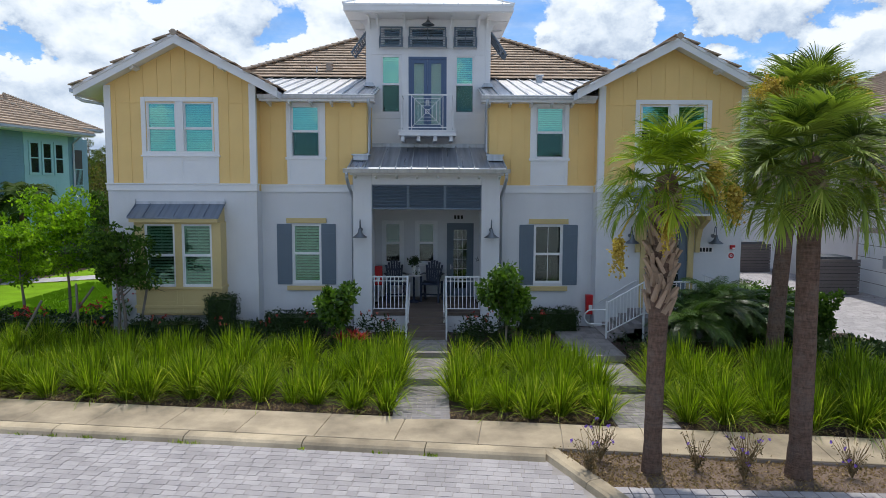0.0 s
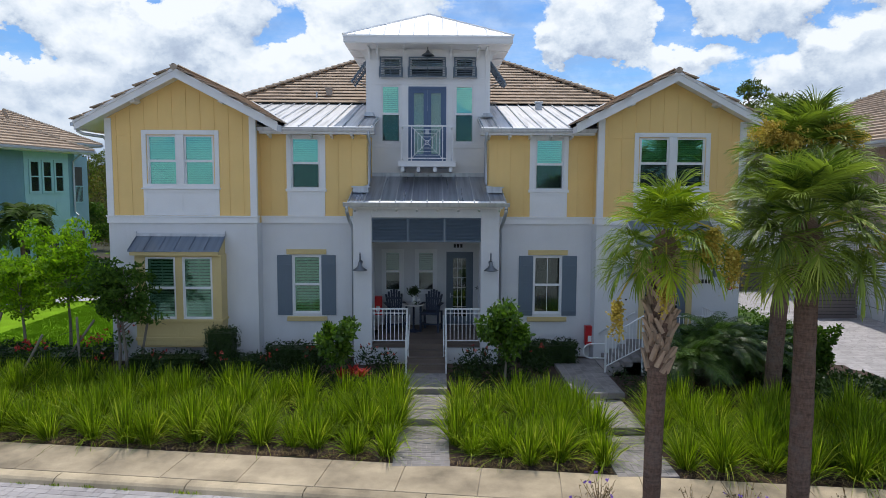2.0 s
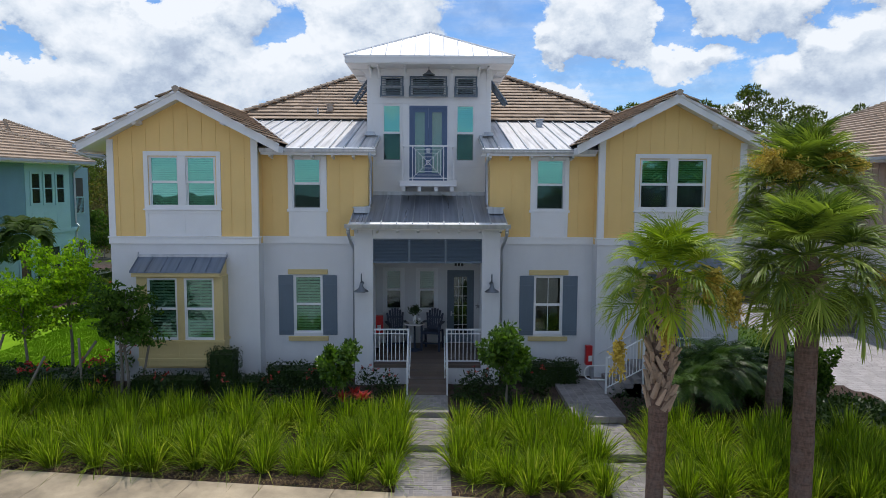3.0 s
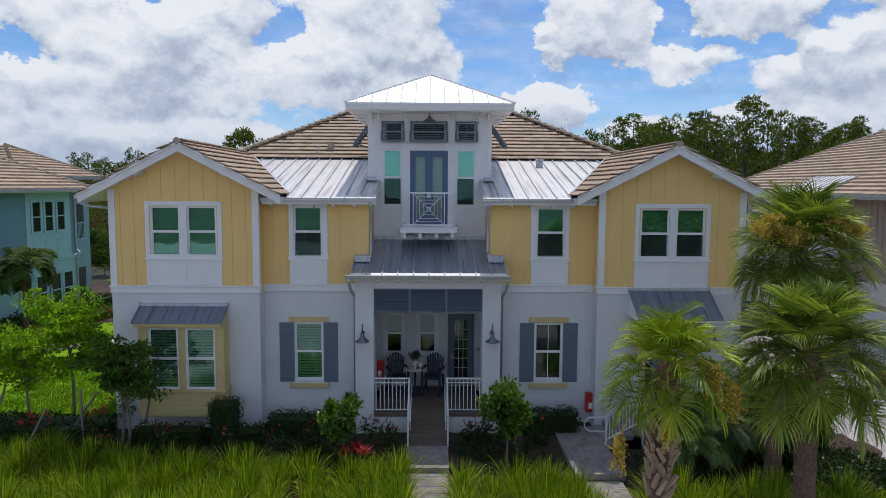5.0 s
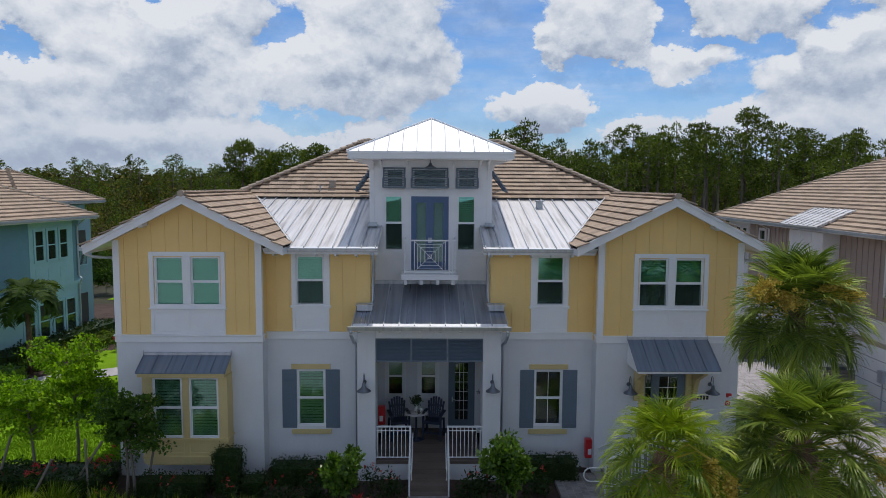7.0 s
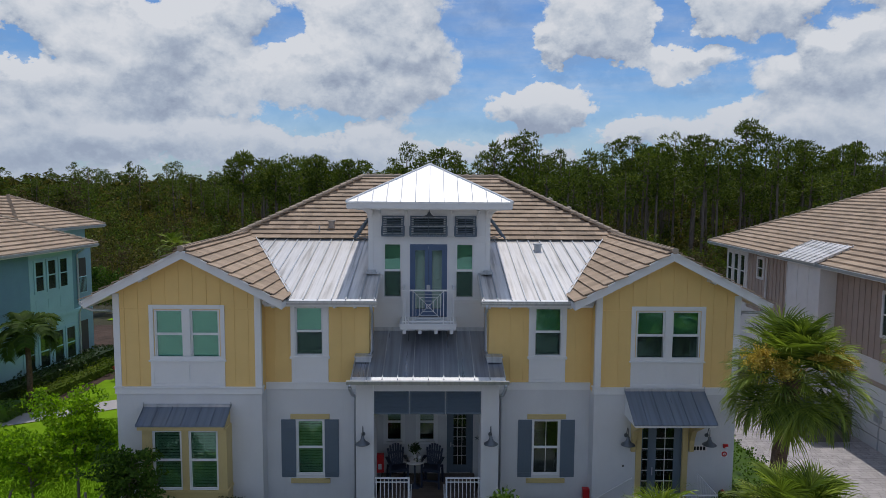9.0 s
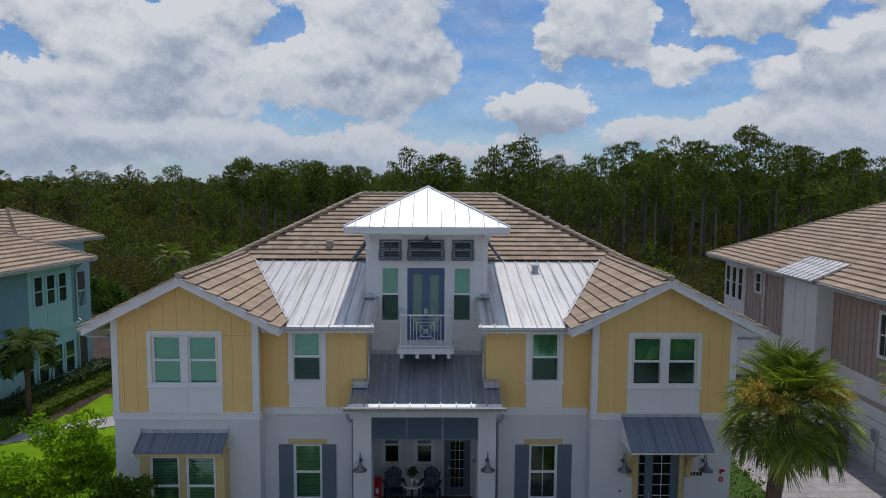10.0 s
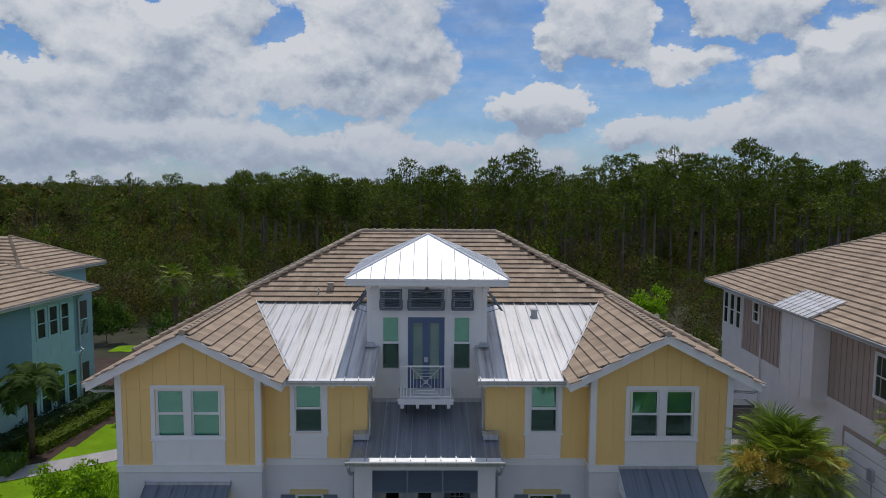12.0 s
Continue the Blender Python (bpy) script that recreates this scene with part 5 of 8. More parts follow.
def sheet(name, outline, mat, label, category, lift=0.02, cell=0.6, rough=0.0):
    """A patch of ground laid on the soil: the cells of a grid whose middle lies inside the outline."""
    px, py = [p[0] for p in outline], [p[1] for p in outline]
    m, seen = Mesh(), {}
    rnd = random.Random(3)

    def inside(x, y):
        odd = False
        for (x0, y0), (x1, y1) in zip(outline, outline[1:] + outline[:1]):
            if (y0 > y) != (y1 > y) and x < (x1 - x0) * (y - y0) / (y1 - y0) + x0:
                odd = not odd
        return odd

    def at(i, j):
        if (i, j) not in seen:
            x, y = min(px) + i * cell, min(py) + j * cell
            seen[i, j] = len(m.v)
            m.v.append((x, y, ground_z(x, y) + lift + rnd.uniform(-rough, rough)))
        return seen[i, j]

    for i in range(int((max(px) - min(px)) / cell) + 1):
        for j in range(int((max(py) - min(py)) / cell) + 1):
            if inside(min(px) + (i + 0.5) * cell, min(py) + (j + 0.5) * cell):
                m.f.append((at(i, j), at(i + 1, j), at(i + 1, j + 1), at(i, j + 1)))
    return setting(name, m, mat, label, category, True)


sheet("garden_bed", [(-16, street_y(-16, -7.3)), (16, street_y(16, -7.3)), (12.0, 0.5), (9.8, 3), (-9.8, 3), (-13.5, 0.5), (-16, 0)], "mulch", "dark brown mulch bed in front of the house", "garden bed", 0.03, 0.3, 0.02)
sheet("lawn", [(-13.6, 0.4), (-9.6, 1.2), (-9.6, 14), (-12.5, 24), (-16.2, 24), (-17.5, 13), (-17.6, 10.6), (-24, 5.0), (-24, 0.2)], "lawn", "bright mown lawn beside the house", "lawn", 0.08, 0.35, 0.008)
sheet("side_bed", [(-24, 8.4), (-15.6, 10.6), (-16.6, 17), (-17.5, 30), (-26, 30), (-26, 8)], "mulch", "mulched bed beside the neighbouring house", "garden bed", 0.04, 0.5, 0.02)
path_l = Mesh()
for k in range(24):
    a, b = k / 24, (k + 1) / 24
    P = lambda t: (-27 + 12.8 * t, 4.2 + 5.2 * t + 1.6 * t * t)  # noqa: E731
    (xa, ya), (xb, yb) = P(a), P(b)
    path_l.face((xa, ya, 0.53), (xb, yb, 0.53), (xb - 0.4, yb + 1.5, 0.53), (xa - 0.4, ya + 1.5, 0.53))
setting("side_path", path_l, "drive", "pale paved path across the lawn", "path")

sheet("rear_lawn", [(-24.9, 31.8), (-21.5, 31.8), (-21.5, 34), (-24.9, 34)], "lawn", "small lawn behind the blue-green house", "lawn", 0.05, 0.5, 0.012)


def slope_turn():
    return Matrix.Rotation(math.atan(STREET), 4, "Z")


# sidewalk, kerb and street, laid out along the street's own axes: u along it, v across it
U, V = Vector((1, STREET, 0)).normalized(), Vector((-STREET, 1, 0)).normalized()


def at_street(u, v, z=0.0):
    return Vector((0, 0, z)) + U * u + V * v


def street_box(m, u0, u1, v0, v1, z0, z1):
    k = len(m.v)
    m.v += [tuple(at_street(u, v, z)) for z in (z0, z1) for v in (v0, v1) for u in (u0, u1)]
    m.f += [tuple(k + i for i in q) for q in ((0, 2, 3, 1), (4, 5, 7, 6), (0, 1, 5, 4), (2, 6, 7, 3), (0, 4, 6, 2), (1, 3, 7, 5))]
    return m


sidewalk = setting("sidewalk", street_box(Mesh(), -30, 30, -8.32, -7.05, -0.1, 0.17), "joint", "pale stained concrete sidewalk", "sidewalk")
kerb = setting("kerb", street_box(Mesh(), -30, 3.2, -8.55, -8.33, -0.1, 0.05), "joint", "concrete kerb between the sidewalk and the street", "kerb")
# carried on unseen to -75, added as pale ground for the windows to mirror
street = setting("street", street_box(Mesh(), -45, 45, -75, -8.5, -0.09, 0.054), "joint", "street paved with grey concrete pavers", "street")
island = Mesh()
pts = [Vector((2.30, -8.62, 0)), Vector((2.92, -10.14, 0)), Vector((28, -11.6, 0)), Vector((28, -11.9, 0))]
pts[3] = Vector((28, -10.6, 0))
for i in range(40):
    a, b = i / 40, (i + 1) / 40
    for j in range(6):
        c, d = j / 6, (j + 1) / 6
        P = lambda s, t: pts[0].lerp(pts[1], t).lerp(pts[3].lerp(pts[2], t), s) + Vector((0, 0, 0.13 + 0.03 * noise.noise((s * 60, t * 7, 2))))  # noqa: E731
        island.face(P(a, c), P(b, c), P(b, d), P(a, d))
setting("planting_strip", island, "litter", "strip of dry brown mulch round the street palms", "garden bed", True)
drive = Mesh()
rnd = random.Random(5)
setting("driveway", Mesh().face((12.2, -8.5, 0.42), (19, -8.5, 0.42), (18.4, 34, 0.42), (13.6, 34, 0.42), (12.6, 8, 0.42)), "joint", "paved driveway beside the house", "driveway")
for r in range(120):
    y = -4.4 + r * 0.2
    x = 12.35 + (0.08 * max(0, y - 8) if y > 8 else 0.03 * max(y, 0)) + rnd.uniform(-0.1, 0.1)
    while x < 18.2:
        w = rnd.choice((0.2, 0.3, 0.4))
        drive.face((x, y, 0.44), (x + w - 0.012, y, 0.44), (x + w - 0.012, y + 0.188, 0.44), (x, y + 0.188, 0.44))
        x += w
dp = new("driveway_paving", drive.data("driveway_paving", M["drive"]))
tagged(dp, "pale grey driveway pavers", "paving", kind="stuff")


# ---- lamps ----
def barn_lamp(x, y, z, group="wall lamps"):
    lamp = thing("wall_lamp", "grey gooseneck barn lamp on the white wall", "lamp", (x, y, z), 0, group)
    part("wall_plate", Mesh().prism([(0.06 * math.cos(a), 0.20 + 0.06 * math.sin(a)) for a in np.linspace(0, 2 * math.pi, 12)[:-1]], "y", -0.03, 0.0), "lamp", lamp)
    part("gooseneck", Mesh().tube([(0.0, -0.02, 0.20), (0.0, -0.07, 0.20), (0.0, -0.10, 0.30), (0.0, -0.15, 0.45), (0.0, -0.21, 0.50), (0.0, -0.25, 0.47), (0.0, -0.26, 0.36), (0.0, -0.26, 0.22)], 0.014, 8), "lamp", lamp, smooth=True)
    part("shade", Mesh().lathe([(0.03, 0.24), (0.045, 0.23), (0.055, 0.14), (0.075, 0.12), (0.08, 0.09), (0.21, 0.0), (0.215, -0.015), (0.20, -0.012), (0.07, 0.08), (0.02, 0.10)], 0, -0.26, 0, 24), "lamp", lamp, "dark grey conical shade", smooth=True)
    part("bulb", Mesh().lathe([(0.02, 0.08), (0.04, 0.04), (0.03, 0.0), (0.01, -0.015)], 0, -0.26, 0, 10), "bulb", lamp, smooth=True)
    return lamp


for lx, ly, lz in ((-1.95, -0.40, 3.32), (1.86, -0.40, 3.32), (6.08, 0.0, 3.14), (8.58, 0.0, 3.14)):
    barn_lamp(lx, ly, lz)
pend = thing("pendant_lamp", "dark pendant barn lamp under the tower eaves", "lamp", (-0.02, 2.02, 9.93))
part("stem", Mesh().tube([(0, 0, 0.26), (0, 0, 0.12)], 0.014, 8), "lamp", pend)
part("shade", Mesh().lathe([(0.03, 0.16), (0.055, 0.12), (0.08, 0.08), (0.21, 0.0), (0.20, -0.01), (0.06, 0.06)], 0, 0, 0, 20), "lamp", pend, smooth=True)

# signs and boxes on the walls
plate = thing("number_plate", "pale plate with dark bars of a number", "sign", (8.38, -0.012, 2.92))
part("plate", Mesh().box(-0.24, 0.24, 0.0, 0.012, -0.09, 0.09), "shell", plate)
for k in range(4):
    part("bar", Mesh().box(-0.19 + k * 0.10, -0.12 + k * 0.10, -0.008, 0.0, -0.06, 0.06), "black", plate)
alarm = thing("fire_alarm", "red fire alarm horn on the wall", "alarm", (9.18, -0.01, 3.0))
part("body", Mesh().box(-0.075, 0.075, -0.06, 0.01, -0.06, 0.06), "red", alarm, "", 0.01)
part("lens", Mesh().box(-0.02, 0.06, -0.075, -0.06, -0.05, -0.01), "white", alarm)
sgn = thing("round_sign", "red round sign on a white square plate", "sign", (9.16, -0.008, 2.74))
part("plate", Mesh().box(-0.10, 0.10, 0.0, 0.008, -0.10, 0.10), "white", sgn)
part("disc", Mesh().prism([(0.085 * math.cos(a), 0.085 * math.sin(a)) for a in np.linspace(0, 2 * math.pi, 20)[:-1]], "y", -0.006, 0.0), "red", sgn)
part("ring", Mesh().prism([(0.04 * math.cos(a), 0.04 * math.sin(a)) for a in np.linspace(0, 2 * math.pi, 14)[:-1]], "y", -0.010, -0.006), "white", sgn)
part("dot", Mesh().prism([(0.022 * math.cos(a), 0.022 * math.sin(a)) for a in np.linspace(0, 2 * math.pi, 12)[:-1]], "y", -0.014, -0.010), "red", sgn)
for n_, (bx, by, bz) in enumerate(((5.0, 0.36, 1.18), (-1.58, 1.2, 1.95))):
    cab = thing("extinguisher_cabinet", "red fire extinguisher cabinet on the wall", "extinguisher", (bx, by, bz), 0, "extinguisher cabinets")
    part("box", Mesh().box(-0.13, 0.13, -0.10, 0.10, -0.30, 0.30), "red", cab, "", 0.012)
    part("door_window", Mesh().box(-0.05, 0.06, -0.108, -0.10, -0.18, 0.0), "white", cab)
sign = thing("yard_sign", "small pale yard sign with grey bars by the wall", "sign", (3.72, -0.12, 0.42))
part("board", Mesh().box(-0.14, 0.14, -0.01, 0.01, 0.45, 0.68), "white", sign)
part("stake", Mesh().box(-0.01, 0.01, 0.011, 0.025, 0.0, 0.6), "gutter", sign)
for k in range(3):
    part("bar", Mesh().box(-0.1, 0.1, -0.014, -0.01, 0.49 + k * 0.06, 0.52 + k * 0.06), "lamp", sign)
spk = thing("door_bell", "small dark bell button on the wall", "bell", (6.02, -0.01, 2.36))
part("button", Mesh().lathe([(0.03, -0.02), (0.03, 0.02)], 0, 0, 0, 10), "black", spk)
pipe = thing("hose_tap", "dark red wall hydrant fitting low on the wall", "tap", (9.15, -0.02, 1.55))
part("body", Mesh().tube([(0, 0.02, 0), (0, -0.12, 0), (0, -0.14, -0.08)], 0.05, 10), "red", pipe, smooth=True)

lid = thing("valve_cover", "pale green plastic valve cover in the bed", "cover", (9.8, -4.85, ground_z(9.8, -4.85) + 0.02))
part("dome", Mesh().lathe([(0.26, 0.0), (0.26, 0.10), (0.22, 0.19), (0.12, 0.25), (0.02, 0.265)], 0, 0, 0, 20), "aqua_pale", lid, smooth=True)
part("rim", Mesh().lathe([(0.30, 0.0), (0.30, 0.03), (0.26, 0.04)], 0, 0, 0, 20), "aqua_pale", lid)


# ---- porch furniture ----
def tall_chair(x, y, turn):
    c = thing("tall_adirondack_chair", "navy tall slatted chair on the porch floor", "chair", (x, y, FLOOR), turn, "porch chairs")
    part("seat", Mesh().box(-0.27, 0.27, -0.25, 0.24, 0.60, 0.635).box(-0.27, 0.27, -0.29, -0.25, 0.56, 0.63), "navy", c, "", 0.006)
    for k in range(7):
        a = (k - 3) * 0.075
        top = 1.30 - 0.035 * (k - 3) ** 2 * 0.5
        m = Mesh()
        x0, x1 = a * 0.85, a * 1.15
        m.face((x0 - 0.03, 0.20, 0.60), (x0 + 0.03, 0.20, 0.60), (x1 + 0.035, 0.36, top), (x1 - 0.035, 0.36, top))
        m.face((x0 - 0.03, 0.22, 0.60), (x0 + 0.03, 0.22, 0.60), (x1 + 0.035, 0.38, top), (x1 - 0.035, 0.38, top))
        m.face((x1 - 0.035, 0.36, top), (x1 + 0.035, 0.36, top), (x1 + 0.035, 0.38, top), (x1 - 0.035, 0.38, top))
        part("back_slat", m, "navy", c)
    for s in (-1, 1):
        part("arm", Mesh().box(s * 0.24, s * 0.36, -0.34, 0.30, 0.86, 0.89), "navy", c, "", 0.008)
        part("leg", Mesh().box(s * 0.26, s * 0.32, -0.28, -0.22, 0.0, 0.86), "navy", c)
        part("leg", Mesh().prism([(0.18, 0.64), (0.25, 0.64), (0.36, 0.0), (0.29, 0.0)], "x", s * 0.26, s * 0.32), "navy", c)
        part("stretcher", Mesh().box(s * 0.275, s * 0.305, -0.22, 0.30, 0.20, 0.25), "navy", c)
    part("footrest", Mesh().box(-0.26, 0.26, -0.30, -0.22, 0.24, 0.28), "navy", c)
    part("cross_slat", Mesh().box(-0.26, 0.26, 0.30, 0.34, 0.98, 1.04), "navy", c)


tall_chair(-1.02, 1.45, 14)
tall_chair(0.12, 1.45, -14)
tb = thing("bistro_table", "small white-topped table between the porch chairs", "table", (-0.45, 1.35, FLOOR))
part("tabletop", Mesh().lathe([(0.34, 0.86), (0.35, 0.875), (0.34, 0.89)], 0, 0, 0, 24), "shell", tb)
part("pedestal", Mesh().lathe([(0.22, 0.0), (0.2, 0.03), (0.035, 0.08), (0.03, 0.86)], 0, 0, 0, 14), "navy", tb, smooth=True)
pp = thing("potted_plant", "leafy plant in a white vase on the table", "plant", (-0.45, 1.35, FLOOR + 0.89))
part("pot", Mesh().lathe([(0.05, 0.0), (0.07, 0.1), (0.055, 0.24), (0.065, 0.28)], 0, 0, 0, 16), "pot", pp, smooth=True)
part("pot", Mesh().lathe([(0.04, 0.0), (0.055, 0.08), (0.05, 0.18)], 0.16, -0.05, 0, 14), "pot", pp, smooth=True)


# ---- plants: tools ----
def leaf_card(m, p, size, rnd, up=0.3, slim=0.45):
    """One small leaf: a bent four-cornered blade in a random turn."""
    d = Vector((rnd.gauss(0, 1), rnd.gauss(0, 1), rnd.gauss(0, 1) + up)).normalized()
    s = d.cross((rnd.gauss(0, 1), rnd.gauss(0, 1), rnd.gauss(0, 1))).normalized() * size * slim * 0.5
    p = Vector(p)
    k = len(m.v)
    m.v += [tuple(p), tuple(p + d * size * 0.5 + s), tuple(p + d * size), tuple(p + d * size * 0.5 - s)]
    m.f.append((k, k + 1, k + 2, k + 3))


def leaf_ball(m, centre, radii, count, size, rnd, hollow=0.45, slim=0.45):
    for _ in range(count):
        d = Vector((rnd.gauss(0, 1), rnd.gauss(0, 1), rnd.gauss(0, 1))).normalized()
        r = hollow + (1 - hollow) * rnd.random() ** 0.6
        p = Vector(centre) + Vector((d.x * radii[0], d.y * radii[1], d.z * radii[2])) * r
        leaf_card(m, p, size * rnd.uniform(0.7, 1.25), rnd, 0.2, slim)


part("leaves", (lambda m: (leaf_ball(m, (0, 0, 0.42), (0.20, 0.20, 0.17), 260, 0.09, random.Random(2), 0.2), leaf_ball(m, (0.1, -0.1, 0.05), (0.12, 0.1, 0.14), 60, 0.06, random.Random(4), 0.2), m)[2])(Mesh()), "hedge", pp)


def fan_frond(elevation, seed, soft, petiole=0.70, blade=0.80, count=58):
    """A fan leaf of a sabal palm, growing outwards along x at that elevation; soft: how far the blades hang."""
    rnd = random.Random(seed)
    m = Mesh()
    e = math.radians(elevation)
    pts, p, a = [], Vector((0, 0, 0)), e + 0.12
    bow = 0.03 + 0.055 * math.cos(e)
    for i in range(6):
        pts.append(p.copy())
        p = p + Vector((math.cos(a), 0, math.sin(a))) * petiole / 5
        a -= bow
    m.tube(pts, 0.017, 5, 0.010)
    side = Vector((0, 1, 0))
    # the rib runs on into the blade and bends down; the blades leave it in pairs
    rib, ways = [pts[-1]], []
    for i in range(6):
        d = Vector((math.cos(a), 0, math.sin(a)))
        ways.append(d)
        rib.append(rib[-1] + d * blade * 0.10)
        a -= 0.09 + 0.14 * soft
    half = count // 2
    for i in range(count):
        s = -1 if i < half else 1
        t = (i % half + 0.5) / half                      # 0 at the base of the fan, 1 at its tip
        k = min(5, int(t * 6))
        hub, d = rib[k].lerp(rib[k + 1], t * 6 - k), ways[k]
        n = side.cross(d).normalized() * -1
        if n.z < 0:
            n = -n
        ang = s * (1.9 * (1 - t) ** 0.9 + 0.03) + rnd.uniform(-0.06, 0.06)
        way = (d * math.cos(ang) + side * math.sin(ang) + n * 0.42 * abs(math.sin(ang))).normalized()
        L = blade * (0.66 + 0.40 * math.sin(math.pi * min(1, t * 0.75 + 0.18))) * rnd.uniform(0.88, 1.10)
        across = (way.cross(n).normalized() + n * s * rnd.uniform(0.15, 0.75)).normalized()
        droop = soft * (0.45 + 1.5 * rnd.random() ** 1.6)
        line, wid = [], []
        p, u = hub.copy(), way.copy()
        for q, w, bend in ((0.0, 0.010, 0.02), (0.22, 0.026, 0.06), (0.20, 0.027, 0.18), (0.20, 0.022, 0.65), (0.19, 0.014, 1.1), (0.19, 0.002, 0.0)):
            p = p + u * L * q
            u = (u - Vector((0, 0, 1)) * droop * bend).normalized()
            line.append(p.copy())
            wid.append(w * rnd.uniform(0.85, 1.15))
        m.ribbon(line, wid, across)
    return m


LEVELS = (82, 64, 46, 28, 10, -8, -26, -46)
FAN_DATA = {
    "frond_light": [[fan_frond(e, 10 * i + k, 0.50 if e > 40 else 0.72, 0.72, 0.68, 50).data("frond", M["frond_light"]) for k in range(3)] for i, e in enumerate(LEVELS)],
    "frond": [[fan_frond(e, 200 + 10 * i + k, 0.26 if e > 25 else 0.50, 0.80, 0.62, 50).data("frond", M["frond"]) for k in range(3)] for i, e in enumerate(LEVELS)],
}


def sabal(x, y, z0, z1, r0, r1, scale, key, label, seed, boots=(0, 0), blossoms=(), lean=(0, 0), fronds=44, low=6):
    rnd = random.Random(seed)
    palm = thing("sabal_palm", label, "palm tree", (x, y, z0), 0, "sabal palms")
    h = z1 - z0
    rings, k = 34, 16
    m = Mesh()
    for i in range(rings + 1):
        t = i / rings
        r = (r0 + (r1 - r0) * t) * (1 + 0.28 * max(0, 1 - t * 9)) * rnd.uniform(0.975, 1.025)
        for j in range(k):
            a = 2 * math.pi * j / k
            rr = r * (1 + 0.05 * noise.noise((3 * math.cos(a), 3 * math.sin(a), t * 14 + seed)))
            m.v.append((lean[0] * t * t + rr * math.cos(a), lean[1] * t * t + rr * math.sin(a), h * t))
    m.f = [(i * k + j, i * k + (j + 1) % k, (i + 1) * k + (j + 1) % k, (i + 1) * k + j) for i in range(rings) for j in range(k)]
    m.f.append(tuple(range(rings * k, rings * k + k)))
    part("trunk", m, "trunk", palm, "grey-brown ringed trunk", smooth=True)
    top = Vector((lean[0], lean[1], h))
    if boots[1] > boots[0]:
        bm_ = Mesh()
        w = 0.050
        for (za, out, wd) in ((0.0, 0.0, 1.0), (0.15, 0.016, 0.9), (0.30, 0.042, 0.5)):
            bm_.v += [(out - 0.02, -w * wd, za), (out - 0.02, w * wd, za), (out + 0.035, w * wd * 0.7, za + 0.01), (out + 0.035, -w * wd * 0.7, za + 0.01)]
        bm_.f = [(0, 1, 5, 4), (1, 2, 6, 5), (2, 3, 7, 6), (3, 0, 4, 7), (4, 5, 9, 8), (5, 6, 10, 9), (6, 7, 11, 10), (7, 4, 8, 11), (8, 9, 10, 11)]
        bd = bm_.data("boot", M["boot"])
        z, a = boots[0], 0.0
        while z < boots[1]:
            t = (z - z0) / h
            b = new("boot", bd)
            b.parent = palm
            r = r0 + (r1 - r0) * t
            b.matrix_basis = pose(lean[0] * t * t + r * math.cos(a) * 0.97, lean[1] * t * t + r * math.sin(a) * 0.97, z - z0, rnd.choice((-26, 26)) + rnd.uniform(-6, 6), rnd.uniform(-4, 8), math.degrees(a)) @ Matrix.Diagonal((1, rnd.uniform(0.8, 1.15), rnd.uniform(0.9, 1.2), 1))
            a += 2.39996
            z += 0.019
    part("fibre", Mesh().lathe([(r1 * 0.9, -0.55), (r1 * 1.25, -0.3), (r1 * 1.3, -0.05), (r1 * 0.9, 0.18), (0.03, 0.3)], top.x, top.y, top.z, 12), "fibre", palm, "brown leaf-base fibre", smooth=True)
    for i in range(fronds):
        t = (i + 0.5) / fronds
        lev = min(low, int(t ** 0.75 * (low + 1)))
        f = new("frond", rnd.choice(FAN_DATA[key][lev]))
        f.parent = palm
        a = i * 137.5 + rnd.uniform(-14, 14)
        s = scale * rnd.uniform(0.88, 1.1)
        f.matrix_basis = pose(top.x, top.y, top.z + 0.12 - 0.38 * t, rnd.uniform(-9, 9), rnd.uniform(-8, 8), a) @ Matrix.Diagonal((s, s, s, 1))
    for bx, by, bz, size, hang in blossoms:
        c = Vector((bx, by, bz)) - Vector((x, y, z0))
        q = Mesh()
        q.tube([top + Vector((0, 0, 0.05)), top.lerp(c, 0.5) + Vector((0, 0, 0.30)), c], 0.014, 5)
        for _ in range(int(44 * size / 0.3)):
            end = c + Vector((rnd.gauss(0, size * 0.5), rnd.gauss(0, size * 0.5), rnd.gauss(-0.12, size * 0.36) - (0.5 * rnd.random() if hang else 0)))
            q.tube([c.lerp(end, 0.05), c.lerp(end, 0.6) + Vector((0, 0, 0.04)), end], 0.004, 3)
            for _ in range(34):
                p = c.lerp(end, rnd.uniform(0.2, 1.05)) + Vector((rnd.gauss(0, 0.03), rnd.gauss(0, 0.03), rnd.gauss(0, 0.03)))
                leaf_card(q, p, 0.055, rnd, 0, 0.75)
        part("blossom", q, "bloom", palm, "golden flower spray")
    return palm


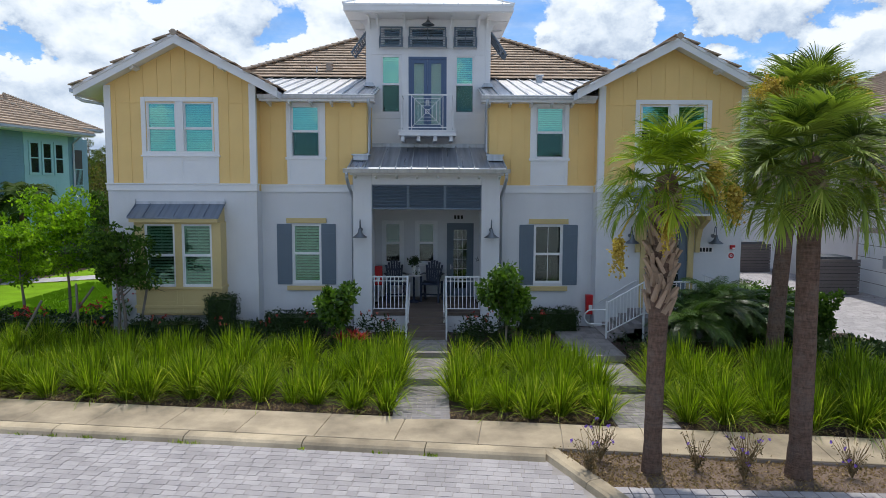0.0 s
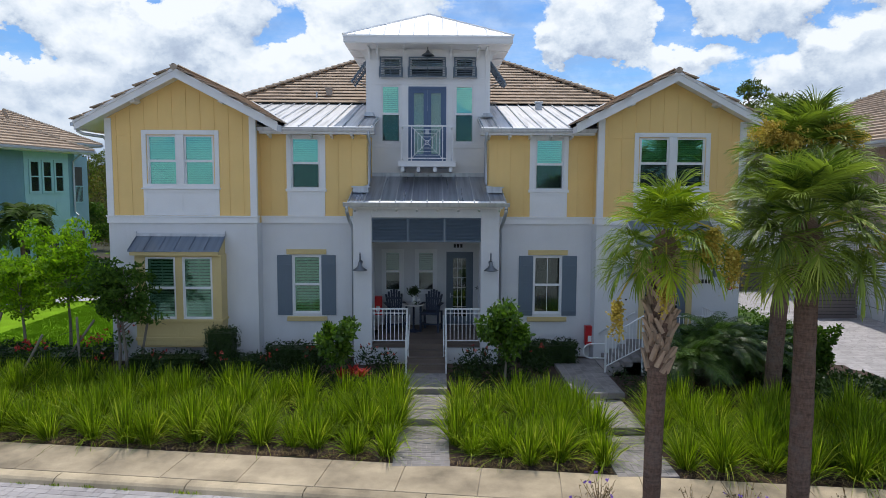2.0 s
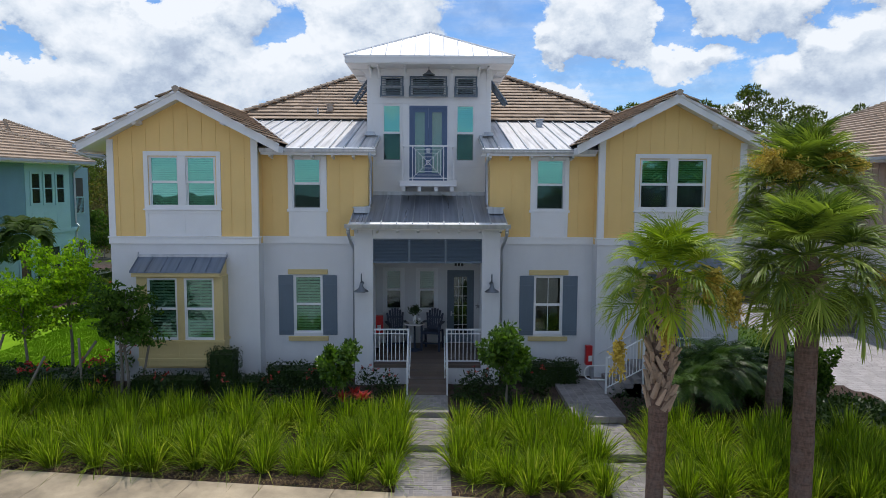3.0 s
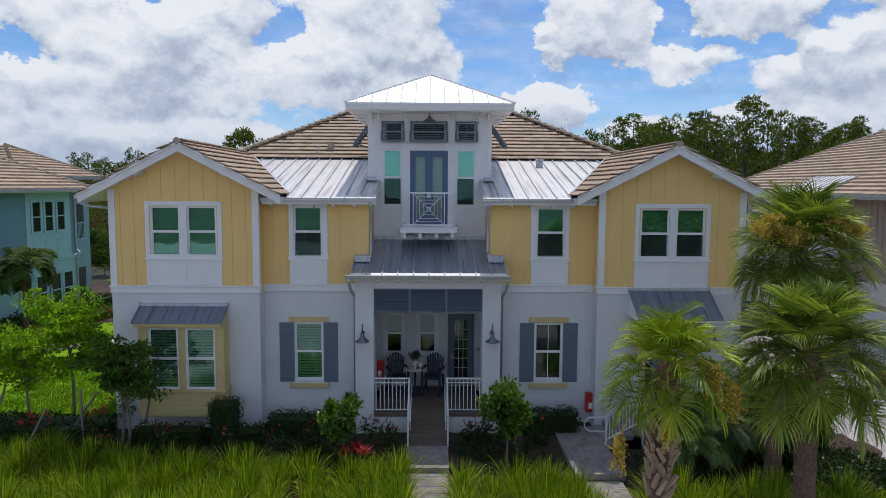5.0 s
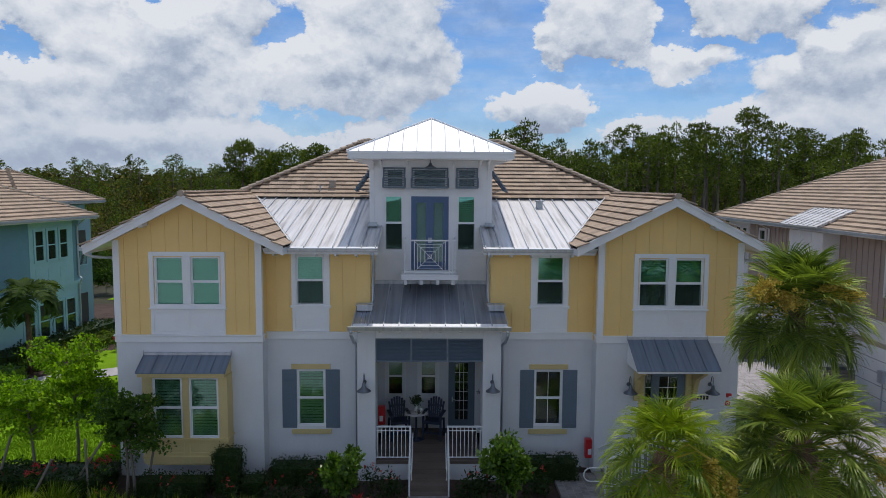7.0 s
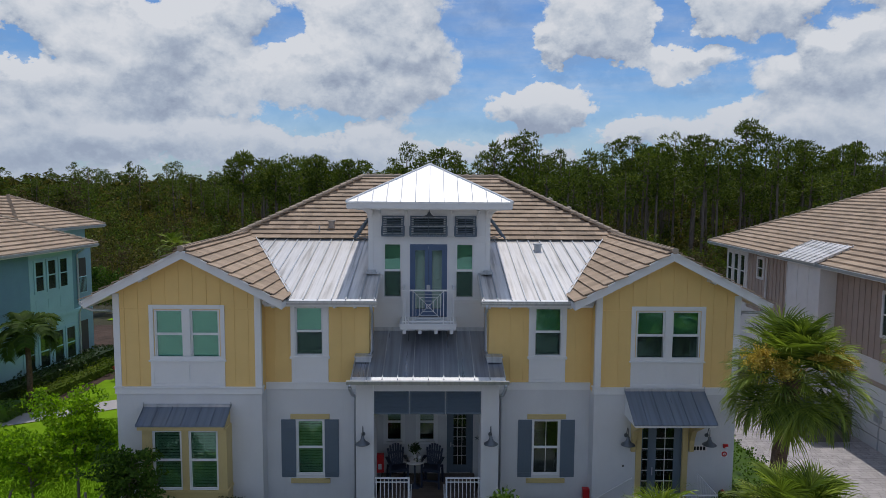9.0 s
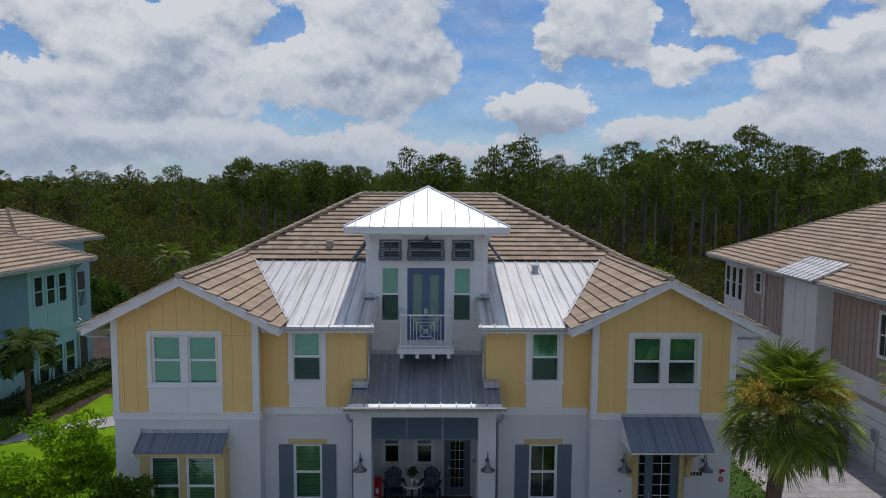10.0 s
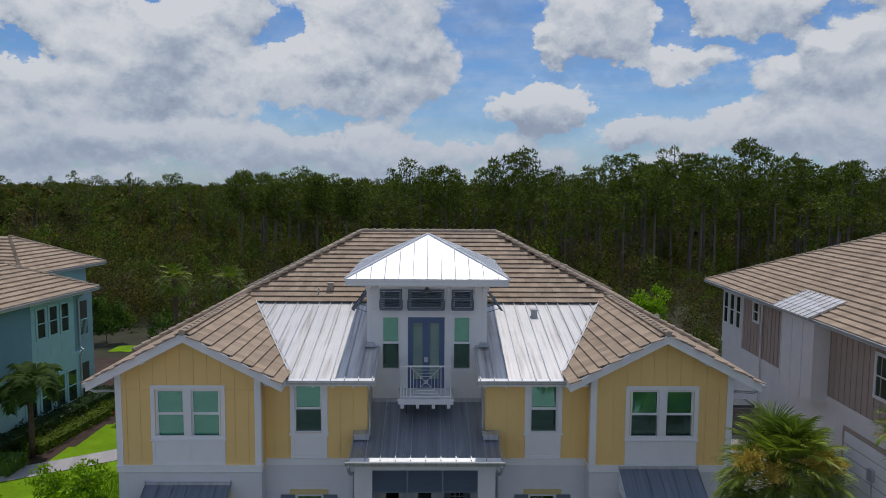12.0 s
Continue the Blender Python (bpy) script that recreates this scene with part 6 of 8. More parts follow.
def feather_frond(length, elevation, seed, leaflets=26, leaf=0.30, width=0.022, curl=0.16):
    """A feather leaf with two rows of leaflets."""
    rnd = random.Random(seed)
    m, p, a = Mesh(), Vector((0, 0, 0)), math.radians(elevation)
    pts, ways = [], []
    for i in range(9):
        pts.append(p.copy())
        ways.append(Vector((math.cos(a), 0, math.sin(a))))
        p = p + ways[-1] * length / 8
        a -= curl
    m.tube(pts, 0.012, 4, 0.003)
    for i in range(leaflets):
        t = 0.16 + 0.84 * i / leaflets
        j = min(7, int(t * 8))
        base = pts[j].lerp(pts[j + 1] if j < 8 else pts[j], t * 8 - j)
        L = leaf * (0.55 + 0.9 * math.sin(math.pi * min(1, t * 0.85 + 0.12))) * rnd.uniform(0.9, 1.1)
        for s in (-1, 1):
            way = (ways[j] * 0.55 + Vector((0, s, 0)) * 0.85 + Vector((0, 0, 0.18))).normalized()
            line = [base, base + way * L * 0.5, base + way * L - Vector((0, 0, 0.35 * L))]
            m.ribbon(line, (width * 0.6, width, 0.002), ways[j])
    return m


def feather_palm(name, x, y, z, trunk_h, r, fronds, length, label, seed, key="frond", group="", leaf=0.30, width=0.022):
    rnd = random.Random(seed)
    palm = thing(name, label, "palm tree", (x, y, z), 0, group)
    part("trunk", Mesh().tube([(0, 0, 0), (0.03, 0.02, trunk_h * 0.5), (0.0, 0, trunk_h)], r * 1.2, 10, r), "trunk", palm, smooth=True)
    kinds = [feather_frond(length, e, seed + i, 44, leaf, width, 0.31 if leaf > 0.4 else 0.19).data("frond", M[key]) for i, e in enumerate((78, 62, 45, 28, 10))]
    for i in range(fronds):
        f = new("frond", kinds[min(4, int(5 * i / fronds))])
        f.parent = palm
        s = rnd.uniform(0.85, 1.1)
        f.matrix_basis = pose(0, 0, trunk_h, 0, rnd.uniform(-6, 6), i * 137.5 + rnd.uniform(-15, 15)) @ Matrix.Diagonal((s, s, s, 1))
    return palm


# ---- street palms ----
sabal(3.80, -9.55, 0.12, 4.80, 0.138, 0.165, 0.82, "frond_light", "short sabal palm with crossed leaf bases in the planting strip", 21, (2.75, 4.5), [(4.4, -10.15, 5.15, 0.17, 1), (4.78, -10.0, 4.85, 0.17, 1), (3.0, -10.1, 4.05, 0.12, 1), (3.7, -10.2, 4.4, 0.10, 1)], (0.10, 0.05), 40, 4)
sabal(6.13, -9.75, 0.12, 5.06, 0.172, 0.165, 0.92, "frond", "sturdy sabal palm with a full crown in the planting strip", 22, (4.1, 4.7), [(7.35, -9.9, 4.95, 0.3, 0)], (0.0, 0.1), 80, 5)
sabal(8.60, -3.95, 0.35, 6.20, 0.20, 0.17, 1.14, "frond", "tall sabal palm with golden blossom beside the house", 23, (0, 0), [(7.78, -4.85, 7.05, 0.40, 0), (8.22, -5.0, 6.88, 0.34, 0), (9.18, -5.0, 7.10, 0.38, 0), (9.75, -4.75, 7.02, 0.36, 0)], (0.30, -0.20), 92, 5)
sabal(16.6, 1.4, 0.40, 5.2, 0.2, 0.17, 1.0, "frond", "sabal palm in a bed beside the driveway", 24, (0, 0), [(15.5, 0.9, 5.5, 0.4, 0)], (0, 0), 36)
sheet("palm_bed", [(15.9, 0.7), (17.3, 0.7), (17.3, 2.1), (15.9, 2.1)], "mulch", "small mulch bed in the driveway", "garden bed", 0.04, 0.35)
for i, (px, py, ph, pl) in enumerate(((6.75, -3.5, 0.95, 1.25), (7.5, -3.0, 1.25, 1.35), (7.05, -2.6, 1.1, 1.2), (8.2, -2.5, 0.9, 1.3), (9.2, -2.2, 0.8, 1.2))):
    feather_palm("pygmy_date_palm", px, py, 0.38, ph, 0.05, 30, pl, "pygmy date palm with arching fronds beside the entrance", 60 + i, "date_leaf", "pygmy date palms", 0.24, 0.017)
feather_palm("feather_palm", -18.75, 11.2, 0.42, 3.55, 0.11, 17, 1.95, "feather-leaved palm in front of the blue-green house", 80, "lace", "", 0.5, 0.055)


# ---- young trees on the left ----
def young_tree(x, y, z, height, spread, key, label, seed, stems=1, clumps=46, first=0.38):
    rnd = random.Random(seed)
    tree = thing("young_tree", label, "tree", (x, y, z), 0, "young trees")
    trunk, crown = Mesh(), Mesh()
    tips = []
    for s in range(stems):
        off = (rnd.uniform(-0.12, 0.12) * (stems > 1) + s * 0.22, rnd.uniform(-0.05, 0.05))
        top = Vector((off[0] + rnd.uniform(-0.2, 0.2), off[1] + rnd.uniform(-0.2, 0.2), height * 0.78))
        base = Vector((off[0], off[1], 0))
        line = [base.lerp(top, t) + Vector((0.05 * math.sin(5 * t + s), 0.04 * math.cos(4 * t), 0)) for t in np.linspace(0, 1, 9)]
        trunk.tube(line, 0.055, 8, 0.012)
        for b in range(15):
            t = rnd.uniform(first, 0.95)
            p = base.lerp(top, t)
            a = rnd.uniform(0, 2 * math.pi)
            reach = spread * rnd.uniform(0.45, 1.0) * (1.15 - 0.5 * t)
            e = p + Vector((math.cos(a) * reach, math.sin(a) * reach, rnd.uniform(0.15, 0.55) * height * 0.35))
            mid = p.lerp(e, 0.5) + Vector((0, 0, 0.10))
            trunk.tube([p, mid, e], 0.02, 5, 0.005)
            tips += [mid, e, p.lerp(e, 0.8)]
        tips.append(top)
    for i in range(clumps):
        c = Vector(rnd.choice(tips)) + Vector((rnd.gauss(0, 0.22), rnd.gauss(0, 0.22), rnd.gauss(0.05, 0.20)))
        r = rnd.uniform(0.12, 0.26)
        leaf_ball(crown, c, (r * 1.5, r * 1.5, r * 0.55), int(66 * r / 0.27), 0.125, rnd, 0.1, 0.5)
    part("trunk", trunk, "bark", tree, "thin grey trunk and limbs", smooth=True)
    part("crown", crown, key, tree, "open crown of small leaves")
    return tree


young_tree(-11.7, -0.7, 0.40, 3.6, 1.35, "tree_leaf", "young tree with light green leaves, held by stakes", 31, 1, 130, 0.52)
young_tree(-10.95, 0.35, 0.42, 4.6, 1.25, "tree_leaf", "slender young tree with light green leaves", 32, 1, 165, 0.48)
young_tree(-8.65, -1.55, 0.38, 3.55, 1.15, "tree_dark", "twin-stemmed young tree with dark leaves by the bay window", 33, 2, 115, 0.45)
young_tree(-13.4, -0.3, 0.40, 3.3, 1.4, "tree_leaf", "young tree with light green leaves beside the lawn", 34, 1, 120, 0.55)
for i, (xa, ya, xb, yb, h) in enumerate(((-12.45, -1.5, -12.05, -1.1, 1.75), (-10.4, -1.6, -9.55, -0.9, 1.5), (-9.6, -1.7, -10.0, -1.0, 1.6), (-8.25, -1.1, -8.0, -0.75, 1.9), (-11.2, -1.9, -10.7, -1.5, 1.2))):
    st = thing("tree_stake", "leaning grey wooden tree stake", "stake", (xa, ya, 0.38), 0, "tree stakes")
    part("stake", Mesh().tube([(0, 0, 0), (xb - xa, yb - ya, h)], 0.035, 7), "bark", st)
    part("tie", Mesh().tube([((xb - xa) * 0.8, (yb - ya) * 0.8, h * 0.8), ((xb - xa) * 0.8 + 0.45 * (1 if i % 2 else -1), 0.4, h * 0.7)], 0.006, 4), "black", st)


# ---- shrubs and hedges ----
def shrub(name, x, y, z, radii, centre_h, leaves, size, key, label, seed, stem=True, category="shrub", group=""):
    rnd = random.Random(seed)
    b = thing(name, label, category, (x, y, z), 0, group)
    if stem:
        part("stem", Mesh().tube([(0, 0, 0), (0.03, 0.02, centre_h * 0.5), (0, 0, centre_h)], 0.035, 7, 0.02).tube([(0, 0, centre_h * 0.6), (0.25, 0.1, centre_h)], 0.015, 5).tube([(0, 0, centre_h * 0.6), (-0.25, -0.05, centre_h)], 0.015, 5), "bark", b)
    m = Mesh()
    n = 26
    for _ in range(n):
        d = Vector((rnd.gauss(0, 1), rnd.gauss(0, 1), rnd.gauss(0, 1))).normalized() * rnd.uniform(0.35, 0.85)
        d = d * rnd.uniform(0.8, 1.25)
        c = Vector((d.x * radii[0], d.y * radii[1], centre_h + d.z * radii[2]))
        r = rnd.uniform(0.16, 0.40)
        leaf_ball(m, c, (radii[0] * r, radii[1] * r, radii[2] * r), leaves // n, size, rnd, 0.3, 0.5)
    part("foliage", m, key, b)
    return b


shrub("round_shrub", 2.08, -2.75, 0.42, (0.78, 0.70, 0.80), 1.52, 4200, 0.15, "shrub", "rounded glossy green shrub on a short stem", 41)
shrub("round_shrub", -2.30, -2.40, 0.42, (0.64, 0.58, 0.70), 1.30, 2600, 0.15, "shrub", "loose glossy green shrub on a short stem", 42)


def hedge(name, x0, x1, y0, y1, z0, z1, label, seed, key="hedge", leaf=0.07, density=420, rough=0.05, turn=0.0):
    rnd = random.Random(seed)
    b = thing(name, label, "hedge", ((x0 + x1) / 2, (y0 + y1) / 2, z0), turn)
    w, d, h = (x1 - x0) / 2, (y1 - y0) / 2, z1 - z0
    m = Mesh().box(-w + 0.06, w - 0.06, -d + 0.06, d - 0.06, 0.0, h - 0.07)
    for (ax, area) in ((0, 4 * d * h), (1, 4 * w * h), (2, 4 * w * d)):
        for _ in range(int(area * density)):
            p = [rnd.uniform(-w, w), rnd.uniform(-d, d), rnd.uniform(0.02, h)]
            if ax == 0:
                p[0] = rnd.choice((-w, w))
            elif ax == 1:
                p[1] = -d if rnd.random() < 0.8 else d
            else:
                p[2] = h
            bump = rough * noise.noise((p[0] * 2.5, p[1] * 2.5, p[2] * 2.5 + seed)) * 2
            leaf_card(m, (p[0] + rnd.gauss(0, 0.03) + bump, p[1] + rnd.gauss(0, 0.03) - bump, p[2] + rnd.gauss(0, 0.03) + bump), leaf * rnd.uniform(0.7, 1.2), rnd, 0.2, 0.55)
    part("foliage", m, key, b)
    return b


hedge("clipped_shrub", -6.28, -5.52, -1.25, -0.55, 0.42, 1.62, "dark clipped block of a shrub below the bay window", 51)
hedge("low_hedge", -4.75, -3.05, -0.75, 0.05, 0.42, 1.02, "low dark clipped hedge along the white wall", 52)
hedge("low_hedge", 2.75, 4.45, -0.65, 0.15, 0.42, 1.12, "low dark clipped hedge along the white wall", 53)
hedge("low_hedge", -8.35, -6.45, -1.6, -0.95, 0.42, 0.98, "low dark hedge under the bay window", 54)
hedge("low_hedge", -5.45, -4.8, -1.35, -0.6, 0.42, 0.85, "low dark hedge beside the clipped shrub", 55)
hedge("dark_hedge", -13.2, -9.4, -1.5, -0.2, 0.40, 1.0, "loose dark hedge with red flowers below the young trees", 56, "hedge", 0.11, 260, 0.16)
hedge("entrance_hedge", 8.9, 11.2, -1.9, -0.4, 0.42, 1.65, "dense dark green shrubs at the house corner", 57, "tree_dark", 0.13, 620, 0.18)
hedge("entrance_hedge", 9.4, 11.9, -4.6, -2.6, 0.36, 0.74, "dark green ground cover along the driveway", 58, "hedge", 0.13, 460, 0.14)
hedge("entrance_hedge", 10.0, 11.9, 0.2, 8.0, 0.42, 1.25, "bright clipped hedge between the house and the driveway", 59, "shrub", 0.11, 150, 0.14)
hedge("neighbour_hedge", -20.5, -19.2, 8.0, 20.0, 0.42, 1.35, "dark clipped hedge along the blue-green house", 61, "hedge", 0.14, 120, 0.14, -7.7)
hedge("border_hedge", -18.9, -17.7, 11.6, 23.0, 0.42, 0.92, "yellow-green border shrubs beside the lawn", 62, "bright_woods", 0.13, 150, 0.2, -7.7)
hedge("border_hedge", -24.0, -18.4, 8.9, 10.4, 0.42, 1.15, "border shrubs along the paved path", 63, "shrub", 0.14, 90, 0.2)
shrub("garden_shrub", -16.6, 22.5, 0.42, (1.7, 1.7, 1.9), 2.6, 2600, 0.24, "tree_dark", "tall dark green shrub behind the lawn", 64)
shrub("garden_shrub", -14.8, 25.5, 0.42, (1.9, 1.6, 1.6), 2.0, 2200, 0.24, "tree_dark", "dark green shrub behind the lawn", 65)
shrub("garden_shrub", -26.3, 34.6, 0.3, (1.8, 1.8, 2.0), 2.2, 3000, 0.24, "tree_dark", "dense round dark green shrub behind the blue-green house", 66)
shrub("garden_shrub", 20.5, 42.0, 0.2, (2.6, 2.2, 1.9), 2.4, 3000, 0.28, "tree_leaf", "bright green shrub at the edge of the woods", 67)


def flowers(name, spots, key, label, category, seed, leaf_key="hedge", size=0.09, tall=0.5, petals=14):
    for i, (x, y, z) in enumerate(spots):
        rnd = random.Random(seed + i)
        f = thing(name, label, category, (x, y, z), 0, name + "s")
        g, p = Mesh(), Mesh()
        leaf_ball(g, (0, 0, tall * 0.5), (0.34, 0.34, tall * 0.5), 170, 0.13, rnd, 0.2, 0.35)
        for _ in range(petals):
            c = Vector((rnd.gauss(0, 0.16), rnd.gauss(0, 0.16), tall * rnd.uniform(0.8, 1.15)))
            for _ in range(5):
                leaf_card(p, c, size, rnd, 0.4, 0.5)
        part("leaves", g, leaf_key, f)
        tagged(part("petals", p, key, f), kind="stuff")


flowers("flowering_shrub", [(-1.15, -1.5, 0.42), (-1.75, -1.0, 0.42), (1.25, -1.3, 0.42), (1.75, -1.0, 0.42), (-3.3, -1.6, 0.42), (-4.3, -1.9, 0.42), (-7.2, -2.1, 0.40), (-8.9, -2.4, 0.40), (3.2, -1.4, 0.42), (-5.6, -2.0, 0.4)], "red_leaf", "dark leafy shrub with a few red flowers", "shrub", 300, "hedge", 0.07, 0.75, 5)
flowers("red_ixora", [(-11.2, -1.4, 0.55), (-9.6, -0.9, 0.65), (-9.15, -0.1, 0.75), (-12.6, -1.6, 0.5), (-16.6, 15.5, 0.5), (-17.2, 17.5, 0.5)], "red_leaf", "shrub with red flower heads", "shrub", 320, "shrub", 0.10, 0.7, 16)


def bromeliad(x, y, z, seed):
    rnd = random.Random(seed)
    b = thing("red_bromeliad", "red bromeliad rosette above the grass", "plant", (x, y, z), 0, "red bromeliads")
    m = Mesh()
    for i in range(34):
        a, e = i * 2.4, rnd.uniform(0.35, 1.3)
        d = Vector((math.cos(a) * math.cos(e), math.sin(a) * math.cos(e), math.sin(e)))
        L = rnd.uniform(0.28, 0.48)
        m.ribbon([(0, 0, 0), d * L * 0.5, d * L - Vector((0, 0, 0.10))], (0.05, 0.06, 0.006), d.cross((0, 0, 1)).normalized())
    part("leaves", m, "red_leaf", b)


bromeliad(-1.95, -2.55, 0.75, 1), bromeliad(-2.25, -2.75, 0.70, 2), bromeliad(-1.7, -2.8, 0.72, 3)


# ---- ornamental grass ----
def grass_bed(name, spots, label, seed, height=1.0):
    rnd = random.Random(seed)
    m = Mesh()
    for x, y, s in spots:
        z = ground_z(x, y) + 0.02
        bias = rnd.uniform(0, 2 * math.pi)
        for _ in range(int(310 * s)):
            a = rnd.uniform(0, 2 * math.pi) if rnd.random() < 0.75 else bias + rnd.gauss(0, 0.4)
            lean_ = abs(rnd.gauss(0.10, 0.44))
            L = height * s * rnd.uniform(0.6, 1.18)
            d = Vector((math.cos(a), math.sin(a), 0))
            b = Vector((x, y, z)) + d * rnd.uniform(0, 0.15)
            line = []
            fall = rnd.uniform(0.4, 1.2)
            for q in (0.0, 0.35, 0.65, 0.85, 1.0):
                out = L * math.sin(min(1.5, lean_)) * q + 0.42 * L * lean_ * q ** 3 * fall
                line.append(b + d * out + Vector((0, 0, max(0.02, L * q * math.cos(min(1.45, lean_)) - 0.50 * L * min(1, lean_ + 0.12) * fall * q ** 3.2))))
            side = Vector((-d.y, d.x, 0)) * math.cos(rnd.uniform(0, 3)) + Vector((d.x, d.y, 0)) * 0.4
            m.ribbon(line, (0.011, 0.018, 0.016, 0.010, 0.002), side.normalized())
    ob = new(name, m.data(name, M["grass"]))
    return tagged(ob, label, "grass", kind="stuff")


def bed_spots(x0, x1, v0, v1, step, seed):
    rnd = random.Random(seed)
    out = []
    for x in np.arange(x0, x1, step):
        for v in np.arange(v0, v1, step * 0.92):
            out.append((x + rnd.uniform(-0.18, 0.18), street_y(x, v) + rnd.uniform(-0.18, 0.18), rnd.uniform(0.72, 1.16)))
    return out


grass_bed("ornamental_grass_left", bed_spots(-15.5, -0.55, -6.56, -3.6, 0.74, 1), "arching bright green fountain grass along the sidewalk", 71)
grass_bed("ornamental_grass_middle", [s for s in bed_spots(0.85, 3.75, -6.56, -3.9, 0.68, 2)], "arching bright green fountain grass between the two paths", 72, 0.98)
grass_bed("ornamental_grass_right", bed_spots(5.35, 12.5, -6.56, -3.6, 0.74, 3), "arching bright green fountain grass behind the palms", 73)
cover_plants = Mesh()
rnd = random.Random(19)
for _ in range(420):
    x, y = rnd.uniform(-9.4, 11.5), rnd.uniform(-3.5, -0.75)
    if -0.85 < x < 0.8 or 3.55 < x < 5.2 or (4.8 < x < 8.6 and y > -1.9):
        continue
    r = rnd.uniform(0.16, 0.34)
    leaf_ball(cover_plants, (x, y, ground_z(x, y) + r * 0.8), (r, r, r * rnd.uniform(0.8, 1.3)), int(70 * r / 0.25), 0.10, rnd, 0.15, 0.35)
tagged(new("ground_cover", cover_plants.data("ground_cover", M["hedge"])), "low dark leafy ground cover in the shaded bed", "ground cover", kind="stuff")
rnd = random.Random(9)
skirt = Mesh()
for x in np.arange(-15, 12.5, 0.05):
    if -0.7 < x < 0.6 or 3.7 < x < 5.1:
        continue
    for _ in range(5):
        y = street_y(x, -6.9 + abs(rnd.gauss(0, 0.18)))
        a = rnd.uniform(3.6, 5.8)
        d = Vector((math.cos(a), math.sin(a), rnd.uniform(0.05, 0.9))).normalized()
        p = Vector((x + rnd.uniform(-0.1, 0.1), y, ground_z(x, y) + 0.03))
        L = rnd.uniform(0.15, 0.42)
        skirt.ribbon([p, p + d * L * 0.6, p + d * L - Vector((0, 0, 0.08))], (0.008, 0.009, 0.002), Vector((-d.y, d.x, 0)).normalized())
tagged(new("dry_grass_skirt", skirt.data("dry_grass_skirt", M["straw"])), "dry straw at the foot of the fountain grass", "grass", kind="stuff")
turf = Mesh()
for _ in range(30000):
    x, y = rnd.uniform(-15, -9.7), rnd.uniform(0.9, 9.5)
    p = Vector((x, y, ground_z(x, y) + 0.075))
    turf.ribbon([p, p + Vector((rnd.gauss(0, 0.02), rnd.gauss(0, 0.02), rnd.uniform(0.04, 0.08)))], (0.02, 0.004), (1, 0, 0))
tagged(new("lawn_blades", turf.data("lawn_blades", M["lawn"])), "short mown grass blades", "grass", kind="stuff")
for i, (px, py) in enumerate(((3.05, -9.15), (2.75, -9.6), (4.55, -9.55), (5.35, -9.6), (5.15, -9.95), (6.95, -9.85), (7.7, -9.7))):
    r2 = random.Random(400 + i)
    f = thing("wild_petunia", "thin wiry petunia with purple flowers in the mulch", "flower", (px, py, 0.13), 0, "wild petunias")
    st, lf, pt = Mesh(), Mesh(), Mesh()
    for _ in range(44):
        a, h = r2.uniform(0, 6.28), r2.uniform(0.2, 0.72)
        e = Vector((math.cos(a) * h * r2.uniform(0.1, 0.6), math.sin(a) * h * 0.45, h))
        st.tube([(0, 0, 0), e * 0.5 + Vector((0, 0, 0.06)), e], 0.004, 3)
        for _ in range(4):
            leaf_card(lf, e * r2.uniform(0.3, 1.0), 0.07, r2, 0.2, 0.25)
        if r2.random() < 0.14:
            for _ in range(5):
                leaf_card(pt, e, 0.045, r2, 0.2, 0.9)
    tagged(part("stem", st, "straw", f), kind="stuff"), part("leaves", lf, "dry_woods", f), part("petals", pt, "petunia", f)

# loose bark chips on the mulch
chips = Mesh()
rnd = random.Random(88)
for _ in range(9000):
    s, t = rnd.random() ** 1.5 * 0.45, rnd.random()
    p = pts[0].lerp(pts[1], t).lerp(pts[3].lerp(pts[2], t), s) + Vector((0, 0, 0.145))
    leaf_card(chips, p, rnd.uniform(0.03, 0.09), rnd, 0.0, 0.4)
for _ in range(2600):
    x = rnd.uniform(-14, 11)
    if -0.66 < x < 0.56 or 3.7 < x < 5.05:
        continue
    y = street_y(x, -7.0 + rnd.random() * 0.9)
    leaf_card(chips, (x, y, ground_z(x, y) + 0.03), rnd.uniform(0.03, 0.09), rnd, 0.0, 0.4)
tagged(new("bark_chips", chips.data("bark_chips", M["straw"])), "loose brown bark chips on the mulch", "mulch", kind="stuff")

weeds = Mesh()
rnd = random.Random(61)
for u in (-11.6, -9.3, -7.4, -6.6, -5.9, -5.2, -4.5, -3.35, -3.1, -1.0, 0.4, 1.3):
    for _ in range(rnd.randint(8, 22)):
        p = at_street(u + rnd.gauss(0, 0.09), -8.66, 0.06)
        d = Vector((rnd.gauss(0, 0.4), rnd.gauss(-0.2, 0.3), 1)).normalized()
        L = rnd.uniform(0.03, 0.09)
        weeds.ribbon([p, p + d * L * 0.6, p + d * L], (0.010, 0.014, 0.003), (1, 0, 0))
tagged(new("kerb_weeds", weeds.data("kerb_weeds", M["grass"])), "small weeds in the joint between kerb and street", "weeds", kind="stuff")


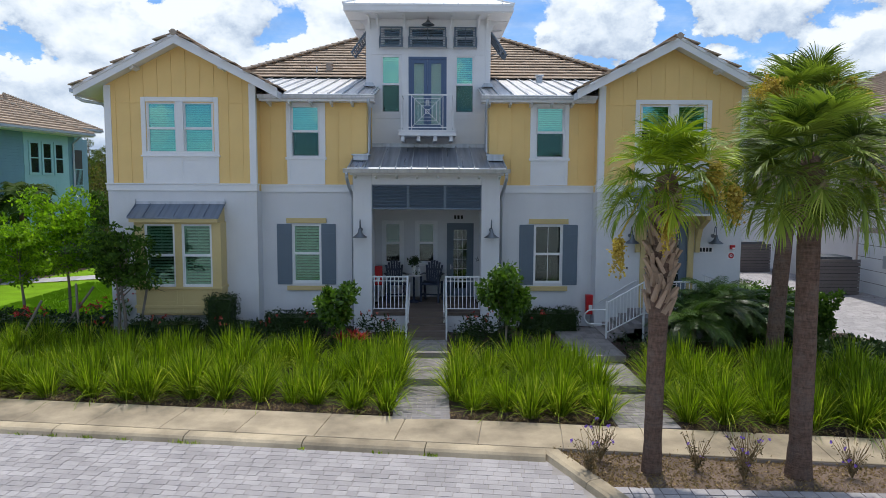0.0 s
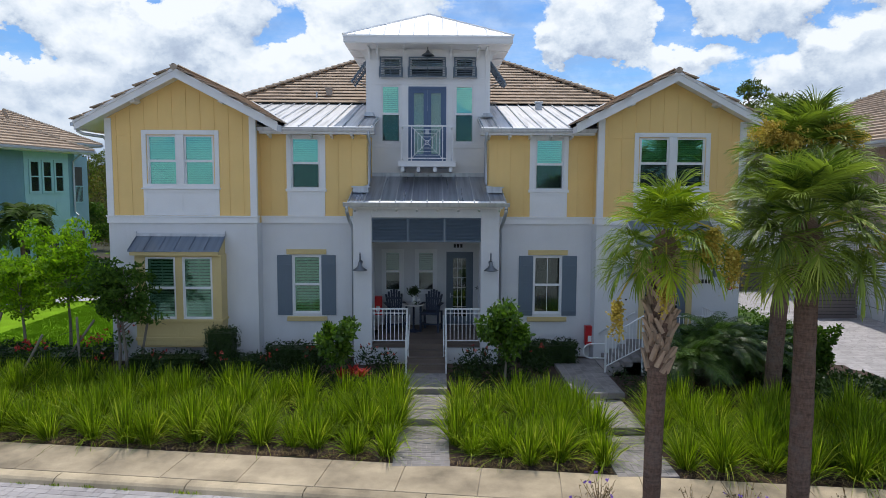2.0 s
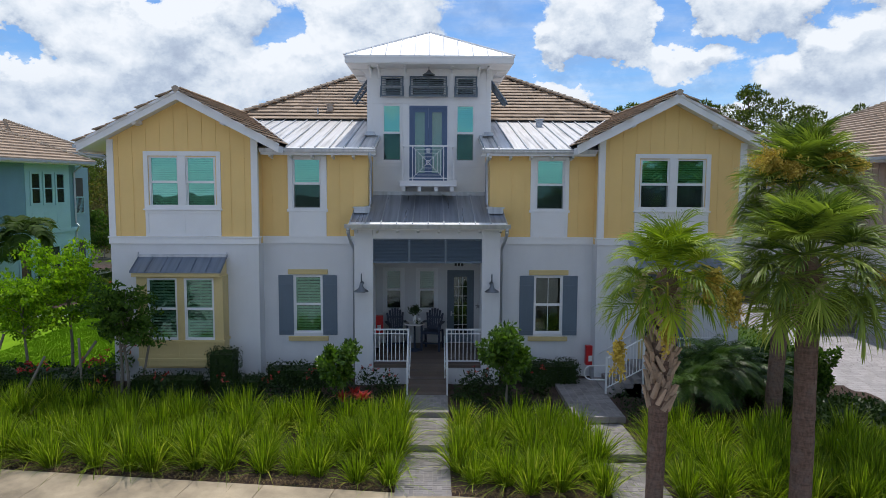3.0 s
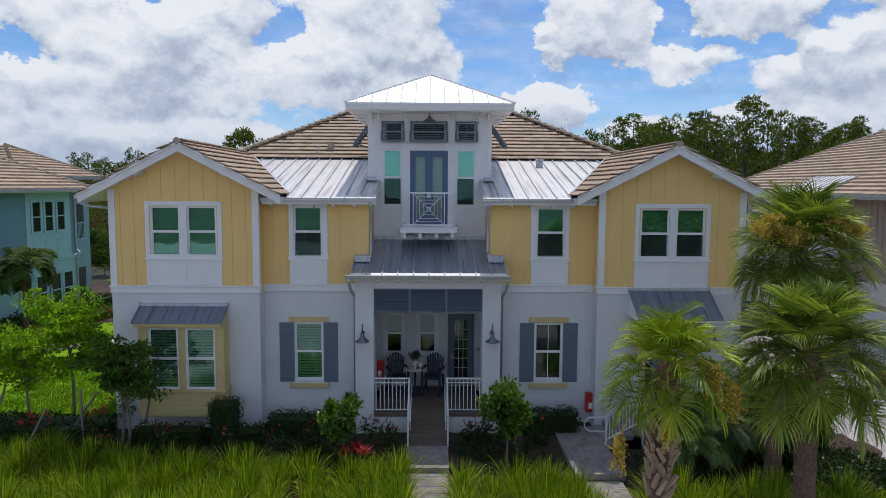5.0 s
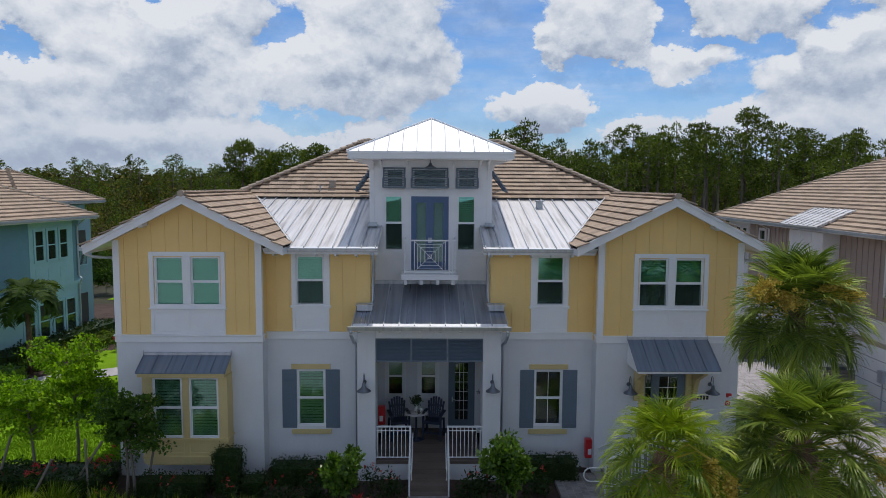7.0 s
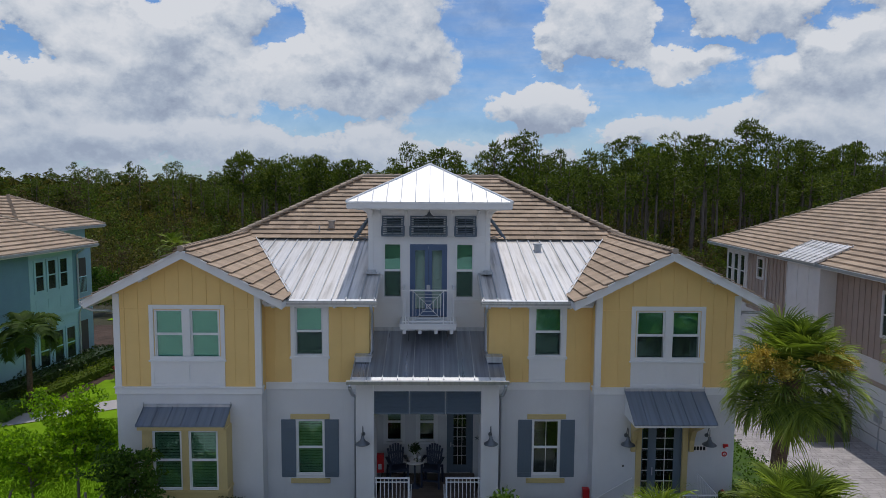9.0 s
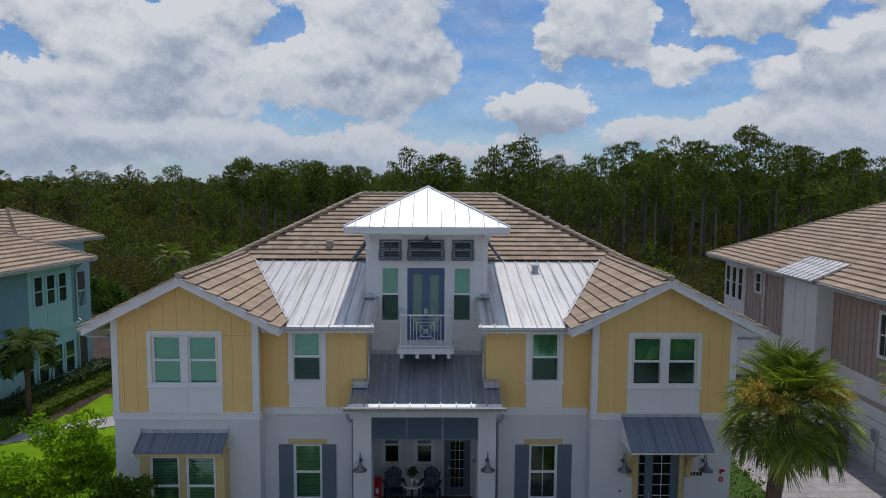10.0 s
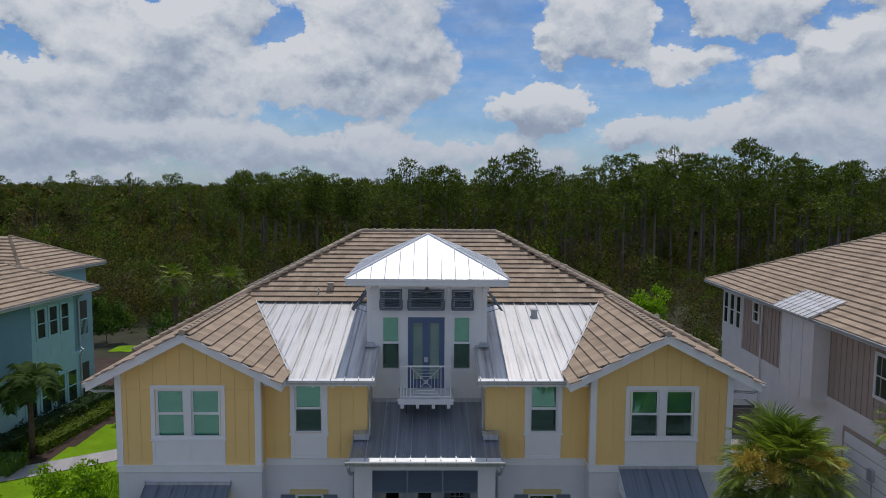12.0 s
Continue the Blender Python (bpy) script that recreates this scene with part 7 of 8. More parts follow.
# ---- neighbouring houses ----
def hip_roof(owner, name, x0, x1, y0, y1, z, ridge, label, mat="tiles", courses=True, faces="both"):
    """A hip roof with stepped tile courses; ridge runs along y."""
    half = min(x1 - x0, y1 - y0) / 2
    top = z + half * 0.50
    m = Mesh()
    n = int(half / 0.33)
    for k in range(n):
        a, b = k / n, (k + 1) / n
        za, zb = z + (top - z) * a, z + (top - z) * b
        ra = [(x0 + half * a, y0 + half * a), (x1 - half * a, y0 + half * a), (x1 - half * a, y1 - half * a), (x0 + half * a, y1 - half * a)]
        rb = [(x0 + half * b, y0 + half * b), (x1 - half * b, y0 + half * b), (x1 - half * b, y1 - half * b), (x0 + half * b, y1 - half * b)]
        for i in range(4):
            j = (i + 1) % 4
            run = math.hypot(ra[j][0] - ra[i][0], ra[j][1] - ra[i][1])
            cells = max(1, int(run / 0.4))
            for c in range(cells):
                s, t = c / cells, (c + 1) / cells
                L = lambda p, q, w: (p[0] + (q[0] - p[0]) * w, p[1] + (q[1] - p[1]) * w)  # noqa: E731
                p0, p1, p2, p3 = L(ra[i], ra[j], s), L(ra[i], ra[j], t), L(rb[i], rb[j], t), L(rb[i], rb[j], s)
                m.face((*p0, za + 0.085), (*p1, za + 0.085), (*p2, zb + 0.005), (*p3, zb + 0.005))
                m.face((*p0, za - 0.01), (*p1, za - 0.01), (*p1, za + 0.085), (*p0, za + 0.085))
    roof = part(name, m, mat, owner, label)
    und = Mesh().box(x0 + 0.02, x1 - 0.02, y0 + 0.02, y1 - 0.02, z - 0.16, z - 0.02)
    part("soffit", und, "white", roof)
    for xa in (x0 - 0.08, x1):
        part("gutter", Mesh().box(xa, xa + 0.08, y0, y1, z - 0.1, z + 0.02), "gutter", roof)
    for (xa, ya) in ((x0, y0), (x1, y0), (x1, y1), (x0, y1)):
        xe, ye = (x0 + half if xa == x0 else x1 - half), (y0 + half if ya == y0 else y1 - half)
        for k in range(40):
            t, u = k / 40, (k + 0.95) / 40
            cap = Mesh().tube([(xa + (xe - xa) * t, ya + (ye - ya) * t, z + (top - z) * t + 0.07), (xa + (xe - xa) * u, ya + (ye - ya) * u, z + (top - z) * u + 0.03)], 0.09, 6, 0.08)
            part("hip_tile", cap, "ridge_one", roof)
    return roof


def side_window(owner, x, y0, y1, z0, z1, s, mat="aqua_pale"):
    """A double-hung window on a wall that faces s along x."""
    f = Mesh()
    e = 0.10
    f.box(x, x + s * 0.05, y0 - e, y0 + 0.03, z0 - e, z1 + e).box(x, x + s * 0.05, y1 - 0.03, y1 + e, z0 - e, z1 + e)
    f.box(x, x + s * 0.05, y0 + 0.03, y1 - 0.03, z1 - 0.03, z1 + e).box(x, x + s * 0.05, y0 + 0.03, y1 - 0.03, z0 - e, z0 + 0.03)
    f.box(x, x + s * 0.04, y0 + 0.03, y1 - 0.03, (z0 + z1) / 2 - 0.03, (z0 + z1) / 2 + 0.03)
    w = part("window", f, mat, owner)
    for a, b in ((z0, (z0 + z1) / 2 - 0.03), ((z0 + z1) / 2 + 0.03, z1)):
        p = part("pane", Mesh().box(x + s * 0.012, x + s * 0.018, y0 + 0.03, y1 - 0.03, a, b), "glass_clear", w)
        p.visible_shadow = False
    # thin dark sheet just behind the panes stands for the room's shade
    part("room", Mesh().box(x + s * 0.004, x + s * 0.008, y0, y1, z0, z1), "room", w, "dark backing behind the glass in place of an unlit room")
    return w


def left_neighbour():
    h = thing("blue_green_house", "blue-green two-storey neighbouring house with a tile roof", "house", (-20.3, 14.6, 0.4), math.degrees(math.atan(STREET)))
    low = Mesh().box(-14, 0, -12, 3.6, 0, 3.35)
    part("wall", low, "aqua_pale", h, "pale aqua ground floor wall")
    up = part("upper_wall", Mesh().box(-14, 0, -12, 3.6, 3.5, 7.0), "aqua_dark", h, "blue-grey lap siding")
    part("band", Mesh().box(-14.05, 0.06, -12.05, 3.66, 3.35, 3.55), "aqua_pale", h)
    for k in range(22):
        z = 3.6 + k * 0.155
        part("siding_board", Mesh().prism([(0.0, z), (0.028, z), (0.006, z + 0.15), (0.0, z + 0.15)], "y", -12, -0.35), "aqua_dark", up)
    part("window_bay", Mesh().box(0.0, 0.045, -0.35, 3.0, 3.55, 7.0), "aqua_pale", h, "pale aqua panelled window bay")
    for y in (0.05, 0.98, 1.91):
        side_window(h, 0.045, y, y + 0.62, 4.95, 6.5, 1)
        part("bay_panel", Mesh().box(0.045, 0.06, y - 0.02, y + 0.62, 3.9, 4.5), "aqua_pale", h)
    for y in (-0.9, 0.2, 1.3, 2.3):
        side_window(h, 0.0, y, y + 0.75, 0.9, 2.65, 1)
    part("corner_block", Mesh().box(-9, -0.2, 3.6, 5.0, 0, 6.9), "aqua", h, "aqua rear wall")
    for za, zb in ((0.6, 2.7), (4.3, 6.3)):
        # flat dark panel on the wall stands for the shade inside the opening
        part("screen_opening", Mesh().box(-0.2, -0.19, 3.8, 4.5, za, zb), "room", h, "dark screened opening")
    rl = part("balcony_rail", Mesh().box(-0.19, -0.15, 3.78, 4.52, 5.2, 5.25).box(-0.19, -0.15, 3.78, 4.52, 4.3, 4.34), "aqua_pale", h)
    for k in range(7):
        part("baluster", Mesh().box(-0.18, -0.16, 3.82 + k * 0.11, 3.84 + k * 0.11, 4.3, 5.2), "aqua_pale", rl)
    part("downpipe", Mesh().tube([(0.75, 3.3, 7.1), (0.35, 3.35, 6.8), (0.07, 3.4, 6.6), (0.07, 3.4, 3.8), (0.25, 3.4, 3.65), (0.07, 3.4, 3.3), (0.07, 3.4, 0.2)], 0.05, 8), "gutter", h)
    hip_roof(h, "roof", -15, 0.95, -13, 4.0, 7.15, None, "pale grey-brown tile roof")
    part("rear_wall", Mesh().box(-14, -3.4, 3.6, 9.2, 0, 7.6), "aqua_pale", h, "pale aqua rear block")
    hip_roof(h, "rear_roof", -15, -2.55, 2.5, 10.1, 7.85, None, "pale grey-brown tile roof")


left_neighbour()


def right_neighbour():
    h = thing("taupe_house", "taupe and off-white neighbouring house with a tile roof", "house", (18.3, 12.0, 0.4), -1.6)
    part("wall", Mesh().box(0, 14, -22, 9.8, 0, 3.4), "shell", h, "off-white stucco ground floor wall")
    up = part("upper_wall", Mesh().box(0, 14, -22, 9.8, 3.4, 7.0), "tan", h, "taupe board and batten upper wall")
    part("band", Mesh().box(-0.05, 0.0, -22, 9.85, 3.4, 3.62), "shell", h)
    for k in range(44):
        y = -8.5 + k * 0.41
        if not (-1.0 < y < 0.9) and y < 9.7:
            part("batten", Mesh().box(-0.03, 0.0, y - 0.025, y + 0.025, 3.62, 6.95), "tan", up)
    part("corner_bay", Mesh().box(-0.05, 0.0, 6.9, 9.8, 3.62, 7.0), "shell", h, "off-white window bay")
    for y in (7.15, 8.05, 8.95):
        side_window(h, -0.05, y, y + 0.6, 4.7, 6.6, -1, "shell")
    for y in (4.9, 0.95):
        side_window(h, 0.0, y, y + 0.7, 5.55, 6.6, -1, "shell")
    side_window(h, 0.0, -6.6, -5.7, 4.7, 6.4, -1, "shell")
    part("wall_bay", Mesh().box(-0.75, 0.0, -2.3, 0.75, 3.3, 6.95), "shell", h, "off-white projecting bay")
    for y in (-2.3, -1.3, -0.3, 0.7):
        part("bay_batten", Mesh().box(-0.775, -0.75, y, y + 0.05, 3.3, 6.9), "shell", h)
    m = Mesh().prism([(-1.15, 7.22), (0.55, 7.99), (0.55, 7.93), (-1.15, 7.14)], "y", -2.45, 1.0)
    mr = part("metal_roof", m, "zinc", h, "galvanised standing seam roof over the bay")
    for k in range(9):
        y = -2.44 + k * 0.43
        part("seam", Mesh().prism([(-1.15, 7.22), (0.55, 7.99), (0.55, 8.03), (-1.15, 7.26)], "y", y - 0.012, y + 0.012), "zinc", mr)
    hip_roof(h, "roof", -0.95, 15, -23, 10.6, 7.15, None, "brown tile hip roof")
    part("roof_vent", Mesh().lathe([(0.22, -0.2), (0.22, 0.12), (0.16, 0.24), (0.04, 0.28)], 3.6, -1.6, 9.55, 14), "ridge", h, smooth=True)
    part("downpipe", Mesh().tube([(-0.9, 4.4, 7.1), (-0.08, 4.4, 6.7), (-0.08, 4.4, 0.2)], 0.05, 8), "shell", h)
    for y in (-7.0, -11.2):
        part("garage_surround", Mesh().box(-0.04, 0.0, y - 0.18, y + 3.3, 0, 2.75), "tan", h)
        g = part("garage_door", Mesh().box(-0.07, -0.04, y, y + 3.1, 0.02, 2.55), "white", h, "off-white sectional garage door")
        for k in range(1, 5):
            part("panel_joint", Mesh().box(-0.076, -0.07, y, y + 3.1, k * 0.51 - 0.01, k * 0.51 + 0.01), "slat", g)


right_neighbour()


def slat_box(x, y, w, d, hgt):
    b = thing("slatted_enclosure", "grey slatted timber enclosure beside the driveway", "enclosure", (x, y, 0.43), 0, "slatted enclosures")
    part("core", Mesh().box(0.05, w - 0.05, 0.05, d - 0.05, 0, hgt - 0.1), "black", b)
    k = 0
    while k * 0.145 < hgt - 0.1:
        z = 0.03 + k * 0.145
        part("slat", Mesh().box(0, w, 0, 0.03, z, z + 0.125), "slat", b)
        part("slat", Mesh().box(0, 0.03, 0.031, d, z, z + 0.125), "slat", b)
        k += 1
    part("unit", Mesh().box(0.3, w - 0.2, 0.25, d - 0.2, hgt - 0.25, hgt + 0.12), "lamp", b, "dark metal unit inside")


slat_box(15.75, 6.9, 1.75, 1.5, 1.42)
slat_box(15.7, 14.3, 1.8, 1.5, 1.42)
meter = thing("utility_box", "grey utility box on a post by the wall", "box", (18.05, 6.0, 0.42))
part("box", Mesh().box(-0.15, 0.1, -0.15, 0.15, 1.2, 1.7), "gutter", meter)
part("post", Mesh().tube([(-0.02, 0, 0), (-0.02, 0, 1.2)], 0.03, 6), "gutter", meter)


# ---- woodland behind the houses ----
def pine_shape(seed, height, crown=0.42, boughs=11, needles=105, spread=2.2):
    """A pine: rounded, flattened sprays of needles on boughs round a bare tapered trunk."""
    rnd = random.Random(seed)
    tri, bark = [], []
    bend = (rnd.uniform(-0.7, 0.7), rnd.uniform(-0.7, 0.7))
    for i in range(boughs):
        t = (i + rnd.random()) / boughs                  # 0 at the foot of the crown, 1 at its top
        z = height * (1 - crown * (1 - t)) - 0.5
        reach = spread * (0.30 + 0.75 * math.sin(math.pi * (0.10 + 0.78 * (1 - t)))) * rnd.uniform(0.35, 1.0) * (0.25 if i == boughs - 1 else 1)
        a = i * 2.4 + rnd.uniform(-0.7, 0.7)
        lean = (z / height) ** 2
        c = Vector((bend[0] * lean + math.cos(a) * reach, bend[1] * lean + math.sin(a) * reach, z + 0.15 * reach))
        r = rnd.uniform(0.62, 1.15) * (0.75 + 0.16 * spread)
        for _ in range(int(needles * r)):
            d = Vector((rnd.gauss(0, 1), rnd.gauss(0, 1), rnd.gauss(0.15, 1))).normalized()
            p = c + Vector((d.x * r, d.y * r, d.z * r * 0.62)) * rnd.uniform(0.45, 1.0)
            w = (d + Vector((rnd.gauss(0, 0.5), rnd.gauss(0, 0.5), rnd.gauss(0.35, 0.4)))).normalized() * rnd.uniform(0.24, 0.46)
            s = w.cross((rnd.gauss(0, 1), rnd.gauss(0, 1), rnd.gauss(0, 1))).normalized() * rnd.uniform(0.07, 0.13)
            tri += [p - s, p + s, p + w]
        base = Vector((bend[0] * lean, bend[1] * lean, z - 0.55))
        for s in (Vector((0, 0, 0.05)), Vector((0.05 * math.sin(a), -0.05 * math.cos(a), 0))):
            bark += [base - s, base + s, c]
    rings = [(0.0, 0.20), (0.5, 0.15), (0.97, 0.05)]
    for (h0, r0), (h1, r1) in zip(rings, rings[1:]):
        for k in range(5):
            a0, a1 = 2 * math.pi * k / 5, 2 * math.pi * (k + 1) / 5
            P = lambda r, a, h: Vector((bend[0] * h * h + r * math.cos(a), bend[1] * h * h + r * math.sin(a), h * height))  # noqa: E731
            q = (P(r0, a0, h0), P(r0, a1, h0), P(r1, a1, h1), P(r1, a0, h1))
            bark += [q[0], q[1], q[2], q[0], q[2], q[3]]
    return np.array([tuple(p) for p in tri]), np.array([tuple(p) for p in bark])


def bush_shape(seed, r, h, leaves=120, size=0.5, lumps=9):
    """A bush or broad crown made of rounded tufts of leaves."""
    rnd = random.Random(seed)
    tri = []
    for i in range(lumps):
        a, t = rnd.uniform(0, 6.28), (i + 0.5) / lumps
        out = r * 0.75 * math.sin(math.pi * (0.25 + 0.7 * t)) * rnd.uniform(0.5, 1.0)
        c = Vector((math.cos(a) * out, math.sin(a) * out, h * (0.12 + 0.8 * t)))
        q = r * rnd.uniform(0.28, 0.5)
        for _ in range(leaves // lumps):
            d = Vector((rnd.gauss(0, 1), rnd.gauss(0, 1), rnd.gauss(0, 1))).normalized()
            p = c + Vector((d.x * q, d.y * q, d.z * q * 0.8)) * rnd.random() ** 0.35
            w = Vector((rnd.gauss(0, 1), rnd.gauss(0, 1), rnd.gauss(0, 0.8))).normalized() * size * rnd.uniform(0.6, 1.2)
            s = w.cross((rnd.gauss(0, 1), rnd.gauss(0, 1), rnd.gauss(0, 1))).normalized() * size * 0.45
            tri += [p - s, p + s, p + w]
    return np.array([tuple(p) for p in tri])


def triangles(name, leaf, bark, mats):
    """A mesh of loose triangles: leaves first, then bark."""
    allv = np.concatenate([leaf, bark]) if len(bark) else leaf
    n = len(allv) // 3
    me = bpy.data.meshes.new(name)
    me.vertices.add(len(allv)), me.loops.add(len(allv)), me.polygons.add(n)
    me.vertices.foreach_set("co", allv.astype(np.float32).ravel())
    me.loops.foreach_set("vertex_index", np.arange(len(allv), dtype=np.int32))
    me.polygons.foreach_set("loop_start", np.arange(0, len(allv), 3, dtype=np.int32))
    me.polygons.foreach_set("material_index", np.r_[np.zeros(len(leaf) // 3, np.int32), np.ones(len(bark) // 3, np.int32)])
    for k in mats:
        me.materials.append(M[k])
    me.update(calc_edges=True)
    return me


def set_out(shapes, spots):
    leaves, barks = [], []
    for x, y, z, turn, sxy, sz, kind in spots:
        c, s = math.cos(turn), math.sin(turn)
        rot = np.array([[c * sxy, s * sxy, 0], [-s * sxy, c * sxy, 0], [0, 0, sz]])
        a = shapes[kind]
        leaf, bark = a if isinstance(a, tuple) else (a, None)
        leaves.append(leaf @ rot + (x, y, z))
        if bark is not None:
            barks.append(bark @ rot + (x, y, z))
    return np.concatenate(leaves), (np.concatenate(barks) if barks else np.zeros((0, 3)))


def woods_edge(x, y):
    """How far off the tall pines begin: nearest behind the driveway, farthest beyond the lawn."""
    q = x / (y + 20)
    return 118 - 40 * max(0, min(1, (q + 0.42) / 0.22)) - 16 * max(0, min(1, (q - 0.05) / 0.25))


def woods_height(x, y):
    q = x / (y + 20)
    return 13.2 + 1.4 * max(0, min(1, (q + 0.35) / 0.2)) + 2.2 * max(0, min(1, (q - 0.08) / 0.3))


rw = random.Random(77)
pines = [pine_shape(500 + i, 14.0, (0.36, 0.46, 0.32, 0.5, 0.42, 0.52, 0.40, 0.34)[i], (9, 11, 8, 12, 10, 13, 9, 10)[i], 84, (1.7, 2.2, 1.9, 2.1, 2.5, 1.8, 1.5, 2.3)[i]) for i in range(8)]
spots = []
y = 60.0
while y < 240:
    half = (y + 22) * 0.72
    n = int(half * 2 / (4.6 if y < 140 else 6.5))
    for i in range(n):
        x = -half + (i + rw.random()) * 2 * half / n
        if y < woods_edge(x, y) + 6 * noise.noise((x * 0.09, 3, 1)):
            continue
        tall = woods_height(x, y) * rw.uniform(0.66, 1.10) * (1.16 if rw.random() < 0.10 else 1.0) * (1 + 0.16 * noise.noise((x * 0.05, y * 0.05, 4)))
        spots.append((x, y + rw.uniform(-2.5, 2.5), 0.2, rw.uniform(0, 6.28), rw.uniform(0.8, 1.2), tall / 14.0, rw.randrange(8)))
    y += 4.6 if y < 100 else (7.0 if y < 140 else 12.0)
leaf, bark = set_out(pines, spots)
tagged(new("pine_woods", triangles("pine_woods", leaf, bark, ("pine", "pine_bark"))), "dark green pine woods behind the houses", "woods", kind="stuff")
bushes = [bush_shape(700 + i, 1.5, (2.0, 2.6, 3.4, 4.4, 3.0)[i], (190, 220, 260, 300, 220)[i], 0.19) for i in range(5)]
for name, mat, count, label in (("undergrowth", "woods", 950, "olive green undergrowth at the edge of the woods"), ("dry_undergrowth", "dry_woods", 520, "grey-brown dry undergrowth at the edge of the woods"), ("bright_undergrowth", "bright_woods", 520, "fresh green bushes at the edge of the woods"), ("low_pines", "pine", 640, "dark green young trees in front of the pines")):
    spots = []
    for _ in range(count):
        y = 30 + 92 * rw.random() ** 1.15
        x = rw.uniform(-1, 1) * (y + 22) * 0.72
        if y < 44 and -12 < x < 14:
            y += 16
        if y < 38 and x < -14:
            y += 12
        s = rw.uniform(0.5, 1.25) * (0.75 + min(1, (y - 30) / 60) * 0.85)
        spots.append((x, y, 0.05, rw.uniform(0, 6.28), s * rw.uniform(0.8, 1.2), s * rw.uniform(0.7, 1.45), rw.randrange(5)))
    leaf, bark = set_out(bushes, spots)
    tagged(new(name, triangles(name, leaf, bark, (mat, "pine_bark"))), label, "undergrowth", kind="stuff")
far = [bush_shape(800 + i, 5.0, 11.0, 150, 1.0, 7) for i in range(4)]
spots = []
for _ in range(2300):
    y = 130 + 1500 * rw.random() ** 2.2
    x = rw.uniform(-1, 1) * (y + 22) * 0.72
    s = rw.uniform(0.65, 1.1)
    spots.append((x, y, 0.0, rw.uniform(0, 6.28), s * (1 + y / 700), s * rw.uniform(0.6, 1.28), rw.randrange(4)))
leaf, bark = set_out(far, spots)
tagged(new("far_woods", triangles("far_woods", leaf, bark, ("woods", "pine_bark"))), "far dark green tree cover reaching the horizon", "woods", kind="stuff")
# pines that stand clear of the rest
for i, (tx, ty, th, sp) in enumerate(((-25.6, 72, 15.2, 2.6), (-16.0, 76, 14.8, 2.2), (-11.6, 72, 14.4, 2.4), (2.4, 78, 16.2, 2.6), (14.2, 92, 18.8, 3.4), (28.5, 78, 18.0, 2.8), (37.5, 72, 18.2, 2.8), (42.4, 73, 19.8, 3.0), (50.5, 72, 17.2, 3.2), (62.0, 82, 17.0, 3.0), (-21.5, 74, 13.8, 2.2), (34.0, 80, 17.0, 2.6))):
    leaf, bark = pine_shape(900 + i, th, 0.36, 16, 170, sp)
    pn = thing("tall_pine", "tall slender pine above the woods", "tree", (tx, ty, 0.1), 0, "tall pines")
    part("crown", triangles("crown", leaf, np.zeros((0, 3)), ("pine",)), "pine", pn)
    part("trunk", triangles("trunk", bark, np.zeros((0, 3)), ("pine_bark",)), "pine_bark", pn)
for i, (tx, ty, th) in enumerate(((-20.4, 34.0, 5.4), (-16.0, 34.0, 5.2))):
    sabal(tx, ty, 0.3, th + 0.3, 0.2, 0.18, 1.0, "frond", "wild sabal palm at the edge of the woods", 95 + i, (0, 0), (), (0, 0), 36)


# ---- roof tiles ----
def tile_mesh(w, length, mat):
    m = Mesh().box(-w / 2 + 0.002, w / 2 - 0.002, 0.0, length, 0.0, 0.032)
    m.v = [(x, y, z + 0.056 - 0.060 * y / length) for x, y, z in m.v]
    return m.data("tile", M[mat])


def tile_frame(origin, along, up):
    a, u = Vector(along).normalized(), Vector(up).normalized()
    n = a.cross(u)
    m = Matrix((a, u, n)).transposed().to_4x4()
    m.translation = origin
    return m


TW, TL, COURSE = 0.33, 0.385, 0.34
one_tile = tile_mesh(TW, TL, "tile")
rt = random.Random(12)
joined = Mesh()


def joined_tile(frame_, data=None):
    k = len(joined.v)
    data = data or one_tile
    for v in data.vertices:
        joined.v.append(tuple(frame_ @ v.co))
    joined.f.extend(tuple(k + i for i in p.vertices) for p in data.polygons)


def cut_tile(frame_, s):
    """A tile sawn off along the valley where it meets the metal roof; None if nothing is left of it."""
    b = bmesh.new()
    b.from_mesh(one_tile)
    b.transform(frame_)
    k = SLOPE / METAL_SLOPE
    at = Vector((s * WING_X, 0.36 + (WING_RIDGE - 7.47) / METAL_SLOPE, 0))
    n = Vector((-s * k, 1, 0)).normalized()
    bmesh.ops.bisect_plane(b, geom=b.verts[:] + b.edges[:] + b.faces[:], plane_co=at, plane_no=n, clear_outer=True)
    if len(b.verts) < 4:
        b.free()
        return None
    bmesh.ops.holes_fill(b, edges=b.edges[:])
    b.transform(frame_.inverted())
    me = bpy.data.meshes.new("tile")
    b.to_mesh(me)
    b.free()
    me.materials.append(M["tile"])
    return me


cap_data = Mesh().tube([(0, 0, 0), (0, 0.2, 0), (0, 0.4, 0)], 0.095, 10, 0.085).data("ridge_tile", M["ridge_one"])


def cap_tile(a, b, owner):
    """One rounded ridge tile from a to b."""
    a, b = Vector(a), Vector(b)
    t = new("ridge_tile", cap_data)
    t.parent = owner
    ahead = (b - a).normalized()
    side = ahead.cross((0, 0, 1)).normalized()
    m = Matrix((side, ahead, side.cross(ahead))).transposed().to_4x4()
    m.translation = a
    t.matrix_basis = m @ Matrix.Diagonal((1, (b - a).length / 0.4, 1, 1))


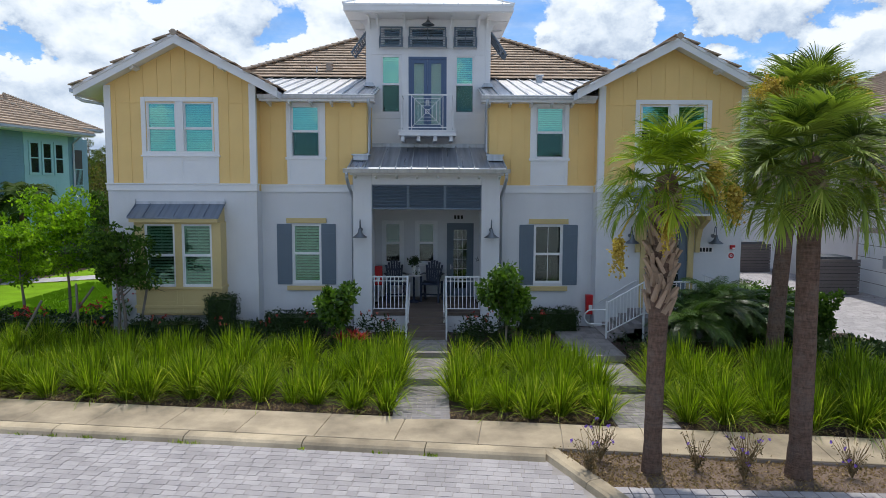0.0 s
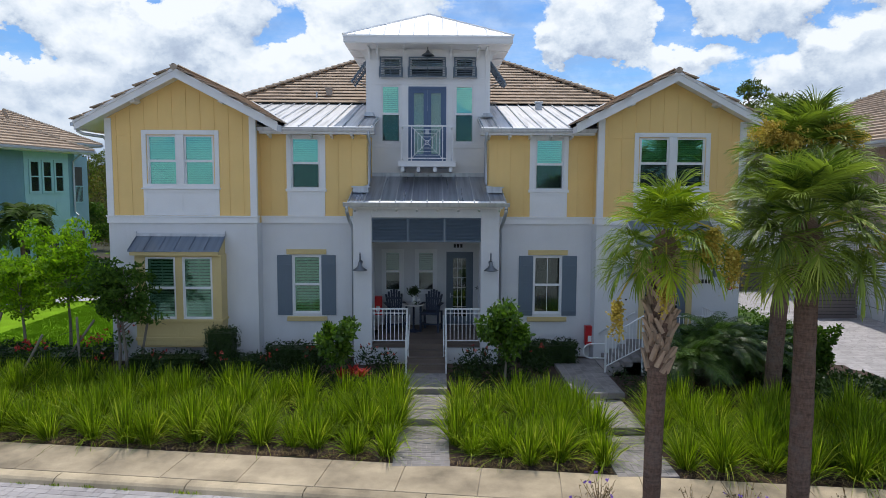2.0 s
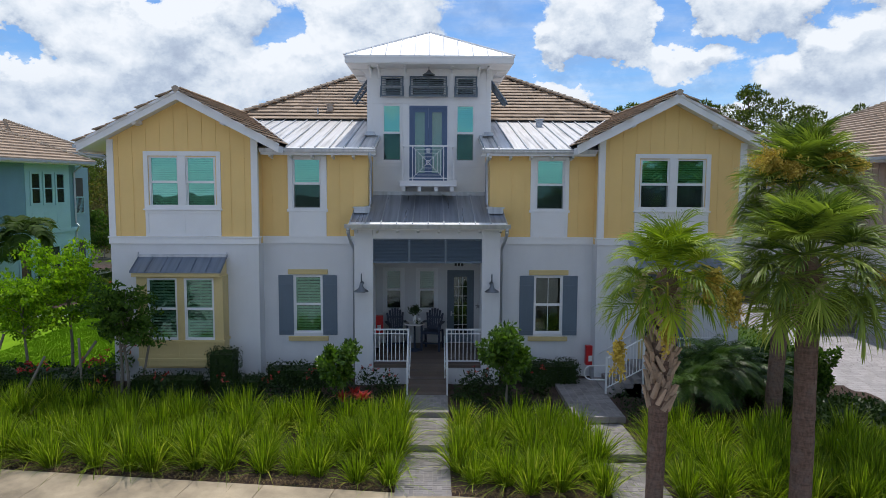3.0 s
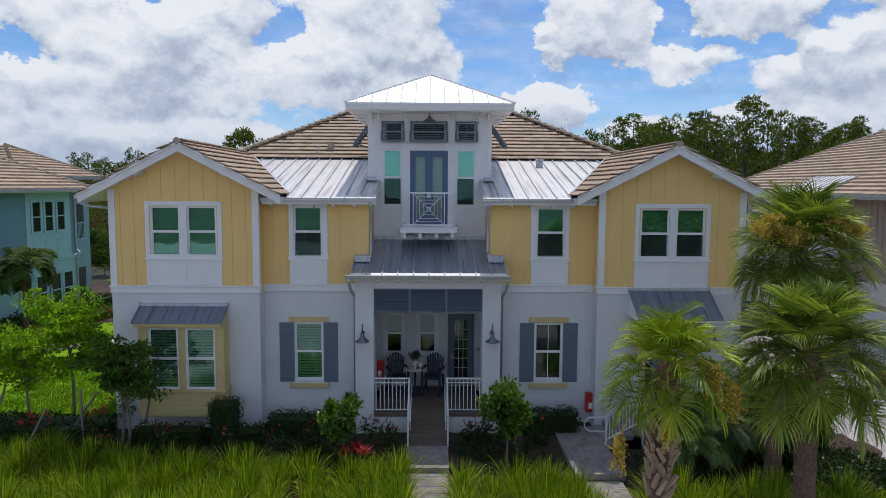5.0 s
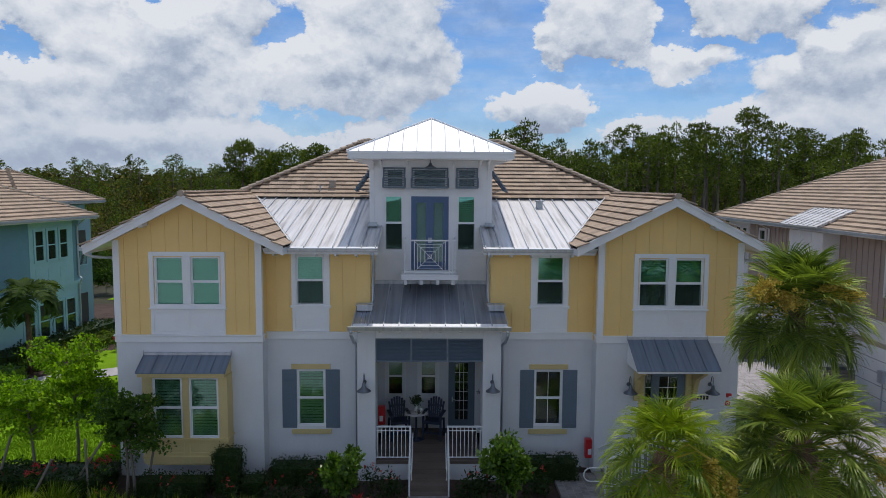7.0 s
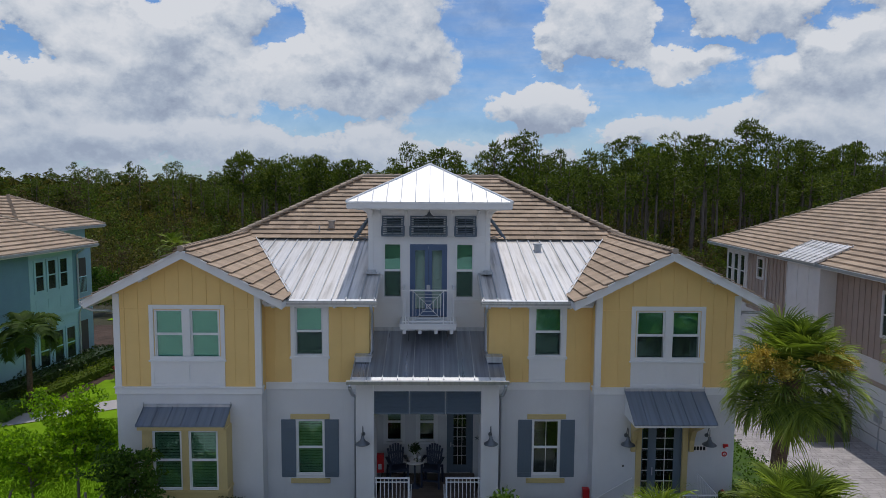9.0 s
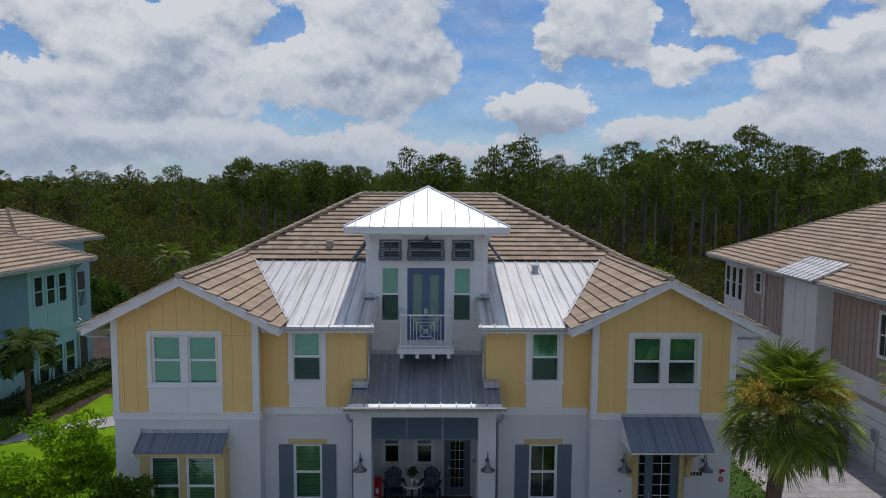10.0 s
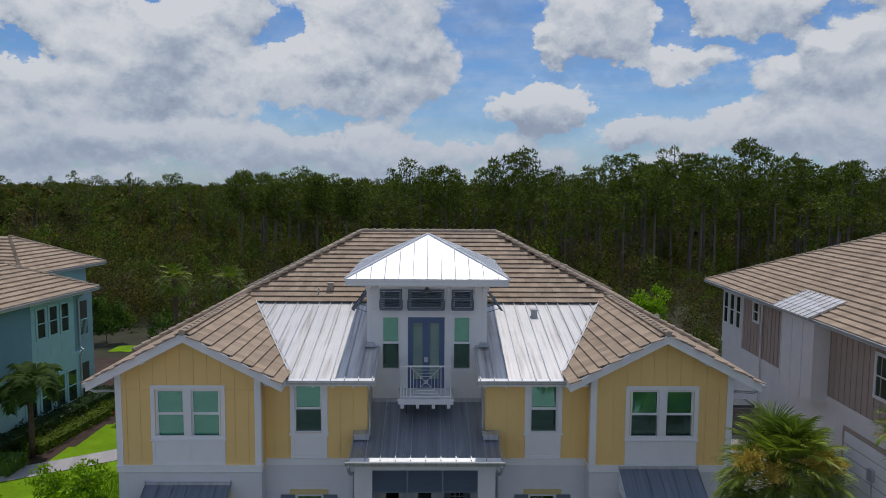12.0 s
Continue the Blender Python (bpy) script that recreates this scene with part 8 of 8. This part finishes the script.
cosr = math.cos(math.atan(SLOPE))
for s in (-1, 1):
    # slope of the wing towards the tower: single tiles; outer slope: joined
    for inner in (True, False):
        k = -s if inner else s
        rows = int(RUN / cosr / COURSE)
        for r in range(rows + 1):
            d = RUN + 0.06 - r * COURSE * cosr
            if d < 0.1:
                continue
            x = s * WING_X + k * d
            z = WING_RIDGE - SLOPE * d
            if inner:
                end = 0.10 + (z - 7.47) / METAL_SLOPE + 0.95
                end = min(6.6, end)
            else:
                end = min(6.6, EY0 + (EX - abs(x)) + 0.3) if d > 0 else 6.6
            y = -0.50 + (r % 2) * TW / 2 - TW / 2
            while y < end:
                f = tile_frame((x, y + TW / 2, z), (0, k, 0), (-k * cosr, 0, SLOPE * cosr))
                f = f @ pose(0, 0, rt.uniform(-0.003, 0.003), rt.uniform(-0.5, 0.5), 0, rt.uniform(-0.5, 0.5))
                data = one_tile
                if inner and y + 1.0 > end - 0.65:
                    data = cut_tile(f, s)
                    if data is None:
                        y += TW
                        continue
                if inner and y + TW / 2 > -0.45:
                    t = new("tile", data)
                    t.parent = wing_roofs[s]
                    t.matrix_basis = f
                else:
                    joined_tile(f, data)
                y += TW
    y = -0.56
    while y < 6.7:
        cap_tile((s * WING_X, y, WING_RIDGE + 0.035), (s * WING_X, y + 0.40, WING_RIDGE), wing_roofs[s])
        y += 0.345
# main roof, front and sides
r = 0
while True:
    dy = 6.12 + r * COURSE * cosr
    if dy > RY - 0.15:
        break
    half = RX + (RY - dy) - 0.15
    z = RZ - SLOPE * (RY - dy)
    x = -half + (r % 2) * TW / 2
    while x < half:
        if not (abs(x) < 1.95 and dy < 5.9):
            joined_tile(tile_frame((x, dy, z), (1, 0, 0), (0, cosr, SLOPE * cosr)) @ pose(0, 0, rt.uniform(-0.003, 0.003), rt.uniform(-0.5, 0.5), 0, rt.uniform(-0.4, 0.4)))
        x += TW
    r += 1
for s in (-1, 1):
    rows = int((EX - RX) / (COURSE * cosr))
    for r in range(rows):
        d = EX - r * COURSE * cosr
        z = EZ + (EX - d) * SLOPE
        y = EY0 + (EX - d) + 0.1
        while y < EY1 - (EX - d) - 0.1:
            joined_tile(tile_frame((s * d, y, z), (0, s, 0), (-s * cosr, 0, SLOPE * cosr)))
            y += TW
    a, b = Vector((s * RX, RY, RZ + 0.06)), Vector((s * EX, EY0, EZ + 0.09))
    c = Vector((s * EX, EY1, EZ + 0.09))
    for p, q in ((b, a), (c, a)):
        n = int((q - p).length / 0.345)
        for i in range(n):
            cap_tile(p.lerp(q, i / n) + Vector((0, 0, 0.03)), p.lerp(q, (i + 1.12) / n), main_roof)
x = -RX - 0.1
while x < RX:
    cap_tile((x + 0.39, RY, RZ + 0.09), (x, RY, RZ + 0.05), main_roof)
    x += 0.345
tagged(part("roof_tiles", joined, "tiles", main_roof, "overlapping flat brown concrete tiles"), kind="stuff")

# ---- pavers, slabs and kerb stones ----
SLABS = [-14.6 + 1.52 * k for k in range(20)]
for i, u in enumerate(SLABS):
    m = street_box(Mesh(), u + 0.004, u + 1.516, -8.31, -7.06, 0.1, 0.196)
    part("slab", m, "concrete", sidewalk, "", 0.008)
for a, b in zip((-13.1, -10.9, -8.5, -5.95, -3.32, -1.05, 1.2), (-10.9, -8.5, -5.95, -3.32, -1.05, 1.2, 3.33)):
    m = Mesh()
    k = len(m.v)
    prof = [(-8.325, 0.188), (-8.48, 0.184), (-8.555, 0.168), (-8.60, 0.13), (-8.645, 0.05), (-8.65, -0.03), (-8.325, -0.03)]
    for u in (a + 0.008, b - 0.008):
        m.v += [tuple(at_street(u, v, z)) for v, z in prof]
    n = len(prof)
    m.f = [tuple(range(n)), tuple(range(2 * n - 1, n - 1, -1))] + [(i, n + i, n + (i + 1) % n, (i + 1) % n) for i in range(n)]
    part("kerb_stone", m, "kerb", kerb)
# the kerb turns towards the street at the planting strip
ka, kb = Vector((2.24, -8.66, 0)), Vector((3.30, -11.4, 0))
kd = (kb - ka).normalized()
ks = Vector((kd.y, -kd.x, 0))
for t0, t1 in ((0.0, 0.48), (0.484, 1.0)):
    m = Mesh()
    for t in (t0, t1):
        c = ka.lerp(kb, t)
        m.v += [tuple(c + ks * o + Vector((0, 0, z))) for o, z in ((-0.12, 0.185), (0.08, 0.18), (0.14, 0.15), (0.18, 0.03), (-0.12, -0.03))]
    m.f = [(0, 1, 2, 3, 4), (9, 8, 7, 6, 5)] + [(i, 5 + i, 5 + (i + 1) % 5, (i + 1) % 5) for i in range(5)]
    part("kerb_stone", m, "kerb", kerb)


def paver_data(w, d, mat):
    m = Mesh().box(-w / 2 + 0.002, w / 2 - 0.002, -d / 2 + 0.002, d / 2 - 0.002, -0.04, 0.0)
    e = 0.004
    m.v = m.v[:4] + [(x - math.copysign(e, x), y - math.copysign(e, y), z) for x, y, z in m.v[4:]]
    k = len(m.v)
    return m.data("paver", M[mat])


rp = random.Random(44)
KINDS = [paver_data(w, 0.17, "paver") for w in (0.17, 0.23, 0.29)]
rest = Mesh()
count = 0
for r in range(34):
    v = -8.72 - r * 0.17
    u = -17.0 + rp.uniform(0, 0.2)
    while u < 7.0:
        k = rp.randrange(3)
        w = (0.17, 0.23, 0.29)[k]
        c = at_street(u + w / 2, v, 0.0)
        u += w
        side = (c - ka).cross(kd).z
        if side < 0.24:       # past the turned kerb
            if c.x > 1.9:
                continue
        f = slope_turn() @ Matrix.Translation((0, 0, 0))
        f.translation = c + Vector((0, 0, 0.061 + rp.uniform(-0.002, 0.002)))
        if 5 <= r <= 13 and -4.6 < c.x < 2.2 and count < 300:
            p = new("paver", KINDS[k])
            p.parent = street
            p.matrix_basis = f
            count += 1
        else:
            n = len(rest.v)
            rest.v += [tuple(f @ q.co) for q in KINDS[k].vertices]
            rest.f += [tuple(n + i for i in q.vertices) for q in KINDS[k].polygons]
tagged(part("paving", rest, "pavers", street, "grey concrete pavers"), kind="stuff")
edge = Mesh()
for k in range(60):
    c = Vector((3.12 + k * 0.235, -10.16 - k * 0.235 * 0.058, 0))
    edge.box(c.x - 0.11, c.x + 0.11, c.y - 0.2, c.y + 0.0, 0.0, 0.14)
    for j in range(5):
        edge.box(c.x - 0.11, c.x + 0.11, c.y - 0.42 - j * 0.21, c.y - 0.22 - j * 0.21, -0.02, 0.135)
tagged(part("edge_paving", edge, "pavers", street, "grey pavers along the planting strip"), kind="stuff")


# garden paths in shallow steps
def path(name, label, tiers, singles):
    base = Mesh()
    for x0, x1, y0, y1, z in tiers:
        base.box(x0 + 0.01, x1 - 0.01, y0 + 0.015, y1, 0.0, z - 0.006)
    ob = setting(name, base, "joint", label, "path")
    data = [paver_data(0.2, 0.1, "path_paver"), paver_data(0.1, 0.2, "path_paver")]
    more = Mesh()
    n_ = 0
    for x0, x1, y0, y1, z in tiers:
        nxp, nyp = int(round((x1 - x0) / 0.2)), int((y1 - y0) / 0.2)
        for i in range(nxp):
            for j in range(nyp):
                for h in (0, 1):
                    flat = (i + j) % 2 == 0
                    cx = x0 + (i + 0.5) * (x1 - x0) / nxp + (0 if flat else (h - 0.5) * 0.1)
                    cy = y0 + (j + 0.5) * 0.2 + ((h - 0.5) * 0.1 if flat else 0)
                    f = pose(cx, cy, z + rp.uniform(-0.002, 0.002))
                    d = data[0 if flat else 1]
                    if n_ < singles:
                        p = new("paver", d)
                        p.parent = ob
                        p.matrix_basis = f
                        n_ += 1
                    else:
                        k = len(more.v)
                        more.v += [tuple(f @ q.co) for q in d.vertices]
                        more.f += [tuple(k + i_ for i_ in q.vertices) for q in d.polygons]
        for i in range(nxp):
            part("step_edge", Mesh().box(x0 + i * (x1 - x0) / nxp + 0.003, x0 + (i + 1) * (x1 - x0) / nxp - 0.003, y0 - 0.09, y0 + 0.005, z - 0.16, z - 0.002), "path_paver", ob)
    if more.f:
        tagged(part("paving", more, "path_pavers", ob, "grey path pavers"), kind="stuff")
    return ob


path("front_path", "grey paver path with shallow steps to the porch", [(-0.63, 0.53, -7.12, -4.85, 0.20), (-0.63, 0.53, -4.82, -2.95, 0.355), (-0.62, 0.56, -2.92, -1.50, 0.494)], 300)
path("entrance_path", "grey paver path with shallow steps to the side entrance", [(3.76, 4.96, -7.62, -5.45, 0.20), (3.76, 4.96, -5.42, -3.48, 0.37), (3.76, 5.06, -3.45, -0.05, 0.55)], 0)
